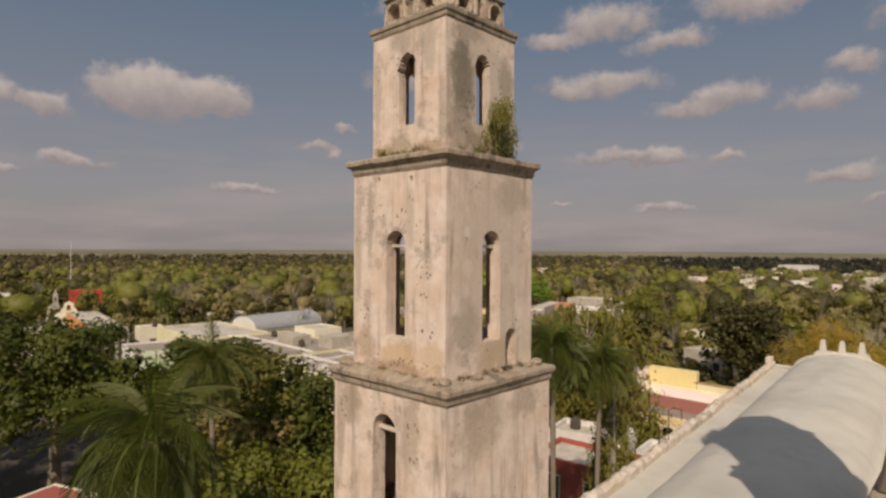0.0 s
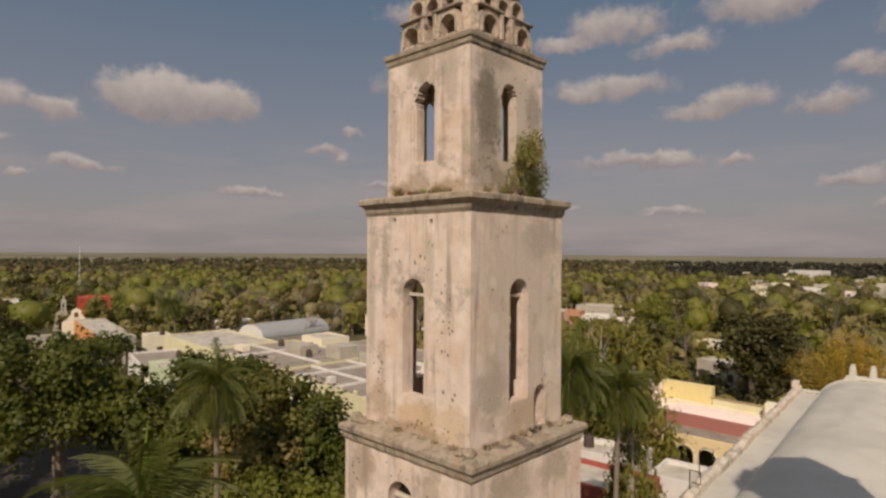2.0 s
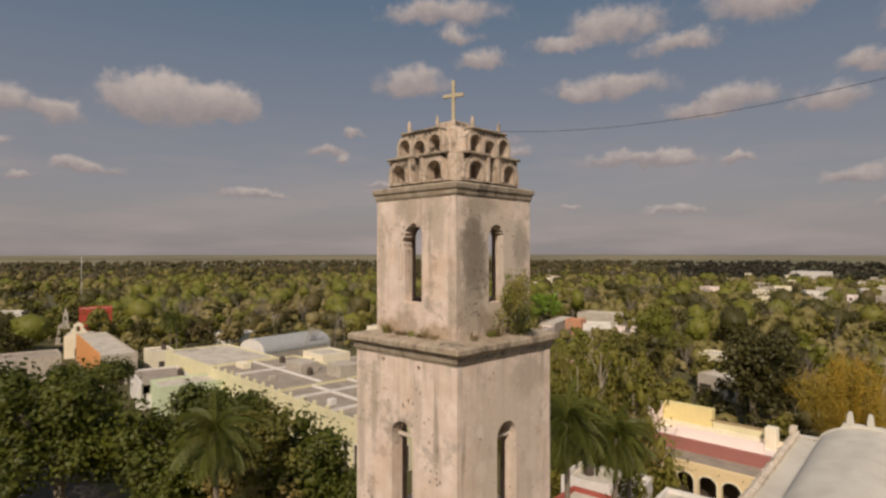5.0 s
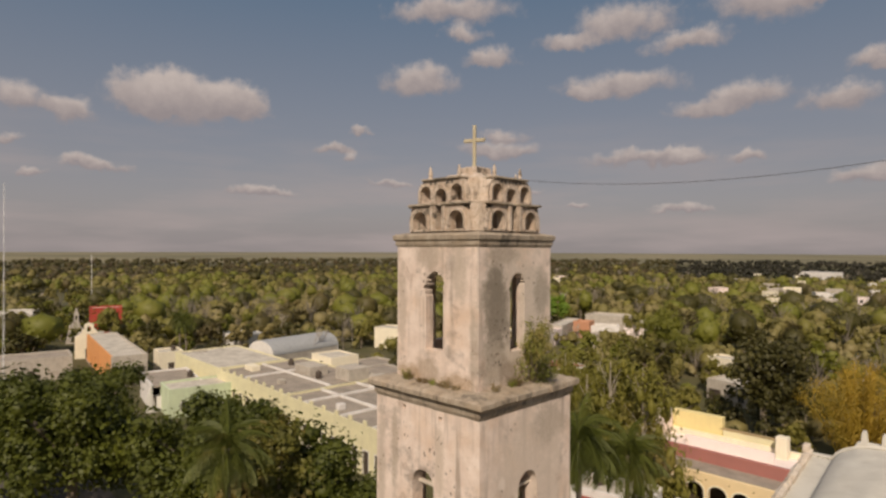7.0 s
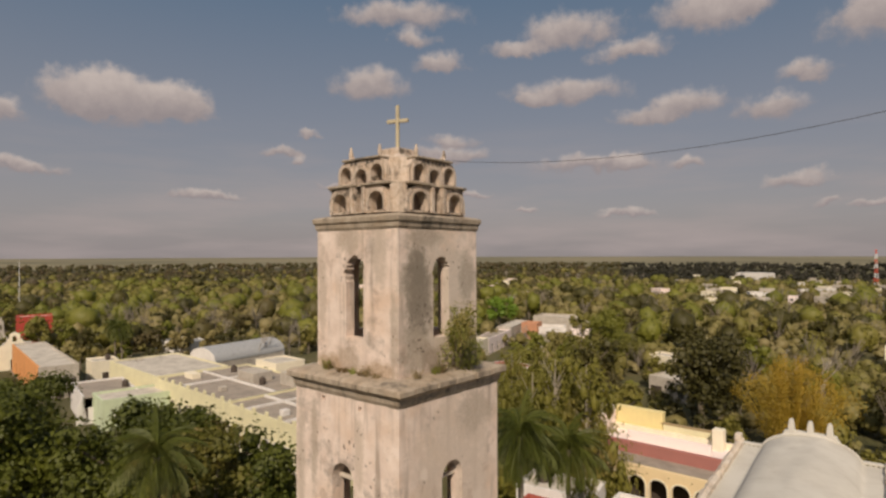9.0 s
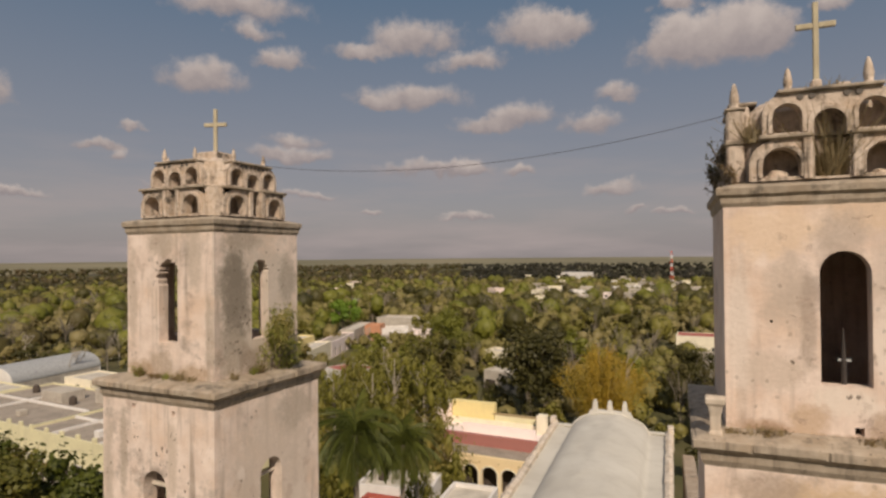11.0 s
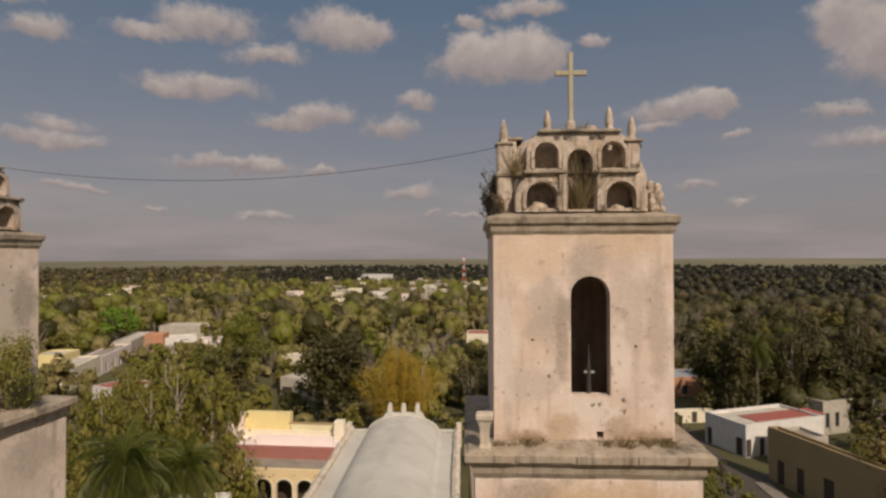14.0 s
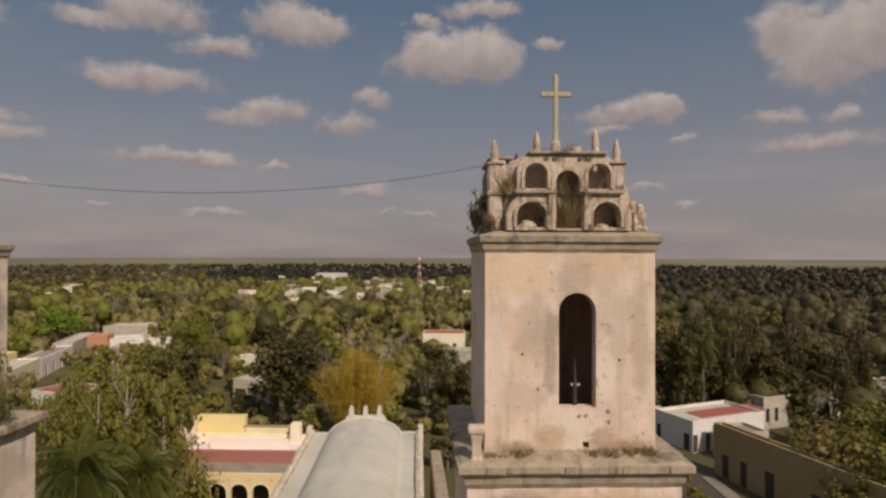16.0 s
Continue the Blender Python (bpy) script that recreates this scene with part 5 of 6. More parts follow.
# its grey front and large dark openings carry a porch's shade as colour
house("town_building", "long house with an orange side wall and pale roof", (-122.3, 30.9, 0), 81, 6.4, 38, 6.2, "stone", "paleroof", [("s", -2.0, 1.4, 0, 3.6), ("s", 0.1, 1.4, 0, 3.6), ("s", 2.1, 1.4, 0, 3.6), ("w", -12, 1.2, 0.8, 2.8), ("w", -5, 1.2, 0.8, 2.8), ("w", 4, 1.2, 0.8, 2.8), ("w", 12, 1.2, 0.8, 2.8)], 0.25, coats={"w": "orange"})
house("town_house", "low white flat-roofed house behind the yellow row", (-129, 41.5, 0), 80, 5, 6, 4.8, "cream", "paleroof", [("s", 0, 1.2, 0, 2.4)], 0.3, tanks=((1, 3),))
house("town_building", "low white house with a shaded porch", (-99.0, 31.0, 0), 78, 8, 13, 4.5, "white", "roof", [("s", -4, 1.6, 0, 2.6), ("s", 0, 1.6, 0, 2.6), ("s", 4, 1.6, 0, 2.6)], 0.3, tanks=((3, 5),))
house("town_building", "bright red painted house among the trees", (-204, 50.0, 0), 74, 9.0, 7, 8.4, "red", "paleroof", [("s", -1.8, 1.2, 4.2, 5.8), ("s", 1.8, 1.2, 4.2, 5.8)], 0.4)
house("town_building", "long low tan building beside the square", (-140, 12, 0), 80, 26, 9, 5.0, "stone", "roof", [("s", -9, 1.2, 0, 2.6), ("s", -2, 1.2, 0, 2.6), ("s", 6, 1.2, 0, 2.6)], 0.3)


rnd = random.Random(64)
for i in range(20):
    a, d = radians(rnd.uniform(-17, 4)), rnd.uniform(300, 520)
    house("far_house", "small pale house far off among the trees", (d * math.sin(a), d * math.cos(a), 0), rnd.uniform(-20, 25), rnd.uniform(5, 10), 6, rnd.uniform(7.0, 9.0), rnd.choice(("stone", "cream", "stone", "palepink")), "paleroof", [("s", -1.5, 1.2, 4.8, 6.2), ("s", 1.5, 1.2, 4.8, 6.2)], 0.3, group="far houses", metres=True)

def chapel(at, turn):
    t = thing("chapel", (*spot(*at[:2]), 0), "small cream chapel with a gabled bell wall", "chapel", turn=turn + ASKEW)
    t.scale = (1.05, 1.05, 1.0)
    part("wall", slab([(-3.2, 0), (3.2, 0), (3.2, 6.2), (2.2, 6.6), (1.4, 8.0), (1.1, 8.2), (1.1, 9.2), (0, 9.9), (-1.1, 9.2), (-1.1, 8.2), (-1.4, 8.0), (-2.2, 6.6), (-3.2, 6.2)], [arch(0, 1.6, 0.02, 3.2), arch(0, 0.9, 7.3, 8.8)], 0, 0.6), M["cream"], t)
    part("wall", boxes((-3.0, -2.6, 0.6, 12, 0, 5.4), (2.6, 3.0, 0.6, 12, 0, 5.4), (-2.6, 2.6, 11.6, 12, 0, 5.4)), M["cream"], t)
    part("roof", boxes((-3.1, 3.1, 0.6, 12.1, 5.4, 5.7)), M["paleroof"], t)
    part("door", boxes((-0.8, 0.8, 0.25, 0.35, 0.02, 2.6)), M["door"], t)


chapel((-162, 34.2, 0), 72)
spire = thing("white_belfry", (-211, 40.6, 0), "slim white pointed belfry among the far trees", "belfry", turn=70)
spire.scale = (0.66, 0.66, 0.86)
part("wall", slab([(-4.4, 0), (4.8, 0), (4.6, 3.2), (3.4, 4.2), (2.6, 5.6), (1.5, 6.6), (1.1, 8.4), (0.95, 11.4), (0.5, 11.8), (0.3, 13.0), (-0.3, 13.0), (-0.5, 11.8), (-0.95, 11.4), (-1.1, 8.4), (-1.6, 7.4), (-2.9, 7.0), (-3.3, 4.0)], [arch(0, 1.6, 0.02, 3.2), arch(0, 0.8, 8.6, 10.4)], 0, 1.4), M["stone"], spire)


def hangar(at, turn, r, length, base):
    t = thing("market_hall", (*spot(*at[:2]), 0), "market hall with a curved corrugated tin roof and white end wall", "hall", turn=turn + ASKEW)
    n = 20
    pts = [(-r * math.cos(math.pi * i / n), base + 0.62 * r * math.sin(math.pi * i / n)) for i in range(n + 1)]
    part("wall", slab([(-r, 0), (r, 0)] + pts[::-1], [rect(-1.5, 1.5, 0.02, 3.2)], 0, 0.3), M["white"], t, "white end wall")
    part("wall", slab([(-r, 0), (r, 0)] + pts[::-1], [], length, length + 0.3), M["white"], t)
    part("wall", boxes((-r, -r + 0.25, 0.3, length, 0, base), (r - 0.25, r, 0.3, length, 0, base)), M["stone"], t)
    # ribbed sheet
    bm = bmesh.new()
    rows = []
    for k in range(81):
        y = 0.12 + (length + 0.3) * k / 80
        o = 0.05 + 0.05 * (k % 2)
        rows.append([bm.verts.new((x * (1 + o / r), y, z + o)) for x, z in pts])
    for a, b in zip(rows, rows[1:]):
        for i in range(n):
            bm.faces.new((a[i], a[i + 1], b[i + 1], b[i]))
    part("roof", bm, M["tin"], t, "grey corrugated tin roof")


hangar((-113.0, 54.0, 0), 6, 4.9, 20, 5.2)

# cloister beside the nave
def cloister():
    t = thing("cloister", (-0.6, 0.0, 0), "peach yellow arcaded building with maroon and pink upper walls", "building")
    xs = [-30.7 + 2.5 * i for i in range(10)]
    arcade = part("wall", slab(rect(-33.0, -7.0, 0, 5.4), [arch(x, 2.0, 0.02, 4.2, 12) for x in xs], 58.5, 59.0), M["peach"], t, "peach yellow arcade wall")
    for x in xs:
        part("archivolt", archivolt(x, 2.0, 0.02, 4.2, 58.45, 58.498, 0.16, 12), M["cream"], arcade)
        part("spout", soften(boxes((x + 1.17, x + 1.33, 58.36, 58.5, 4.7, 4.82)), 0.02), M["ochre"], arcade)
    # the arcade's recess shade is put into this wall's dark colour
    part("wall", boxes((-33, -7, 60.8, 61.1, 0, 5.3)), M["door"], t, "wall behind the arches, recess shade in its dark brown")
    part("roof", boxes((-33, -7, 59.0, 62.0, 5.3, 5.46)), M["roof"], t, "grey cement terrace roof")
    part("band", soften(boxes((-30.6, -7, 62.0, 62.5, 5.3, 6.95)), 0.03), M["maroon"], t, "maroon parapet")
    part("roof", boxes((-31.2, -7, 62.5, 71.0, 5.2, 5.4)), M["palepink"], t, "pale pink roof terrace")
    part("wall", soften(boxes((-27.8, -17.4, 67.0, 67.4, 5.4, 6.75)), 0.03), M["palepink"], t, "pale pink wall")
    part("wall", boxes((-31.4, -7, 71.0, 71.4, 0, 6.2)), M["cream"], t)
    part("wall", boxes((-33, -32.6, 59.0, 71, 0, 5.3)), M["peach"], t)
    part("wall", boxes((-7.4, -7, 59.0, 71, 0, 5.3)), M["peach"], t)
    part("room", soften(boxes((-31.4, -24.8, 71.4, 72.6, 0, 8.6)), 0.03), M["yellow"], t, "square pale yellow upper room")
    part("room", soften(boxes((-35.6, -31.5, 66.0, 73.0, 0, 8.2)), 0.03), M["palepink"], t, "faded pink upper room")
    part("room_roof", boxes((-35.5, -31.6, 66.1, 72.9, 8.2, 8.26)), M["stone"], t, "grey roof of the upper room")
    part("wall", soften(boxes((-24.7, -17.9, 71.4, 71.9, 0, 7.1)), 0.03), M["paleyellow"], t, "low yellow wall with a sloping coping")
    part("cap", soften(boxes((-25.0, -18.0, 71.3, 72.0, 7.1, 7.25)), 0.03), M["ochre"], t)
    part("pier", soften(boxes((-18.0, -16.7, 69.6, 71.0, 0, 8.1)), 0.05), M["cream"], t)
    t.scale = (1, 1, 0.96)
    return t


cloister()
house("town_house", "white flat-roofed house below the palms", (-22.9, 40.2, 0), 10, 7.4, 4.6, 4.75, "white", "paleroof", [("s", -2.6, 1.0, 0.9, 2.3), ("s", 1.2, 1.0, 0.9, 2.3), ("e", 0, 0.8, 2.2, 3.4)], 0.5, tanks=((-2, 3),))
house("town_house", "white house with a parapet beside the cloister", (-16.0, 40.6, 0), 4, 4.6, 5.0, 4.1, "white", "paleroof", [("s", -1.2, 0.9, 1.0, 2.2), ("s", 1.2, 0.9, 1.0, 2.2)], 0.4)
house("town_house", "dark red house with a white-trimmed window", (-20.6, 33.8, 0), 4, 8, 5.6, 4.4, "reddoor", "paleroof", [("s", 1.6, 1.1, 0.9, 3.0), ("s", -1.8, 1.1, 0.9, 3.0), ("e", 0, 1.1, 0.9, 3.0)], 0.4, trim="white")
for k, (hx, hy, turn) in enumerate(((-300, 52, 60), (-262, 45, 80), (-226, 41, 74), (-286, 64, 70))):
    house("lane_house", ("white", "pale cream", "white", "faded pink")[k] + " house among trees along the far lane", (hx, hy, 0), turn, 8, 6, 4.6, ("white", "cream", "white", "pink")[k], "paleroof", [("s", -2, 1.1, 0, 2.4), ("s", 2, 1.1, 0.9, 2.2)], 0.3)
house("town_house", "small house with a red tiled roof near the square", (-47, 1.0, 0), 20, 5, 4, 3.4, "cream", "redroof", [("s", 0, 1.0, 0, 2.2)], 0.02)
# behind the trees
house("town_house", "house with a bright red roof", (-62, 88, 0), -20, 8, 7, 4.4, "white", "redroof", [("s", -3, 1.0, 0.9, 2.2), ("s", 2, 1.0, 0, 2.2)], 0.02)
for k, (coat, hh) in enumerate((("cream", 4.6), ("palepink", 4.2), ("stone", 4.8))):
    house("lane_house", ("cream", "faded pink", "grey stone")[k] + " flat-roofed house along a lane", (-82.0 - 5.7 * k, 109 + 20 * k, 0), 106, 20.5, 4.5, hh, coat, ("paleroof", "roof", "paleroof")[k], [("s", -7 + 4.6 * m, 1.1, 0, 2.5) for m in range(4)], 0.3)
house("town_house", "yellow house beside the lane", (-91, 117, 0), 100, 8, 6, 5.6, "yellow", "paleroof", [("s", 0, 1.0, 0, 2.2)], 0.3)
for k, (hx, hy, turn, hw, hd, hh, coat, top) in enumerate(((-91, 167, 8, 15, 9, 5.6, "stone", "paleroof"), (-78, 163, -14, 11, 8, 5.0, "cream", "paleroof"), (-72.5, 151, 20, 8, 7, 4.6, "palepink", "roof"), (-84, 152, 30, 9, 6, 4.2, "white", "paleroof"), (-89.5, 148, 12, 5, 5, 5.4, "brick", "paleroof"), (-79, 140, -25, 8, 6, 3.4, "stone", "roof"), (-74, 134, 40, 6, 5, 3.0, "stone", "paleroof"))):
    house("old_house", ("low weathered", "small pale", "faded")[k % 3] + " house with a patched flat roof", (hx, hy, 0), turn, hw, hd, hh, coat, top, [("s", -hw * 0.25, 1.1, 0, 2.3), ("s", hw * 0.22, 1.0, 0.9, 2.1)], 0.5)
house("town_house", "low grey house with a dark porch", (-31.5, 100, 0), -15, 8, 6, 4.0, "stone", "paleroof", [("s", -2.5, 2.4, 0, 2.2), ("s", 2.5, 1.2, 0.8, 2.2)], 0.3)
house("town_house", "small white house among trees", (-40, 122, 0), -15, 7, 5, 4.2, "cream", "paleroof", [("s", 0, 1.2, 0, 2.2)], 0.3)
house("town_house", "small house with an orange roof edge", (5, 158, 0), 0, 12, 8, 5.0, "cream", "redroof", [("s", -3, 1.0, 0.9, 2.2), ("s", 3, 1.0, 0.9, 2.2)], 0.1)
house("town_house", "grey stone shell of a house", (9, 118, 0), 10, 9, 9, 6.0, "stone", "roof", [("s", -1, 2.2, 0, 3.0)], 1.0)

# east side of the street
house("town_house", "white corner house with a maroon-edged flat roof", (47.2, 86.4, 0), 24, 15.5, 8.2, 4.9, "white", "paleroof", [("s", -7.2, 0.95, 0, 2.7), ("s", -4.6, 0.95, 0, 2.7), ("w", 2.8, 1.3, 0, 2.7), ("w", -3.2, 1.0, 0, 2.6)], 0.45, metres=True)
house("town_house", "ochre house with tall dark doors on the street", (44.6, 60.2, 0), -72, 31, 1.6, 7.1, "ochre", "ochre", [("s", -13.4, 1.2, 0, 3.2), ("s", -10.2, 1.2, 0, 3.3), ("s", -6.0, 1.5, 0, 3.5), ("s", 0.5, 1.2, 0.8, 3.2), ("s", 5.5, 1.4, 0, 3.4)], 0.5, metres=True)
house("town_house", "small tan house with window openings", (47.0, 78.5, 0), 18, 5.6, 5.0, 4.7, "stone", "roof", [("s", -1.6, 0.8, 1.0, 2.6), ("s", 1.0, 0.8, 1.0, 2.6)], 0.4, metres=True)
house("town_house", "tall faded house with two dark windows", (61.0, 97.5, 0), 24, 8, 6, 5.6, "stone", "roof", [("s", -3, 0.9, 1.2, 3.6), ("s", -0.8, 0.9, 1.2, 3.6), ("s", 2.4, 0.9, 1.2, 3.6)], 0.4, metres=True)
house("town_house", "cream house with a shaded porch", (75.0, 103.0, 0), 15, 12, 9, 5.0, "cream", "paleroof", [("s", -3, 1.4, 0, 2.4), ("s", 1.5, 1.4, 0, 2.4)], 0.3, metres=True)
house("town_house", "white house behind the trees", (91, 108, 0), 15, 10, 9, 5.0, "white", "roof", [("s", -2, 1.2, 0, 2.4)], 0.3, metres=True)
house("town_house", "low brick-red house with a pale tin roof", (45.2, 122.0, 0), 12, 11, 9, 4.2, "brick", "tin", [("s", -2.6, 1.2, 0.6, 2.4), ("s", 2.6, 1.2, 0, 2.4)], 0.05, metres=True)
house("garden_wall", "low pale garden wall along the side street", (37.5, 101.5, 0), 12, 9, 0.8, 2.4, "cream", "paleroof", [("s", 1, 1.0, 0, 2.0)], 0.1, category="wall", metres=True)

strip = thing("roof_terrace", (48.6, 91.6, 4.47), "maroon painted terrace strip on the white house", "terrace", turn=24)
part("slab", boxes((-7.0, 7.2, -2.2, 1.4, 0.0, 0.1)), M["redroof"], strip)
# far town
house("warehouse", "large pale warehouse near the horizon", (-106, 560, 0), -10, 26, 16, 9, "white", "tin", [("s", -12, 6, 0.1, 5), ("s", 10, 6, 0.1, 5)], 0.2, category="warehouse")
rnd = random.Random(12)
for i in range(46):
    y = rnd.uniform(230, 560)
    x = -0.12 * y - 20 + rnd.uniform(-0.16, 0.22) * y
    if i > 30:
        y = rnd.uniform(200, 420)
        x = rnd.uniform(-1.25, -0.55) * y
    house("far_house", "small pale house among far trees", (x, y, 0), rnd.uniform(-30, 30), rnd.uniform(4, 8), rnd.uniform(4, 7), rnd.uniform(5.5, 7.6), rnd.choice(["stone", "cream", "white", "stone", "pink", "cream"]), rnd.choice(["paleroof", "roof", "tin"]), [("s", 0, 1.4, 0.8, 2.6)], 0.2, group="far houses of the town")


def mast(at, h, base, bands=True):
    t = thing("radio_mast", (*spot(*at[:2]), 0), "slender red and white lattice radio mast" if bands else "thin grey lattice mast above the trees", "mast")
    n = 9
    for k in range(n):
        bm = bmesh.new()
        z0, z1 = h * k / n, h * (k + 1) / n
        w0, w1 = base * (1 - 0.75 * k / n), base * (1 - 0.75 * (k + 1) / n)
        th = base * 0.10
        c0 = [(w0 * sx, w0 * sy, z0) for sx, sy in ((-1, -1), (1, -1), (1, 1), (-1, 1))]
        c1 = [(w1 * sx, w1 * sy, z1) for sx, sy in ((-1, -1), (1, -1), (1, 1), (-1, 1))]
        for i in range(4):
            j = (i + 1) % 4
            tube(bm, [c0[i], c1[i]], th, 4)
            tube(bm, [c0[i], c1[j]], th * 0.7, 4)
            tube(bm, [c0[j], c1[i]], th * 0.7, 4)
        part("section", bm, M["mastred"] if bands and k % 2 == 0 else M["mastwhite"], t)


mast((-14, 476, 0), 32, 1.5)
mast((-275, 64.8, 0), 27, 0.22, False)
mast((-105, 8, 0), 41, 0.14, False)


# ---------------------------------------------------------------- trees
def limb_tree(bm, h, spread, r0, seed, levels=6):
    """A trunk that forks into limbs; returns the limb ends."""
    rnd = random.Random(seed)
    fork = h * 0.38
    tube(bm, [(0, 0, -0.1), (rnd.uniform(-.1, .1), rnd.uniform(-.1, .1), fork * .5), (rnd.uniform(-.2, .2), rnd.uniform(-.2, .2), fork)], [r0 * 1.3, r0, r0 * 0.85], 8)
    ends = []
    for i in range(levels):
        a = 2 * math.pi * i / levels + rnd.uniform(-.4, .4)
        rr = spread * rnd.uniform(0.45, 0.8)
        end = (rr * math.cos(a), rr * math.sin(a), h * rnd.uniform(0.62, 0.92))
        mid = (end[0] * 0.4, end[1] * 0.4, fork + (end[2] - fork) * 0.55)
        tube(bm, [(0, 0, fork * 0.92), mid, end], [r0 * 0.6, r0 * 0.4, r0 * 0.12], 6)
        ends.append(end)
    ends.append((0, 0, h * 0.9))
    return ends


def make_tree(h, spread, mat, seed, label, n=5000, size=0.3, bark="bark", lobes_per=4, crown_low=0.3, skirt=0, core=0.58, scatter=0.24):
    rnd = random.Random(seed)
    t = thing("tree", (0, 0, 0), label, "tree")
    bm = bmesh.new()
    ends = limb_tree(bm, h, spread, 0.03 * h, seed)
    part("trunk", bm, M[bark], t)
    lobes = []
    for e in ends:
        for _ in range(lobes_per):
            f = rnd.uniform(0.55, 1.1)
            r = spread * rnd.uniform(0.2, 0.36)
            z = e[2] + rnd.uniform(-0.32, 0.08) * h
            z = min(max(z, h * crown_low), h - r * 0.7)
            lobes.append((e[0] * f + rnd.uniform(-.5, .5), e[1] * f + rnd.uniform(-.5, .5), z, r, 0.8))
    for i in range(skirt):
        a = rnd.uniform(0, 6.283)
        z = h * rnd.uniform(crown_low, 0.62)
        k = spread * rnd.uniform(0.55, 0.82) * (0.75 + 0.25 * min(1.0, z / (0.4 * h)))
        lobes.append((k * math.cos(a), k * math.sin(a), z, spread * rnd.uniform(0.2, 0.3), 0.9))
    V, F = leaf_cloud(lobes, n, size, seed, core=core, scatter=scatter)
    quads("crown", V, F, M[mat], t)
    return t


def place(ob, x, y, turn=0.0, s=1.0):
    """Moves the first of a kind, or copies it, to a place of the plan."""
    return stand_at(ob, *spot(x, y), turn, s * PLAN)


def stand_at(ob, x, y, turn, s):
    if ob.get("used"):
        ob = copy_thing(ob, pose(x, y, 0, 0, 0, turn))
        ob.scale = (s, s, s)
    else:
        ob.matrix_world = pose(x, y, 0, 0, 0, turn) @ Matrix.Scale(s, 4)
        ob["used"] = 1
    return ob


def stand(ob, x, y, turn=0.0, s=1.0):
    """As place, but in metres from the church."""
    return stand_at(ob, *skewed(x, y), turn, s)


square_a = make_tree(17.2, 8.6, "leaf", 1, "broad dark green laurel tree of the square", 13000, 0.25, lobes_per=9, crown_low=0.40, skirt=22, core=0.4, scatter=0.5)
square_b = make_tree(14.8, 6.8, "leaf", 11, "dense rounded green laurel tree", 9000, 0.23, lobes_per=9, crown_low=0.16, skirt=24, core=0.4, scatter=0.5)
square_rust = make_tree(16.0, 5.4, "leafmixed", 3, "tree with mixed green and rusty brown leaves", 8000, 0.2, lobes_per=6, crown_low=0.2, skirt=12, core=0.4, scatter=0.5)
low_tree = make_tree(10.6, 5.0, "leaflow", 12, "low yellow-green tree beside the tower", 5500, 0.19, lobes_per=6, crown_low=0.2, core=0.36, scatter=0.5)
laurel_b = make_tree(12, 8.0, "leafmixed", 2, "dense rounded green laurel tree of the square", 3800, 0.3, lobes_per=5, core=0.4, scatter=0.45)
dark_a = make_tree(15, 6.5, "leafdark", 4, "tall dark green tree behind the houses", 5200, 0.29, lobes_per=6, crown_low=0.12, skirt=14, core=0.4, scatter=0.45)
olive_a = make_tree(12.6, 7.0, "greenwood", 13, "broad round olive green tree", 5200, 0.28, lobes_per=6, crown_low=0.2, core=0.4, scatter=0.45)
bright_a = make_tree(12, 6.0, "leafbright", 5, "bright fresh green tree", 4200, 0.34, core=0.4, scatter=0.45)

# the square
for ob, x, y, turn, s in (
    # the one at (-66, -8) is unseen, kept to cast shade on the square
    (square_a, -66, 7.5, 0, 1.04), (square_a, -78, 1.5, 80, 0.97), (square_a, -86, 14, 200, 0.86), (square_a, -66, -8, 140, 0.85),
    (square_b, -57.0, 16.9, 0, 1.06), (square_b, -52.3, 15.6, 70, 1.0), (square_b, -47.5, 18.5, 120, 1.08), (square_b, -38.5, 20.5, 240, 0.94), (square_b, -33.5, 19.5, 60, 0.8), (square_b, -29, 22, 170, 0.62),
    (square_b, -45.8, 13.0, 200, 0.8), (square_rust, -39.5, 15.5, 0, 1.02), (square_rust, -44, 16.5, 150, 0.95), (square_b, -26, 19.5, 300, 0.62),
    (low_tree, -33, 12.5, 0, 1.0), (low_tree, -27.5, 14.5, 100, 1.02), (low_tree, -36.5, 8.0, 220, 0.85), (low_tree, -24, 20, 40, 0.95), (low_tree, -21, 13, 160, 0.85), (low_tree, -29.5, 6.6, 60, 1.12),
):
    stand(ob, x, y, turn, s)
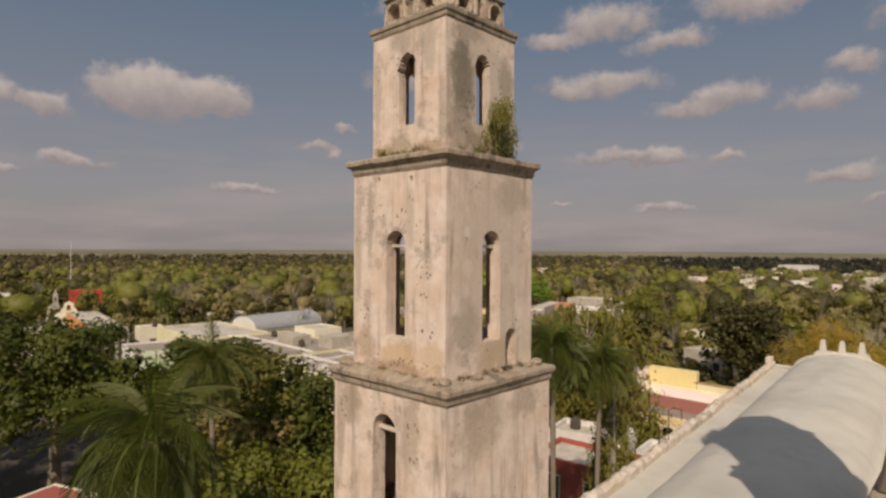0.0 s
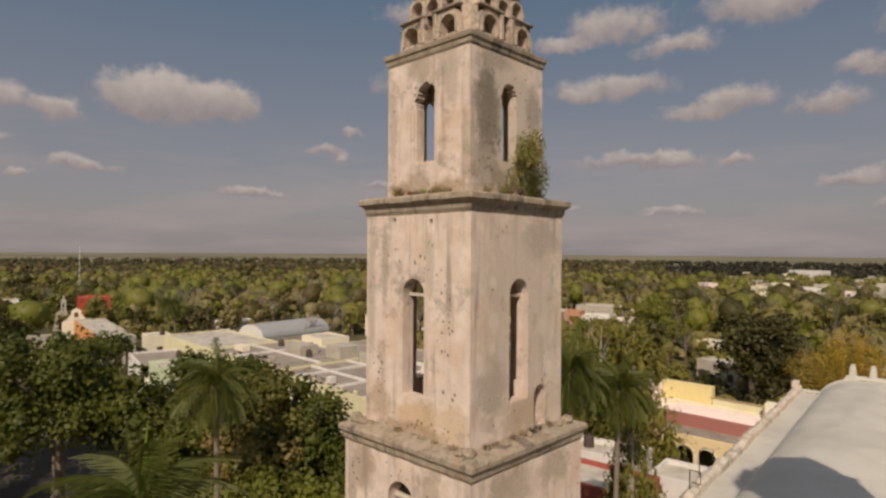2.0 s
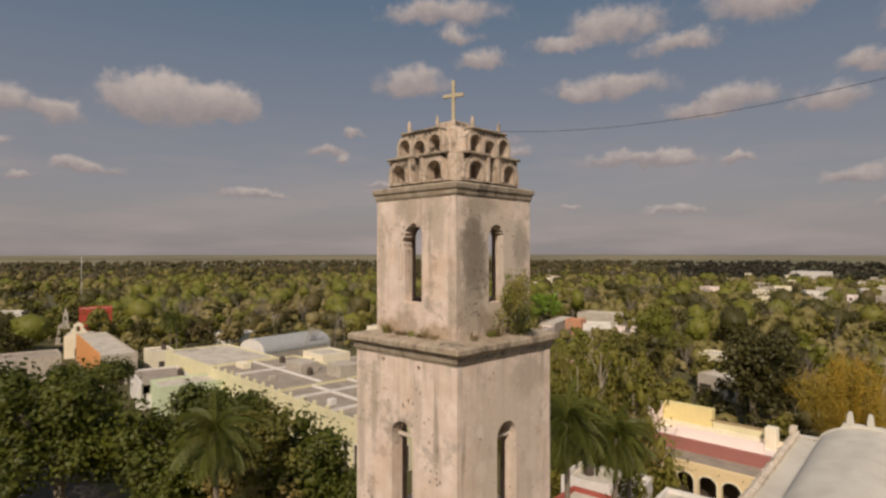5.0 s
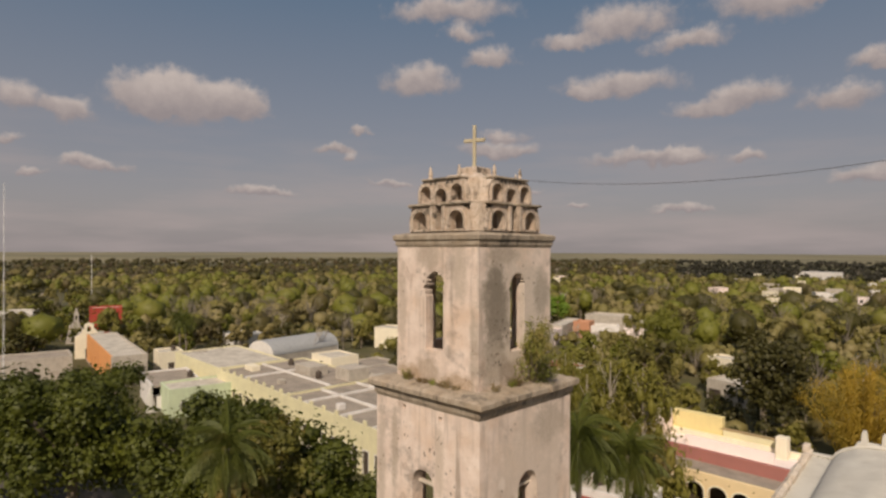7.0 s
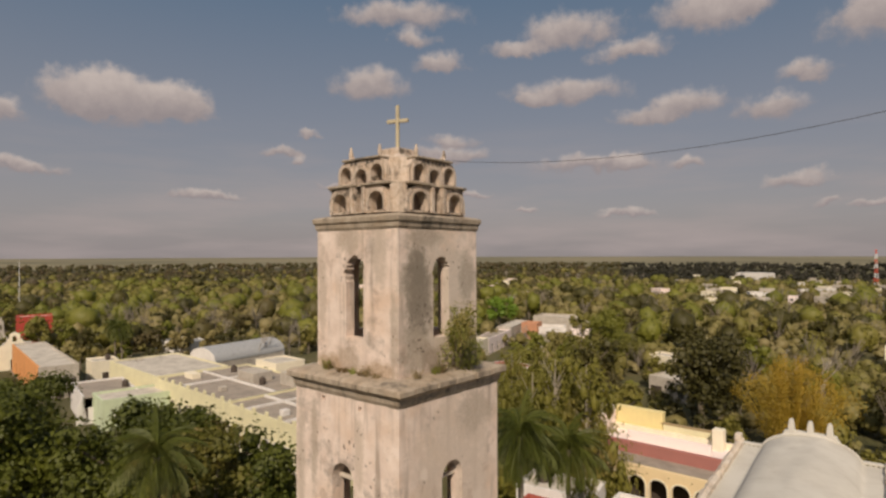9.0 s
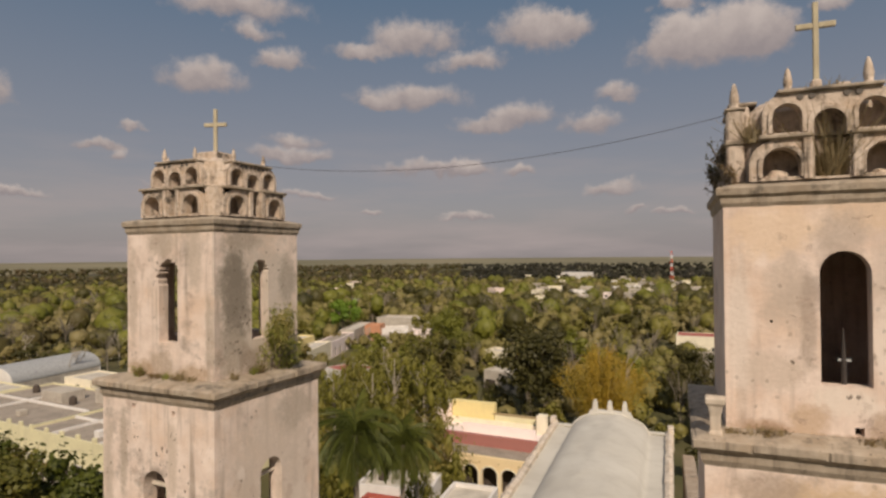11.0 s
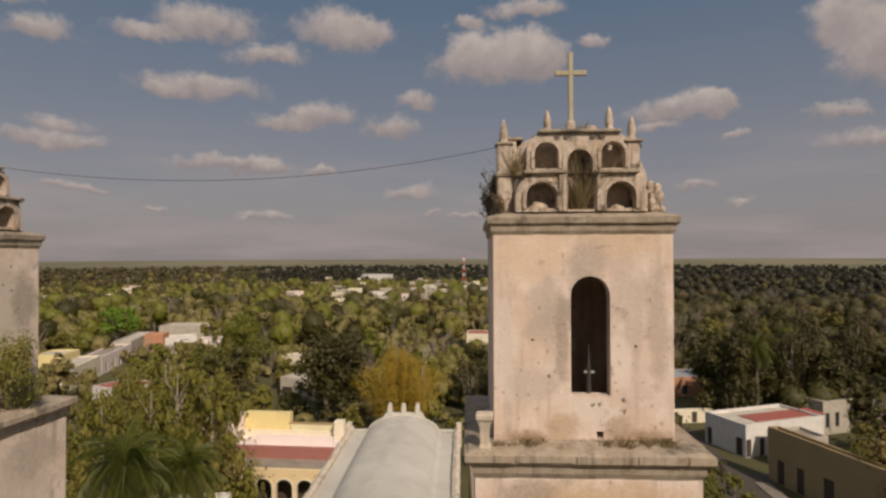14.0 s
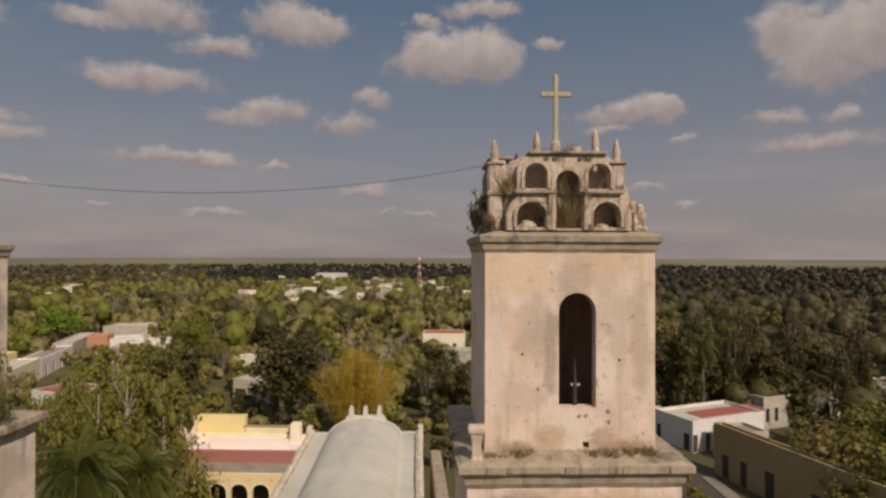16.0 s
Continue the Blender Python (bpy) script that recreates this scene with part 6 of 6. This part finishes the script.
# behind the cloister and along the lanes
for ob, x, y, turn, s in (
    (dark_a, -20.0, 79, 0, 1.0), (dark_a, -19.5, 88, 200, 0.95), (dark_a, 7, 82, 40, 0.72), (dark_a, 12, 90, 80, 0.78),
    (bright_a, -112, 165, 0, 1.0), (bright_a, 30, 122, 60, 0.7), (laurel_b, -50, 104, 0, 0.8), (olive_a, -60, 139, 120, 1.0), (olive_a, -48, 122, 20, 0.7), (bright_a, 14, 76, 120, 0.5),
    (laurel_b, 20, 80, 30, 0.7), (dark_a, 3, 95, 140, 0.75), (laurel_b, 46.5, 56, 0, 0.56), (laurel_b, 45.5, 49, 70, 0.56), (laurel_b, 49.5, 54, 170, 0.8), (laurel_b, 50, 47, 10, 0.82), (laurel_b, 55, 58, 60, 0.85), (laurel_b, 57, 50, 60, 0.95), (laurel_b, 49, 60, 300, 0.66), (laurel_b, 46, 44, 250, 0.5), (laurel_b, 54, 61, 200, 0.62), (laurel_b, 45.5, 39, 120, 0.5), (laurel_b, 62, 64, 0, 0.7), (laurel_b, 70, 70, 70, 0.8),
    (laurel_b, 26.5, 62, 0, 0.35), (laurel_b, 27, 54, 40, 0.4), (dark_a, 44, 92, 30, 0.9), (dark_a, 51, 96, 100, 0.95), (dark_a, 60, 92, 160, 0.8), (dark_a, 74, 100, 200, 0.8),
    (dark_a, -35, 66, 50, 0.6), (laurel_b, -50, 74, 90, 0.6),
):
    place(ob, x, y, turn, s)


def make_column_tree(h, r, mat, seed, label, n, size=0.24):
    """A tall tree of upright feathery sprays round a slim trunk."""
    t = thing("tree", (0, 0, 0), label, "tree")
    rnd = random.Random(seed)
    bm = bmesh.new()
    tube(bm, [(0, 0, -0.1), (0.1, 0, h * 0.5), (0, 0.1, h * 0.92)], [0.22, 0.14, 0.04], 7)
    lobes = []
    for i in range(64):
        z = h * rnd.uniform(0.12, 0.93)
        k = r * (1.05 - 0.72 * max(0.0, (z / h - 0.4) / 0.6) ** 1.3)
        a = rnd.uniform(0, 6.28)
        d = k * rnd.uniform(0.15, 0.8)
        end = (d * math.cos(a), d * math.sin(a), z)
        if i % 2:
            tube(bm, [(0, 0, z * 0.8), end], [0.05, 0.015], 4)
        lobes.append((*end, k * rnd.uniform(0.22, 0.4), 2.1))
    part("trunk", bm, M["palebark"], t)
    V, F = leaf_cloud(lobes, n, size, seed, core=0.34, scatter=0.6, slim=0.45)
    quads("crown", V, F, M[mat], t)
    return t


column_a = make_column_tree(15.6, 4.4, "feather", 6, "tall feathery olive green tree beside the palms", 6000)
for x, y, turn, s in ((-34, 58, 0, 1.0), (-29, 53, 80, 0.72), (-45, 68, 200, 0.8), (-40, 60, 120, 0.9), (-30.5, 46, 10, 0.62), (-37, 52, 160, 0.8), (-27.5, 58, 250, 0.72), (-42, 52, 30, 0.7)):
    place(column_a, x, y, turn, s)
for x, y, turn, s in ((-29.5, 57, 40, 1.12), (-25.8, 53.5, 170, 1.2), (-30.5, 54.5, 260, 1.2), (-34, 55, 310, 1.05), (-37, 51, 100, 1.1)):
    stand(column_a, x, y, turn, s)
column_slim = make_column_tree(14.5, 2.0, "feather", 26, "slender olive green tree beside the palm trunk", 3000, 0.16)
for x, y, turn, s in ((-15.2, 30.2, 0, 1.08), (-14.2, 30.8, 130, 0.95), (-16.4, 32.4, 240, 1.12)):
    stand(column_slim, x, y, turn, s)


column_b = make_column_tree(17.0, 4.0, "eastwood", 16, "tall brown-green feathery tree behind the street", 4200, 0.3)
for x, y, turn, s in ((45, 90, 0, 0.95), (50, 94, 80, 1.0), (55, 92, 200, 0.9), (60, 96, 120, 0.95), (66, 94, 10, 0.85), (72, 90, 250, 0.85), (52, 102, 30, 1.0), (63, 104, 90, 1.0), (80, 98, 140, 0.95), (75, 108, 200, 1.0)):
    place(column_b, x, y, turn, s)


def make_bamboo(h, r, seed):
    t = thing("bamboo_clump", (0, 0, 0), "golden yellow bamboo clump behind the church", "bamboo")
    rnd = random.Random(seed)
    bm = bmesh.new()
    lobes = []
    for i in range(130):
        a = rnd.uniform(0, 6.28)
        k = rnd.uniform(0.1, 1.0)
        top = h * (1.0 - 0.35 * k) * rnd.uniform(0.85, 1.05)
        out = r * k
        p = [(0.25 * out * math.cos(a), 0.25 * out * math.sin(a), -0.05), (0.55 * out * math.cos(a), 0.55 * out * math.sin(a), top * 0.6), (out * math.cos(a), out * math.sin(a), top)]
        tube(bm, p, [0.05, 0.04, 0.012], 5)
        for f in (0.55, 0.75, 0.95):
            q = Vector(p[0]).lerp(Vector(p[1]), min(1, f * 1.6)) if f < 0.6 else Vector(p[1]).lerp(Vector(p[2]), (f - 0.6) / 0.4)
            lobes.append((q.x, q.y, q.z, r * rnd.uniform(0.08, 0.16), 1.6))
    part("cane", bm, M["bamboo"], t)
    V, F = leaf_cloud(lobes, 26000, 0.085, seed)
    quads("foliage", V, F, M["bamboo"], t)
    return t


bamboo = make_bamboo(14.6, 7.4, 9)
place(bamboo, -8.0, 74.8)


def frond_mesh(length, droop, seed):
    rnd = np.random.RandomState(seed)
    V = []
    n = 26
    ax = []
    for i in range(n + 1):
        u = i / n
        ax.append(np.array([length * (u - 0.26 * droop * u * u), 0, length * (0.46 * u - 0.66 * droop * u ** 2.1)]))
    for i in range(n):
        a, b = ax[i], ax[i + 1]
        w = 0.03 * (1 - i / n) + 0.008
        V += [a + [0, -w, 0], a + [0, w, 0], b + [0, w, 0], b + [0, -w, 0]]
        if i < 3:
            continue
        ll = length * 0.2 * math.sin(math.pi * min(1, 0.18 + 0.8 * i / n)) + 0.1
        for s in (-1, 1):
            for k in (0.25, 0.75):
                p = a + (b - a) * k
                d = np.array([0.42 * ll, s * ll * rnd.uniform(0.4, 0.75), -ll * rnd.uniform(0.5, 1.05)])
                e = np.array([0.0062 * length, 0, 0.0])
                V += [p - e, p + e, p + d + e * 0.4, p + d - e * 0.4]
    V = np.array(V)
    me_ob = quads("frond", V, np.arange(len(V)).reshape(-1, 4), M["palm"])
    return me_ob


def make_palm(h, seed, label, length=3.6, count=20, spear=0.0, fall=150):
    t = thing("palm_tree", (0, 0, 0), label, "palm tree")
    rnd = random.Random(seed)
    bm = bmesh.new()
    lean = (rnd.uniform(-.5, .5), rnd.uniform(-.5, .5))
    pts = [(lean[0] * u * u, lean[1] * u * u, h * u) for u in [i / 14 for i in range(15)]]
    tube(bm, [(0, 0, -0.1)] + pts[1:], [0.24] + [0.17 + 0.015 * (i % 2) for i in range(13)] + [0.2], 8)
    part("trunk", bm, M["palmbark"], t, "brown ringed palm trunk")
    base = [frond_mesh(length, d, seed + i) for i, d in enumerate((0.75, 1.3, 1.7))]
    for i in range(count):
        src = base[i % 3 if i < 3 else (1 if i < count * 0.3 else 2 if i < count * 0.55 else 0)]
        f = src if i < 3 else src.copy()
        if i >= 3:
            scene.collection.objects.link(f)
        # from the upright young fronds to the old ones that hang
        tilt = -74 + fall * (i / count) ** 0.95 + rnd.uniform(-12, 12)
        f.parent = t
        f.matrix_basis = Matrix.Translation(pts[-1]) @ pose(0, 0, 0, 0, 0, 137.5 * i + rnd.uniform(-16, 16)) @ pose(0, 0, 0, rnd.uniform(-14, 14), tilt, 0)
    if spear:
        bm = tube(bmesh.new(), [pts[-1], (pts[-1][0] + 0.1, pts[-1][1], h + spear * 0.5), (pts[-1][0] + 0.12, pts[-1][1] + 0.05, h + spear)], [0.07, 0.045, 0.012], 6)
        part("spear", bm, M["leafbright"], t, "pale green unopened frond")
    return t


palm_a = make_palm(12.0, 31, "tall coconut palm with drooping fronds", 4.2, 33)
palm_b = make_palm(11.0, 47, "coconut palm with a full crown of fronds", 4.3, 33)
palm_c = make_palm(18.7, 53, "tall coconut palm with a dense drooping crown", 3.7, 48)
palm_e = make_palm(16.9, 71, "coconut palm standing among the laurel trees", 4.0, 40)
palm_d = make_palm(20.9, 59, "tall slender palm rising close to the church", 2.5, 44, 1.9, 165)
for ob, x, y, turn, s in ((palm_c, -14.5, 26.2, 0, 0.91), (palm_c, -15.6, 22.6, 75, 0.99), (palm_e, -35.0, 9.3, 140, 1.0), (palm_d, -8.4, -5.35, 0, 1.0)):
    stand(ob, x, y, turn, s)
for ob, x, y, turn, s in ((palm_b, -27.5, 47, 200, 0.8), (palm_a, -132, 46, 60, 0.9), (palm_b, -146, 50, 10, 0.9), (palm_a, 48.6, 90, 10, 1.0)):
    place(ob, x, y, turn, s)


def make_bare(h, seed):
    t = thing("bare_tree", (0, 0, 0), "leafless pale grey tree", "tree")
    rnd = random.Random(seed)
    bm = bmesh.new()

    def grow(p, d, length, r, level):
        q = p + d * length
        tube(bm, [p, p.lerp(q, 0.5) + Vector((rnd.uniform(-.1, .1), rnd.uniform(-.1, .1), 0)) * length * .3, q], [r, r * 0.8, r * 0.6], 5 if level < 2 else 4)
        if level >= 4:
            return
        for _ in range(3):
            e = (d + Vector((rnd.uniform(-.7, .7), rnd.uniform(-.7, .7), rnd.uniform(0.0, 0.5)))).normalized()
            grow(q, e, length * rnd.uniform(0.55, 0.75), r * 0.55, level + 1)

    grow(Vector((0, 0, -0.1)), Vector((0, 0, 1)), h * 0.34, 0.22, 0)
    part("trunk", bm, M["palebark"], t)
    return t


bare = make_bare(12, 3)
rnd = random.Random(40)
for x, y, s in ((-110, 66, 1.0), (-96, 88, 0.95), (-128, 90, 0.9), (-118, 42, 0.75), (-64, 132, 0.9), (-30, 122, 0.95), (-14, 112, 1.0), (-8, 104, 1.05), (-22, 130, 0.9), (8, 106, 0.95), (-52, 112, 0.8), (-78, 128, 0.8), (60, 80, 0.7), (48, 96, 0.9), (-46, 84, 0.7), (-150, 80, 0.9), (-26, 62, 0.6)):
    place(bare, x, y, rnd.uniform(0, 360), s)

# trees between 90 and 250 m, each a tree of its own
wood_trees = [make_tree(9.5, 3.8, ("wood", "greenwood", "wood")[i], 60 + i, "olive green tree of the wooded town", 640, 0.52, lobes_per=3, crown_low=0.15, skirt=6, core=0.0, scatter=0.45) for i in range(3)]
wood_dark = make_tree(10, 4.8, "leafdark", 66, "dark green tree of the wooded town", 640, 0.52, lobes_per=3, crown_low=0.15, skirt=6, core=0.0, scatter=0.45)
CLEAR = [(-160, -30, 10, 66), (-120, -100, 50, 90), (-30, 0, 30, 72), (28, 40, -80, 78), (36, 62, 30, 84), (31, 48, 84, 116), (-110, -70, 104, 128), (-112, -76, 140, 184), (-70, -50, 70, 94), (-44, -28, 84, 104), (-2, 12, 150, 166), (-205, -150, 30, 45), (-255, -205, 40, 53), (-300, -255, 49, 60), (-420, -300, 56, 80)]


def clear(x, y, m=0.0):
    return not any(x0 - m < x < x1 + m and y0 - m < y < y1 + m for x0, x1, y0, y1 in CLEAR)


# trees that stand between the houses
rnd = random.Random(91)
for x, y, s in ((-180, 36, 0.6), (-184, 52, 0.8), (-212, 36, 0.7), (-218, 46, 0.75), (-234, 44, 0.8), (-240, 52, 0.9), (-252, 44, 0.85), (-255, 56, 1.0), (-268, 50, 0.85), (-275, 58, 1.0), (-290, 50, 0.9), (-292, 66, 1.0), (-312, 58, 1.0), (-318, 70, 1.0), (-222, 56, 0.9), (-200, 42.5, 0.55), (-244, 38, 0.8), (-274, 42, 0.9), (-196, 36, 0.9), (-166, 50, 0.8), (-156, 56, 0.95), (-146, 58, 0.9), (-138, 62, 0.95), (-130, 66, 1.0), (-122, 68, 0.95), (-116, 64, 0.75), (-135, 48, 0.6), (-128, 52, 0.65), (-142, 46, 0.6), (-186, 22, 0.9), (-196, 26, 1.0), (-178, 26, 0.8), (-206, 34, 0.9), (-150, 44, 0.6), (-60, 82, 0.4), (-66, 83, 0.35), (-63, 80, 0.45), (-57, 79, 0.5), (-46, 93, 0.5), (-43, 98, 0.55), (-35, 91, 0.5), (-27, 82, 0.5), (-38, 84, 0.55), (-48, 86, 0.55), (-54, 90, 0.5), (-30, 90, 0.45), (-41, 80, 0.6), (32.5, 60, 0.28), (32.3, 56, 0.25), (31.6, 63, 0.3), (31.8, 53, 0.25), (-150, 64, 1.0), (-170, 60, 1.0), (-160, 20, 0.9), (-170, 14, 1.0), (-152, 6, 0.9),
                (-27, 71, 0.55), (-20, 69, 0.5), (-13, 68, 0.45), (-6, 68, 0.5), (0, 71, 0.55), (5, 66, 0.5), (-33, 71, 0.65), (-31, 78, 0.7), (-39, 77, 0.75), (-43, 88, 0.7), (-33, 86, 0.6), (-40, 92, 0.6), (-36, 106, 0.7), (-46, 108, 0.7), (-47, 96, 0.65), (-54, 96, 0.6), (-56, 84, 0.5), (-51, 78, 0.7), (-15, 74, 0.6), (10, 72, 0.6), (16, 70, 0.5),
                (-196, 46.5, 0.5), (-194.5, 43.5, 0.42), (-197.5, 50.5, 0.55), (-195, 53.5, 0.6), (-62, 100, 0.7), (-68, 106, 0.7), (-70, 118, 0.8), (-66, 126, 0.8), (-74, 124, 0.55), (-58, 112, 0.75), (-52, 108, 0.7), (58, 76, 0.6), (64, 74, 0.7), (22, 66, 0.5), (21, 58, 0.45), (20, 50, 0.4)):
    place(rnd.choice(wood_trees + [wood_dark]), x, y, rnd.uniform(0, 360), s)
rnd = random.Random(77)
count = 0
while count < 125:
    a = radians(rnd.uniform(-100, 62))
    d = math.sqrt(rnd.uniform(78 ** 2, 250 ** 2))
    x, y = d * math.sin(a), d * math.cos(a)
    if not clear(x, y) or (x < -30 and y < 12):
        continue
    # the lanes that show the houses stay lower
    place(rnd.choice(wood_trees + [wood_dark] if x < 20 else wood_trees + [wood_dark, wood_dark, wood_dark]), x, y, rnd.uniform(0, 360), rnd.uniform(0.6, 1.08))
    count += 1


# the far woods: clumps of leaf cards, one sheet of trees to the horizon
SCRUB_LABEL = "low olive scrub under the trees"


def far_woods(seed, r0, r1, per_area, cards, size, height, name, mat="wood", az=(-105, 68)):
    rs = np.random.RandomState(seed)
    area = (r1 * r1 - r0 * r0) * radians(az[1] - az[0]) / 2
    n = int(area / per_area)
    a = np.radians(rs.uniform(az[0], az[1], n))
    d = np.sqrt(rs.uniform(r0 * r0, r1 * r1, n))
    X, Y = d * np.sin(a), d * np.cos(a)
    keep = np.array([clear(x, y, 2) for x, y in zip(X, Y)])
    X, Y, n = X[keep], Y[keep], int(keep.sum())
    X, Y = spot(X, Y)
    H = height * rs.uniform(0.5, 1.25, n)
    k = n * cards
    t = np.repeat(np.arange(n), cards)
    dv = rs.normal(size=(k, 3))
    dv /= np.linalg.norm(dv, axis=1)[:, None]
    wide = (H * rs.uniform(0.34, 0.66, n))[t]
    octant = (dv[:, 0] > 0) * 1 + (dv[:, 1] > 0) * 2 + (dv[:, 2] > 0.15) * 4
    q = rs.uniform(0.68, 1.22, (n, 8))[t, octant] * rs.uniform(0.84, 1.08, k)
    c = np.stack([X[t] + dv[:, 0] * wide * q, Y[t] + dv[:, 1] * wide * q, H[t] * (0.58 + 0.4 * dv[:, 2] * q)], 1)
    nor = dv + rs.normal(scale=0.14, size=(k, 3)) + np.array([0, 0, 0.3])
    nor /= np.linalg.norm(nor, axis=1)[:, None]
    u = np.cross(nor, rs.normal(size=(k, 3)))
    u /= np.linalg.norm(u, axis=1)[:, None] + 1e-9
    v = np.cross(nor, u)
    s = (size * rs.uniform(0.6, 1.3, k))[:, None]
    V = np.stack([c - u * s, c - v * s * 0.8, c + u * s, c + v * s * 0.8], 1).reshape(-1, 3)
    F = np.arange(4 * k).reshape(-1, 4)
    one = np.arange(0, k, cards)
    W, G = cores(np.stack([X, Y, H * 0.58], 1), wide[one] * 0.74, H * 0.33 / (wide[one] * 0.74), seed, 4, 6)
    ob = quads(name, np.concatenate([V, W]), np.concatenate([F, G + len(V)]), M[mat])
    return tagged(ob, SCRUB_LABEL if name == "scrub" else "far olive green and brown woods reaching to the horizon", "scrub" if name == "scrub" else "woods", kind="stuff")


def bare_woods(seed, r0, r1, per_area, height, az, twigs=26):
    """Leafless grey trees among the woods: thin upright strips that fan out."""
    rs = np.random.RandomState(seed)
    n = int((r1 * r1 - r0 * r0) * radians(az[1] - az[0]) / 2 / per_area)
    a = np.radians(rs.uniform(az[0], az[1], n))
    dd = np.sqrt(rs.uniform(r0 * r0, r1 * r1, n))
    X, Y = dd * np.sin(a), dd * np.cos(a)
    keep = np.array([clear(x, y, 1) for x, y in zip(X, Y)])
    X, Y, n = X[keep], Y[keep], int(keep.sum())
    X, Y = spot(X, Y)
    H = height * rs.uniform(0.7, 1.15, n)
    t = np.repeat(np.arange(n), twigs)
    k = n * twigs
    f = rs.uniform(0.15, 0.7, k)
    lean = rs.normal(scale=0.22, size=(k, 2)) * H[t][:, None]
    p = np.stack([X[t] + lean[:, 0] * f * 0.5, Y[t] + lean[:, 1] * f * 0.5, H[t] * f], 1)
    q = np.stack([X[t] + lean[:, 0], Y[t] + lean[:, 1], H[t] * np.minimum(1.0, f + rs.uniform(0.25, 0.5, k))], 1)
    first = np.arange(0, k, twigs)
    p[first] = np.stack([X, Y, np.zeros(n)], 1)
    q[first] = np.stack([X, Y, H * 0.75], 1)
    w = np.full(k, 0.00045) * np.hypot(p[:, 0], p[:, 1])
    w[first] *= 2.2
    ang = np.arctan2(p[:, 0], p[:, 1])
    s = np.stack([np.cos(ang) * w, -np.sin(ang) * w, np.zeros(k)], 1)
    V = np.stack([p - s, p + s, q + s * 0.5, q - s * 0.5], 1).reshape(-1, 3)
    ob = quads("bare_woods", V, np.arange(4 * k).reshape(-1, 4), M["twigs"])
    return tagged(ob, "pale leafless trees scattered through the woods", "woods", kind="stuff")


far_woods(5, 84, 150, 34, 110, 0.33, 5.4, "woods", az=(-72, 14))
far_woods(7, 84, 150, 70, 110, 0.33, 7.6, "woods", "leafdark", az=(14, 60))
far_woods(37, 84, 150, 70, 110, 0.33, 7.6, "woods", "eastwood", az=(14, 60))
far_woods(31, 80, 190, 15, 10, 0.6, 4.0, "scrub", "brush", az=(-80, 12))
far_woods(32, 190, 330, 24, 8, 0.9, 6.6, "scrub", "brush", az=(-105, 12))
far_woods(33, 80, 330, 34, 8, 0.8, 5.0, "scrub", "eastwood", az=(12, 66))
far_woods(1, 150, 330, 210, 95, 0.46, 8.6, "woods", az=(-105, 12))
far_woods(8, 150, 330, 420, 105, 0.48, 11.4, "woods", "greenwood", az=(-105, 12))
far_woods(9, 150, 330, 620, 105, 0.48, 11.6, "woods", "leafdark", az=(-105, 12))
far_woods(10, 150, 330, 170, 90, 0.5, 9.6, "woods", "leafdark", az=(12, 66))
far_woods(40, 150, 330, 170, 90, 0.5, 9.2, "woods", "eastwood", az=(12, 66))
far_woods(2, 330, 520, 190, 40, 0.8, 8.0, "woods", az=(-105, 8))
far_woods(11, 330, 520, 450, 40, 0.8, 9.5, "woods", "greenwood", az=(-105, 8))
far_woods(12, 330, 520, 500, 40, 0.8, 9.5, "woods", "leafdark", az=(-105, 8))
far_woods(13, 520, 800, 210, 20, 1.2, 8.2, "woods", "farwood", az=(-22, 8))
far_woods(43, 520, 800, 210, 20, 1.2, 8.2, "woods", "eastwood", az=(-105, -22))
far_woods(14, 520, 800, 900, 26, 1.1, 8.6, "woods", az=(-105, -22))
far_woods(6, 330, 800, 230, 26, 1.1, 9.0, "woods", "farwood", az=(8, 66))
far_woods(46, 330, 620, 420, 26, 1.1, 9.0, "woods", "eastwood", az=(8, 66))
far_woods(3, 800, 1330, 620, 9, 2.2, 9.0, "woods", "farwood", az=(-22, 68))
far_woods(44, 800, 1330, 620, 9, 2.2, 9.0, "woods", "eastwood", az=(-105, -22))
far_woods(34, 330, 520, 60, 7, 1.2, 6.6, "scrub", "brush", az=(-105, 8))
bare_woods(21, 84, 330, 620, 10.5, (-100, 14))
bare_woods(23, 84, 330, 620, 10.5, (14, 64))
bare_woods(22, 330, 620, 2600, 10.0, (-100, 30), 16)
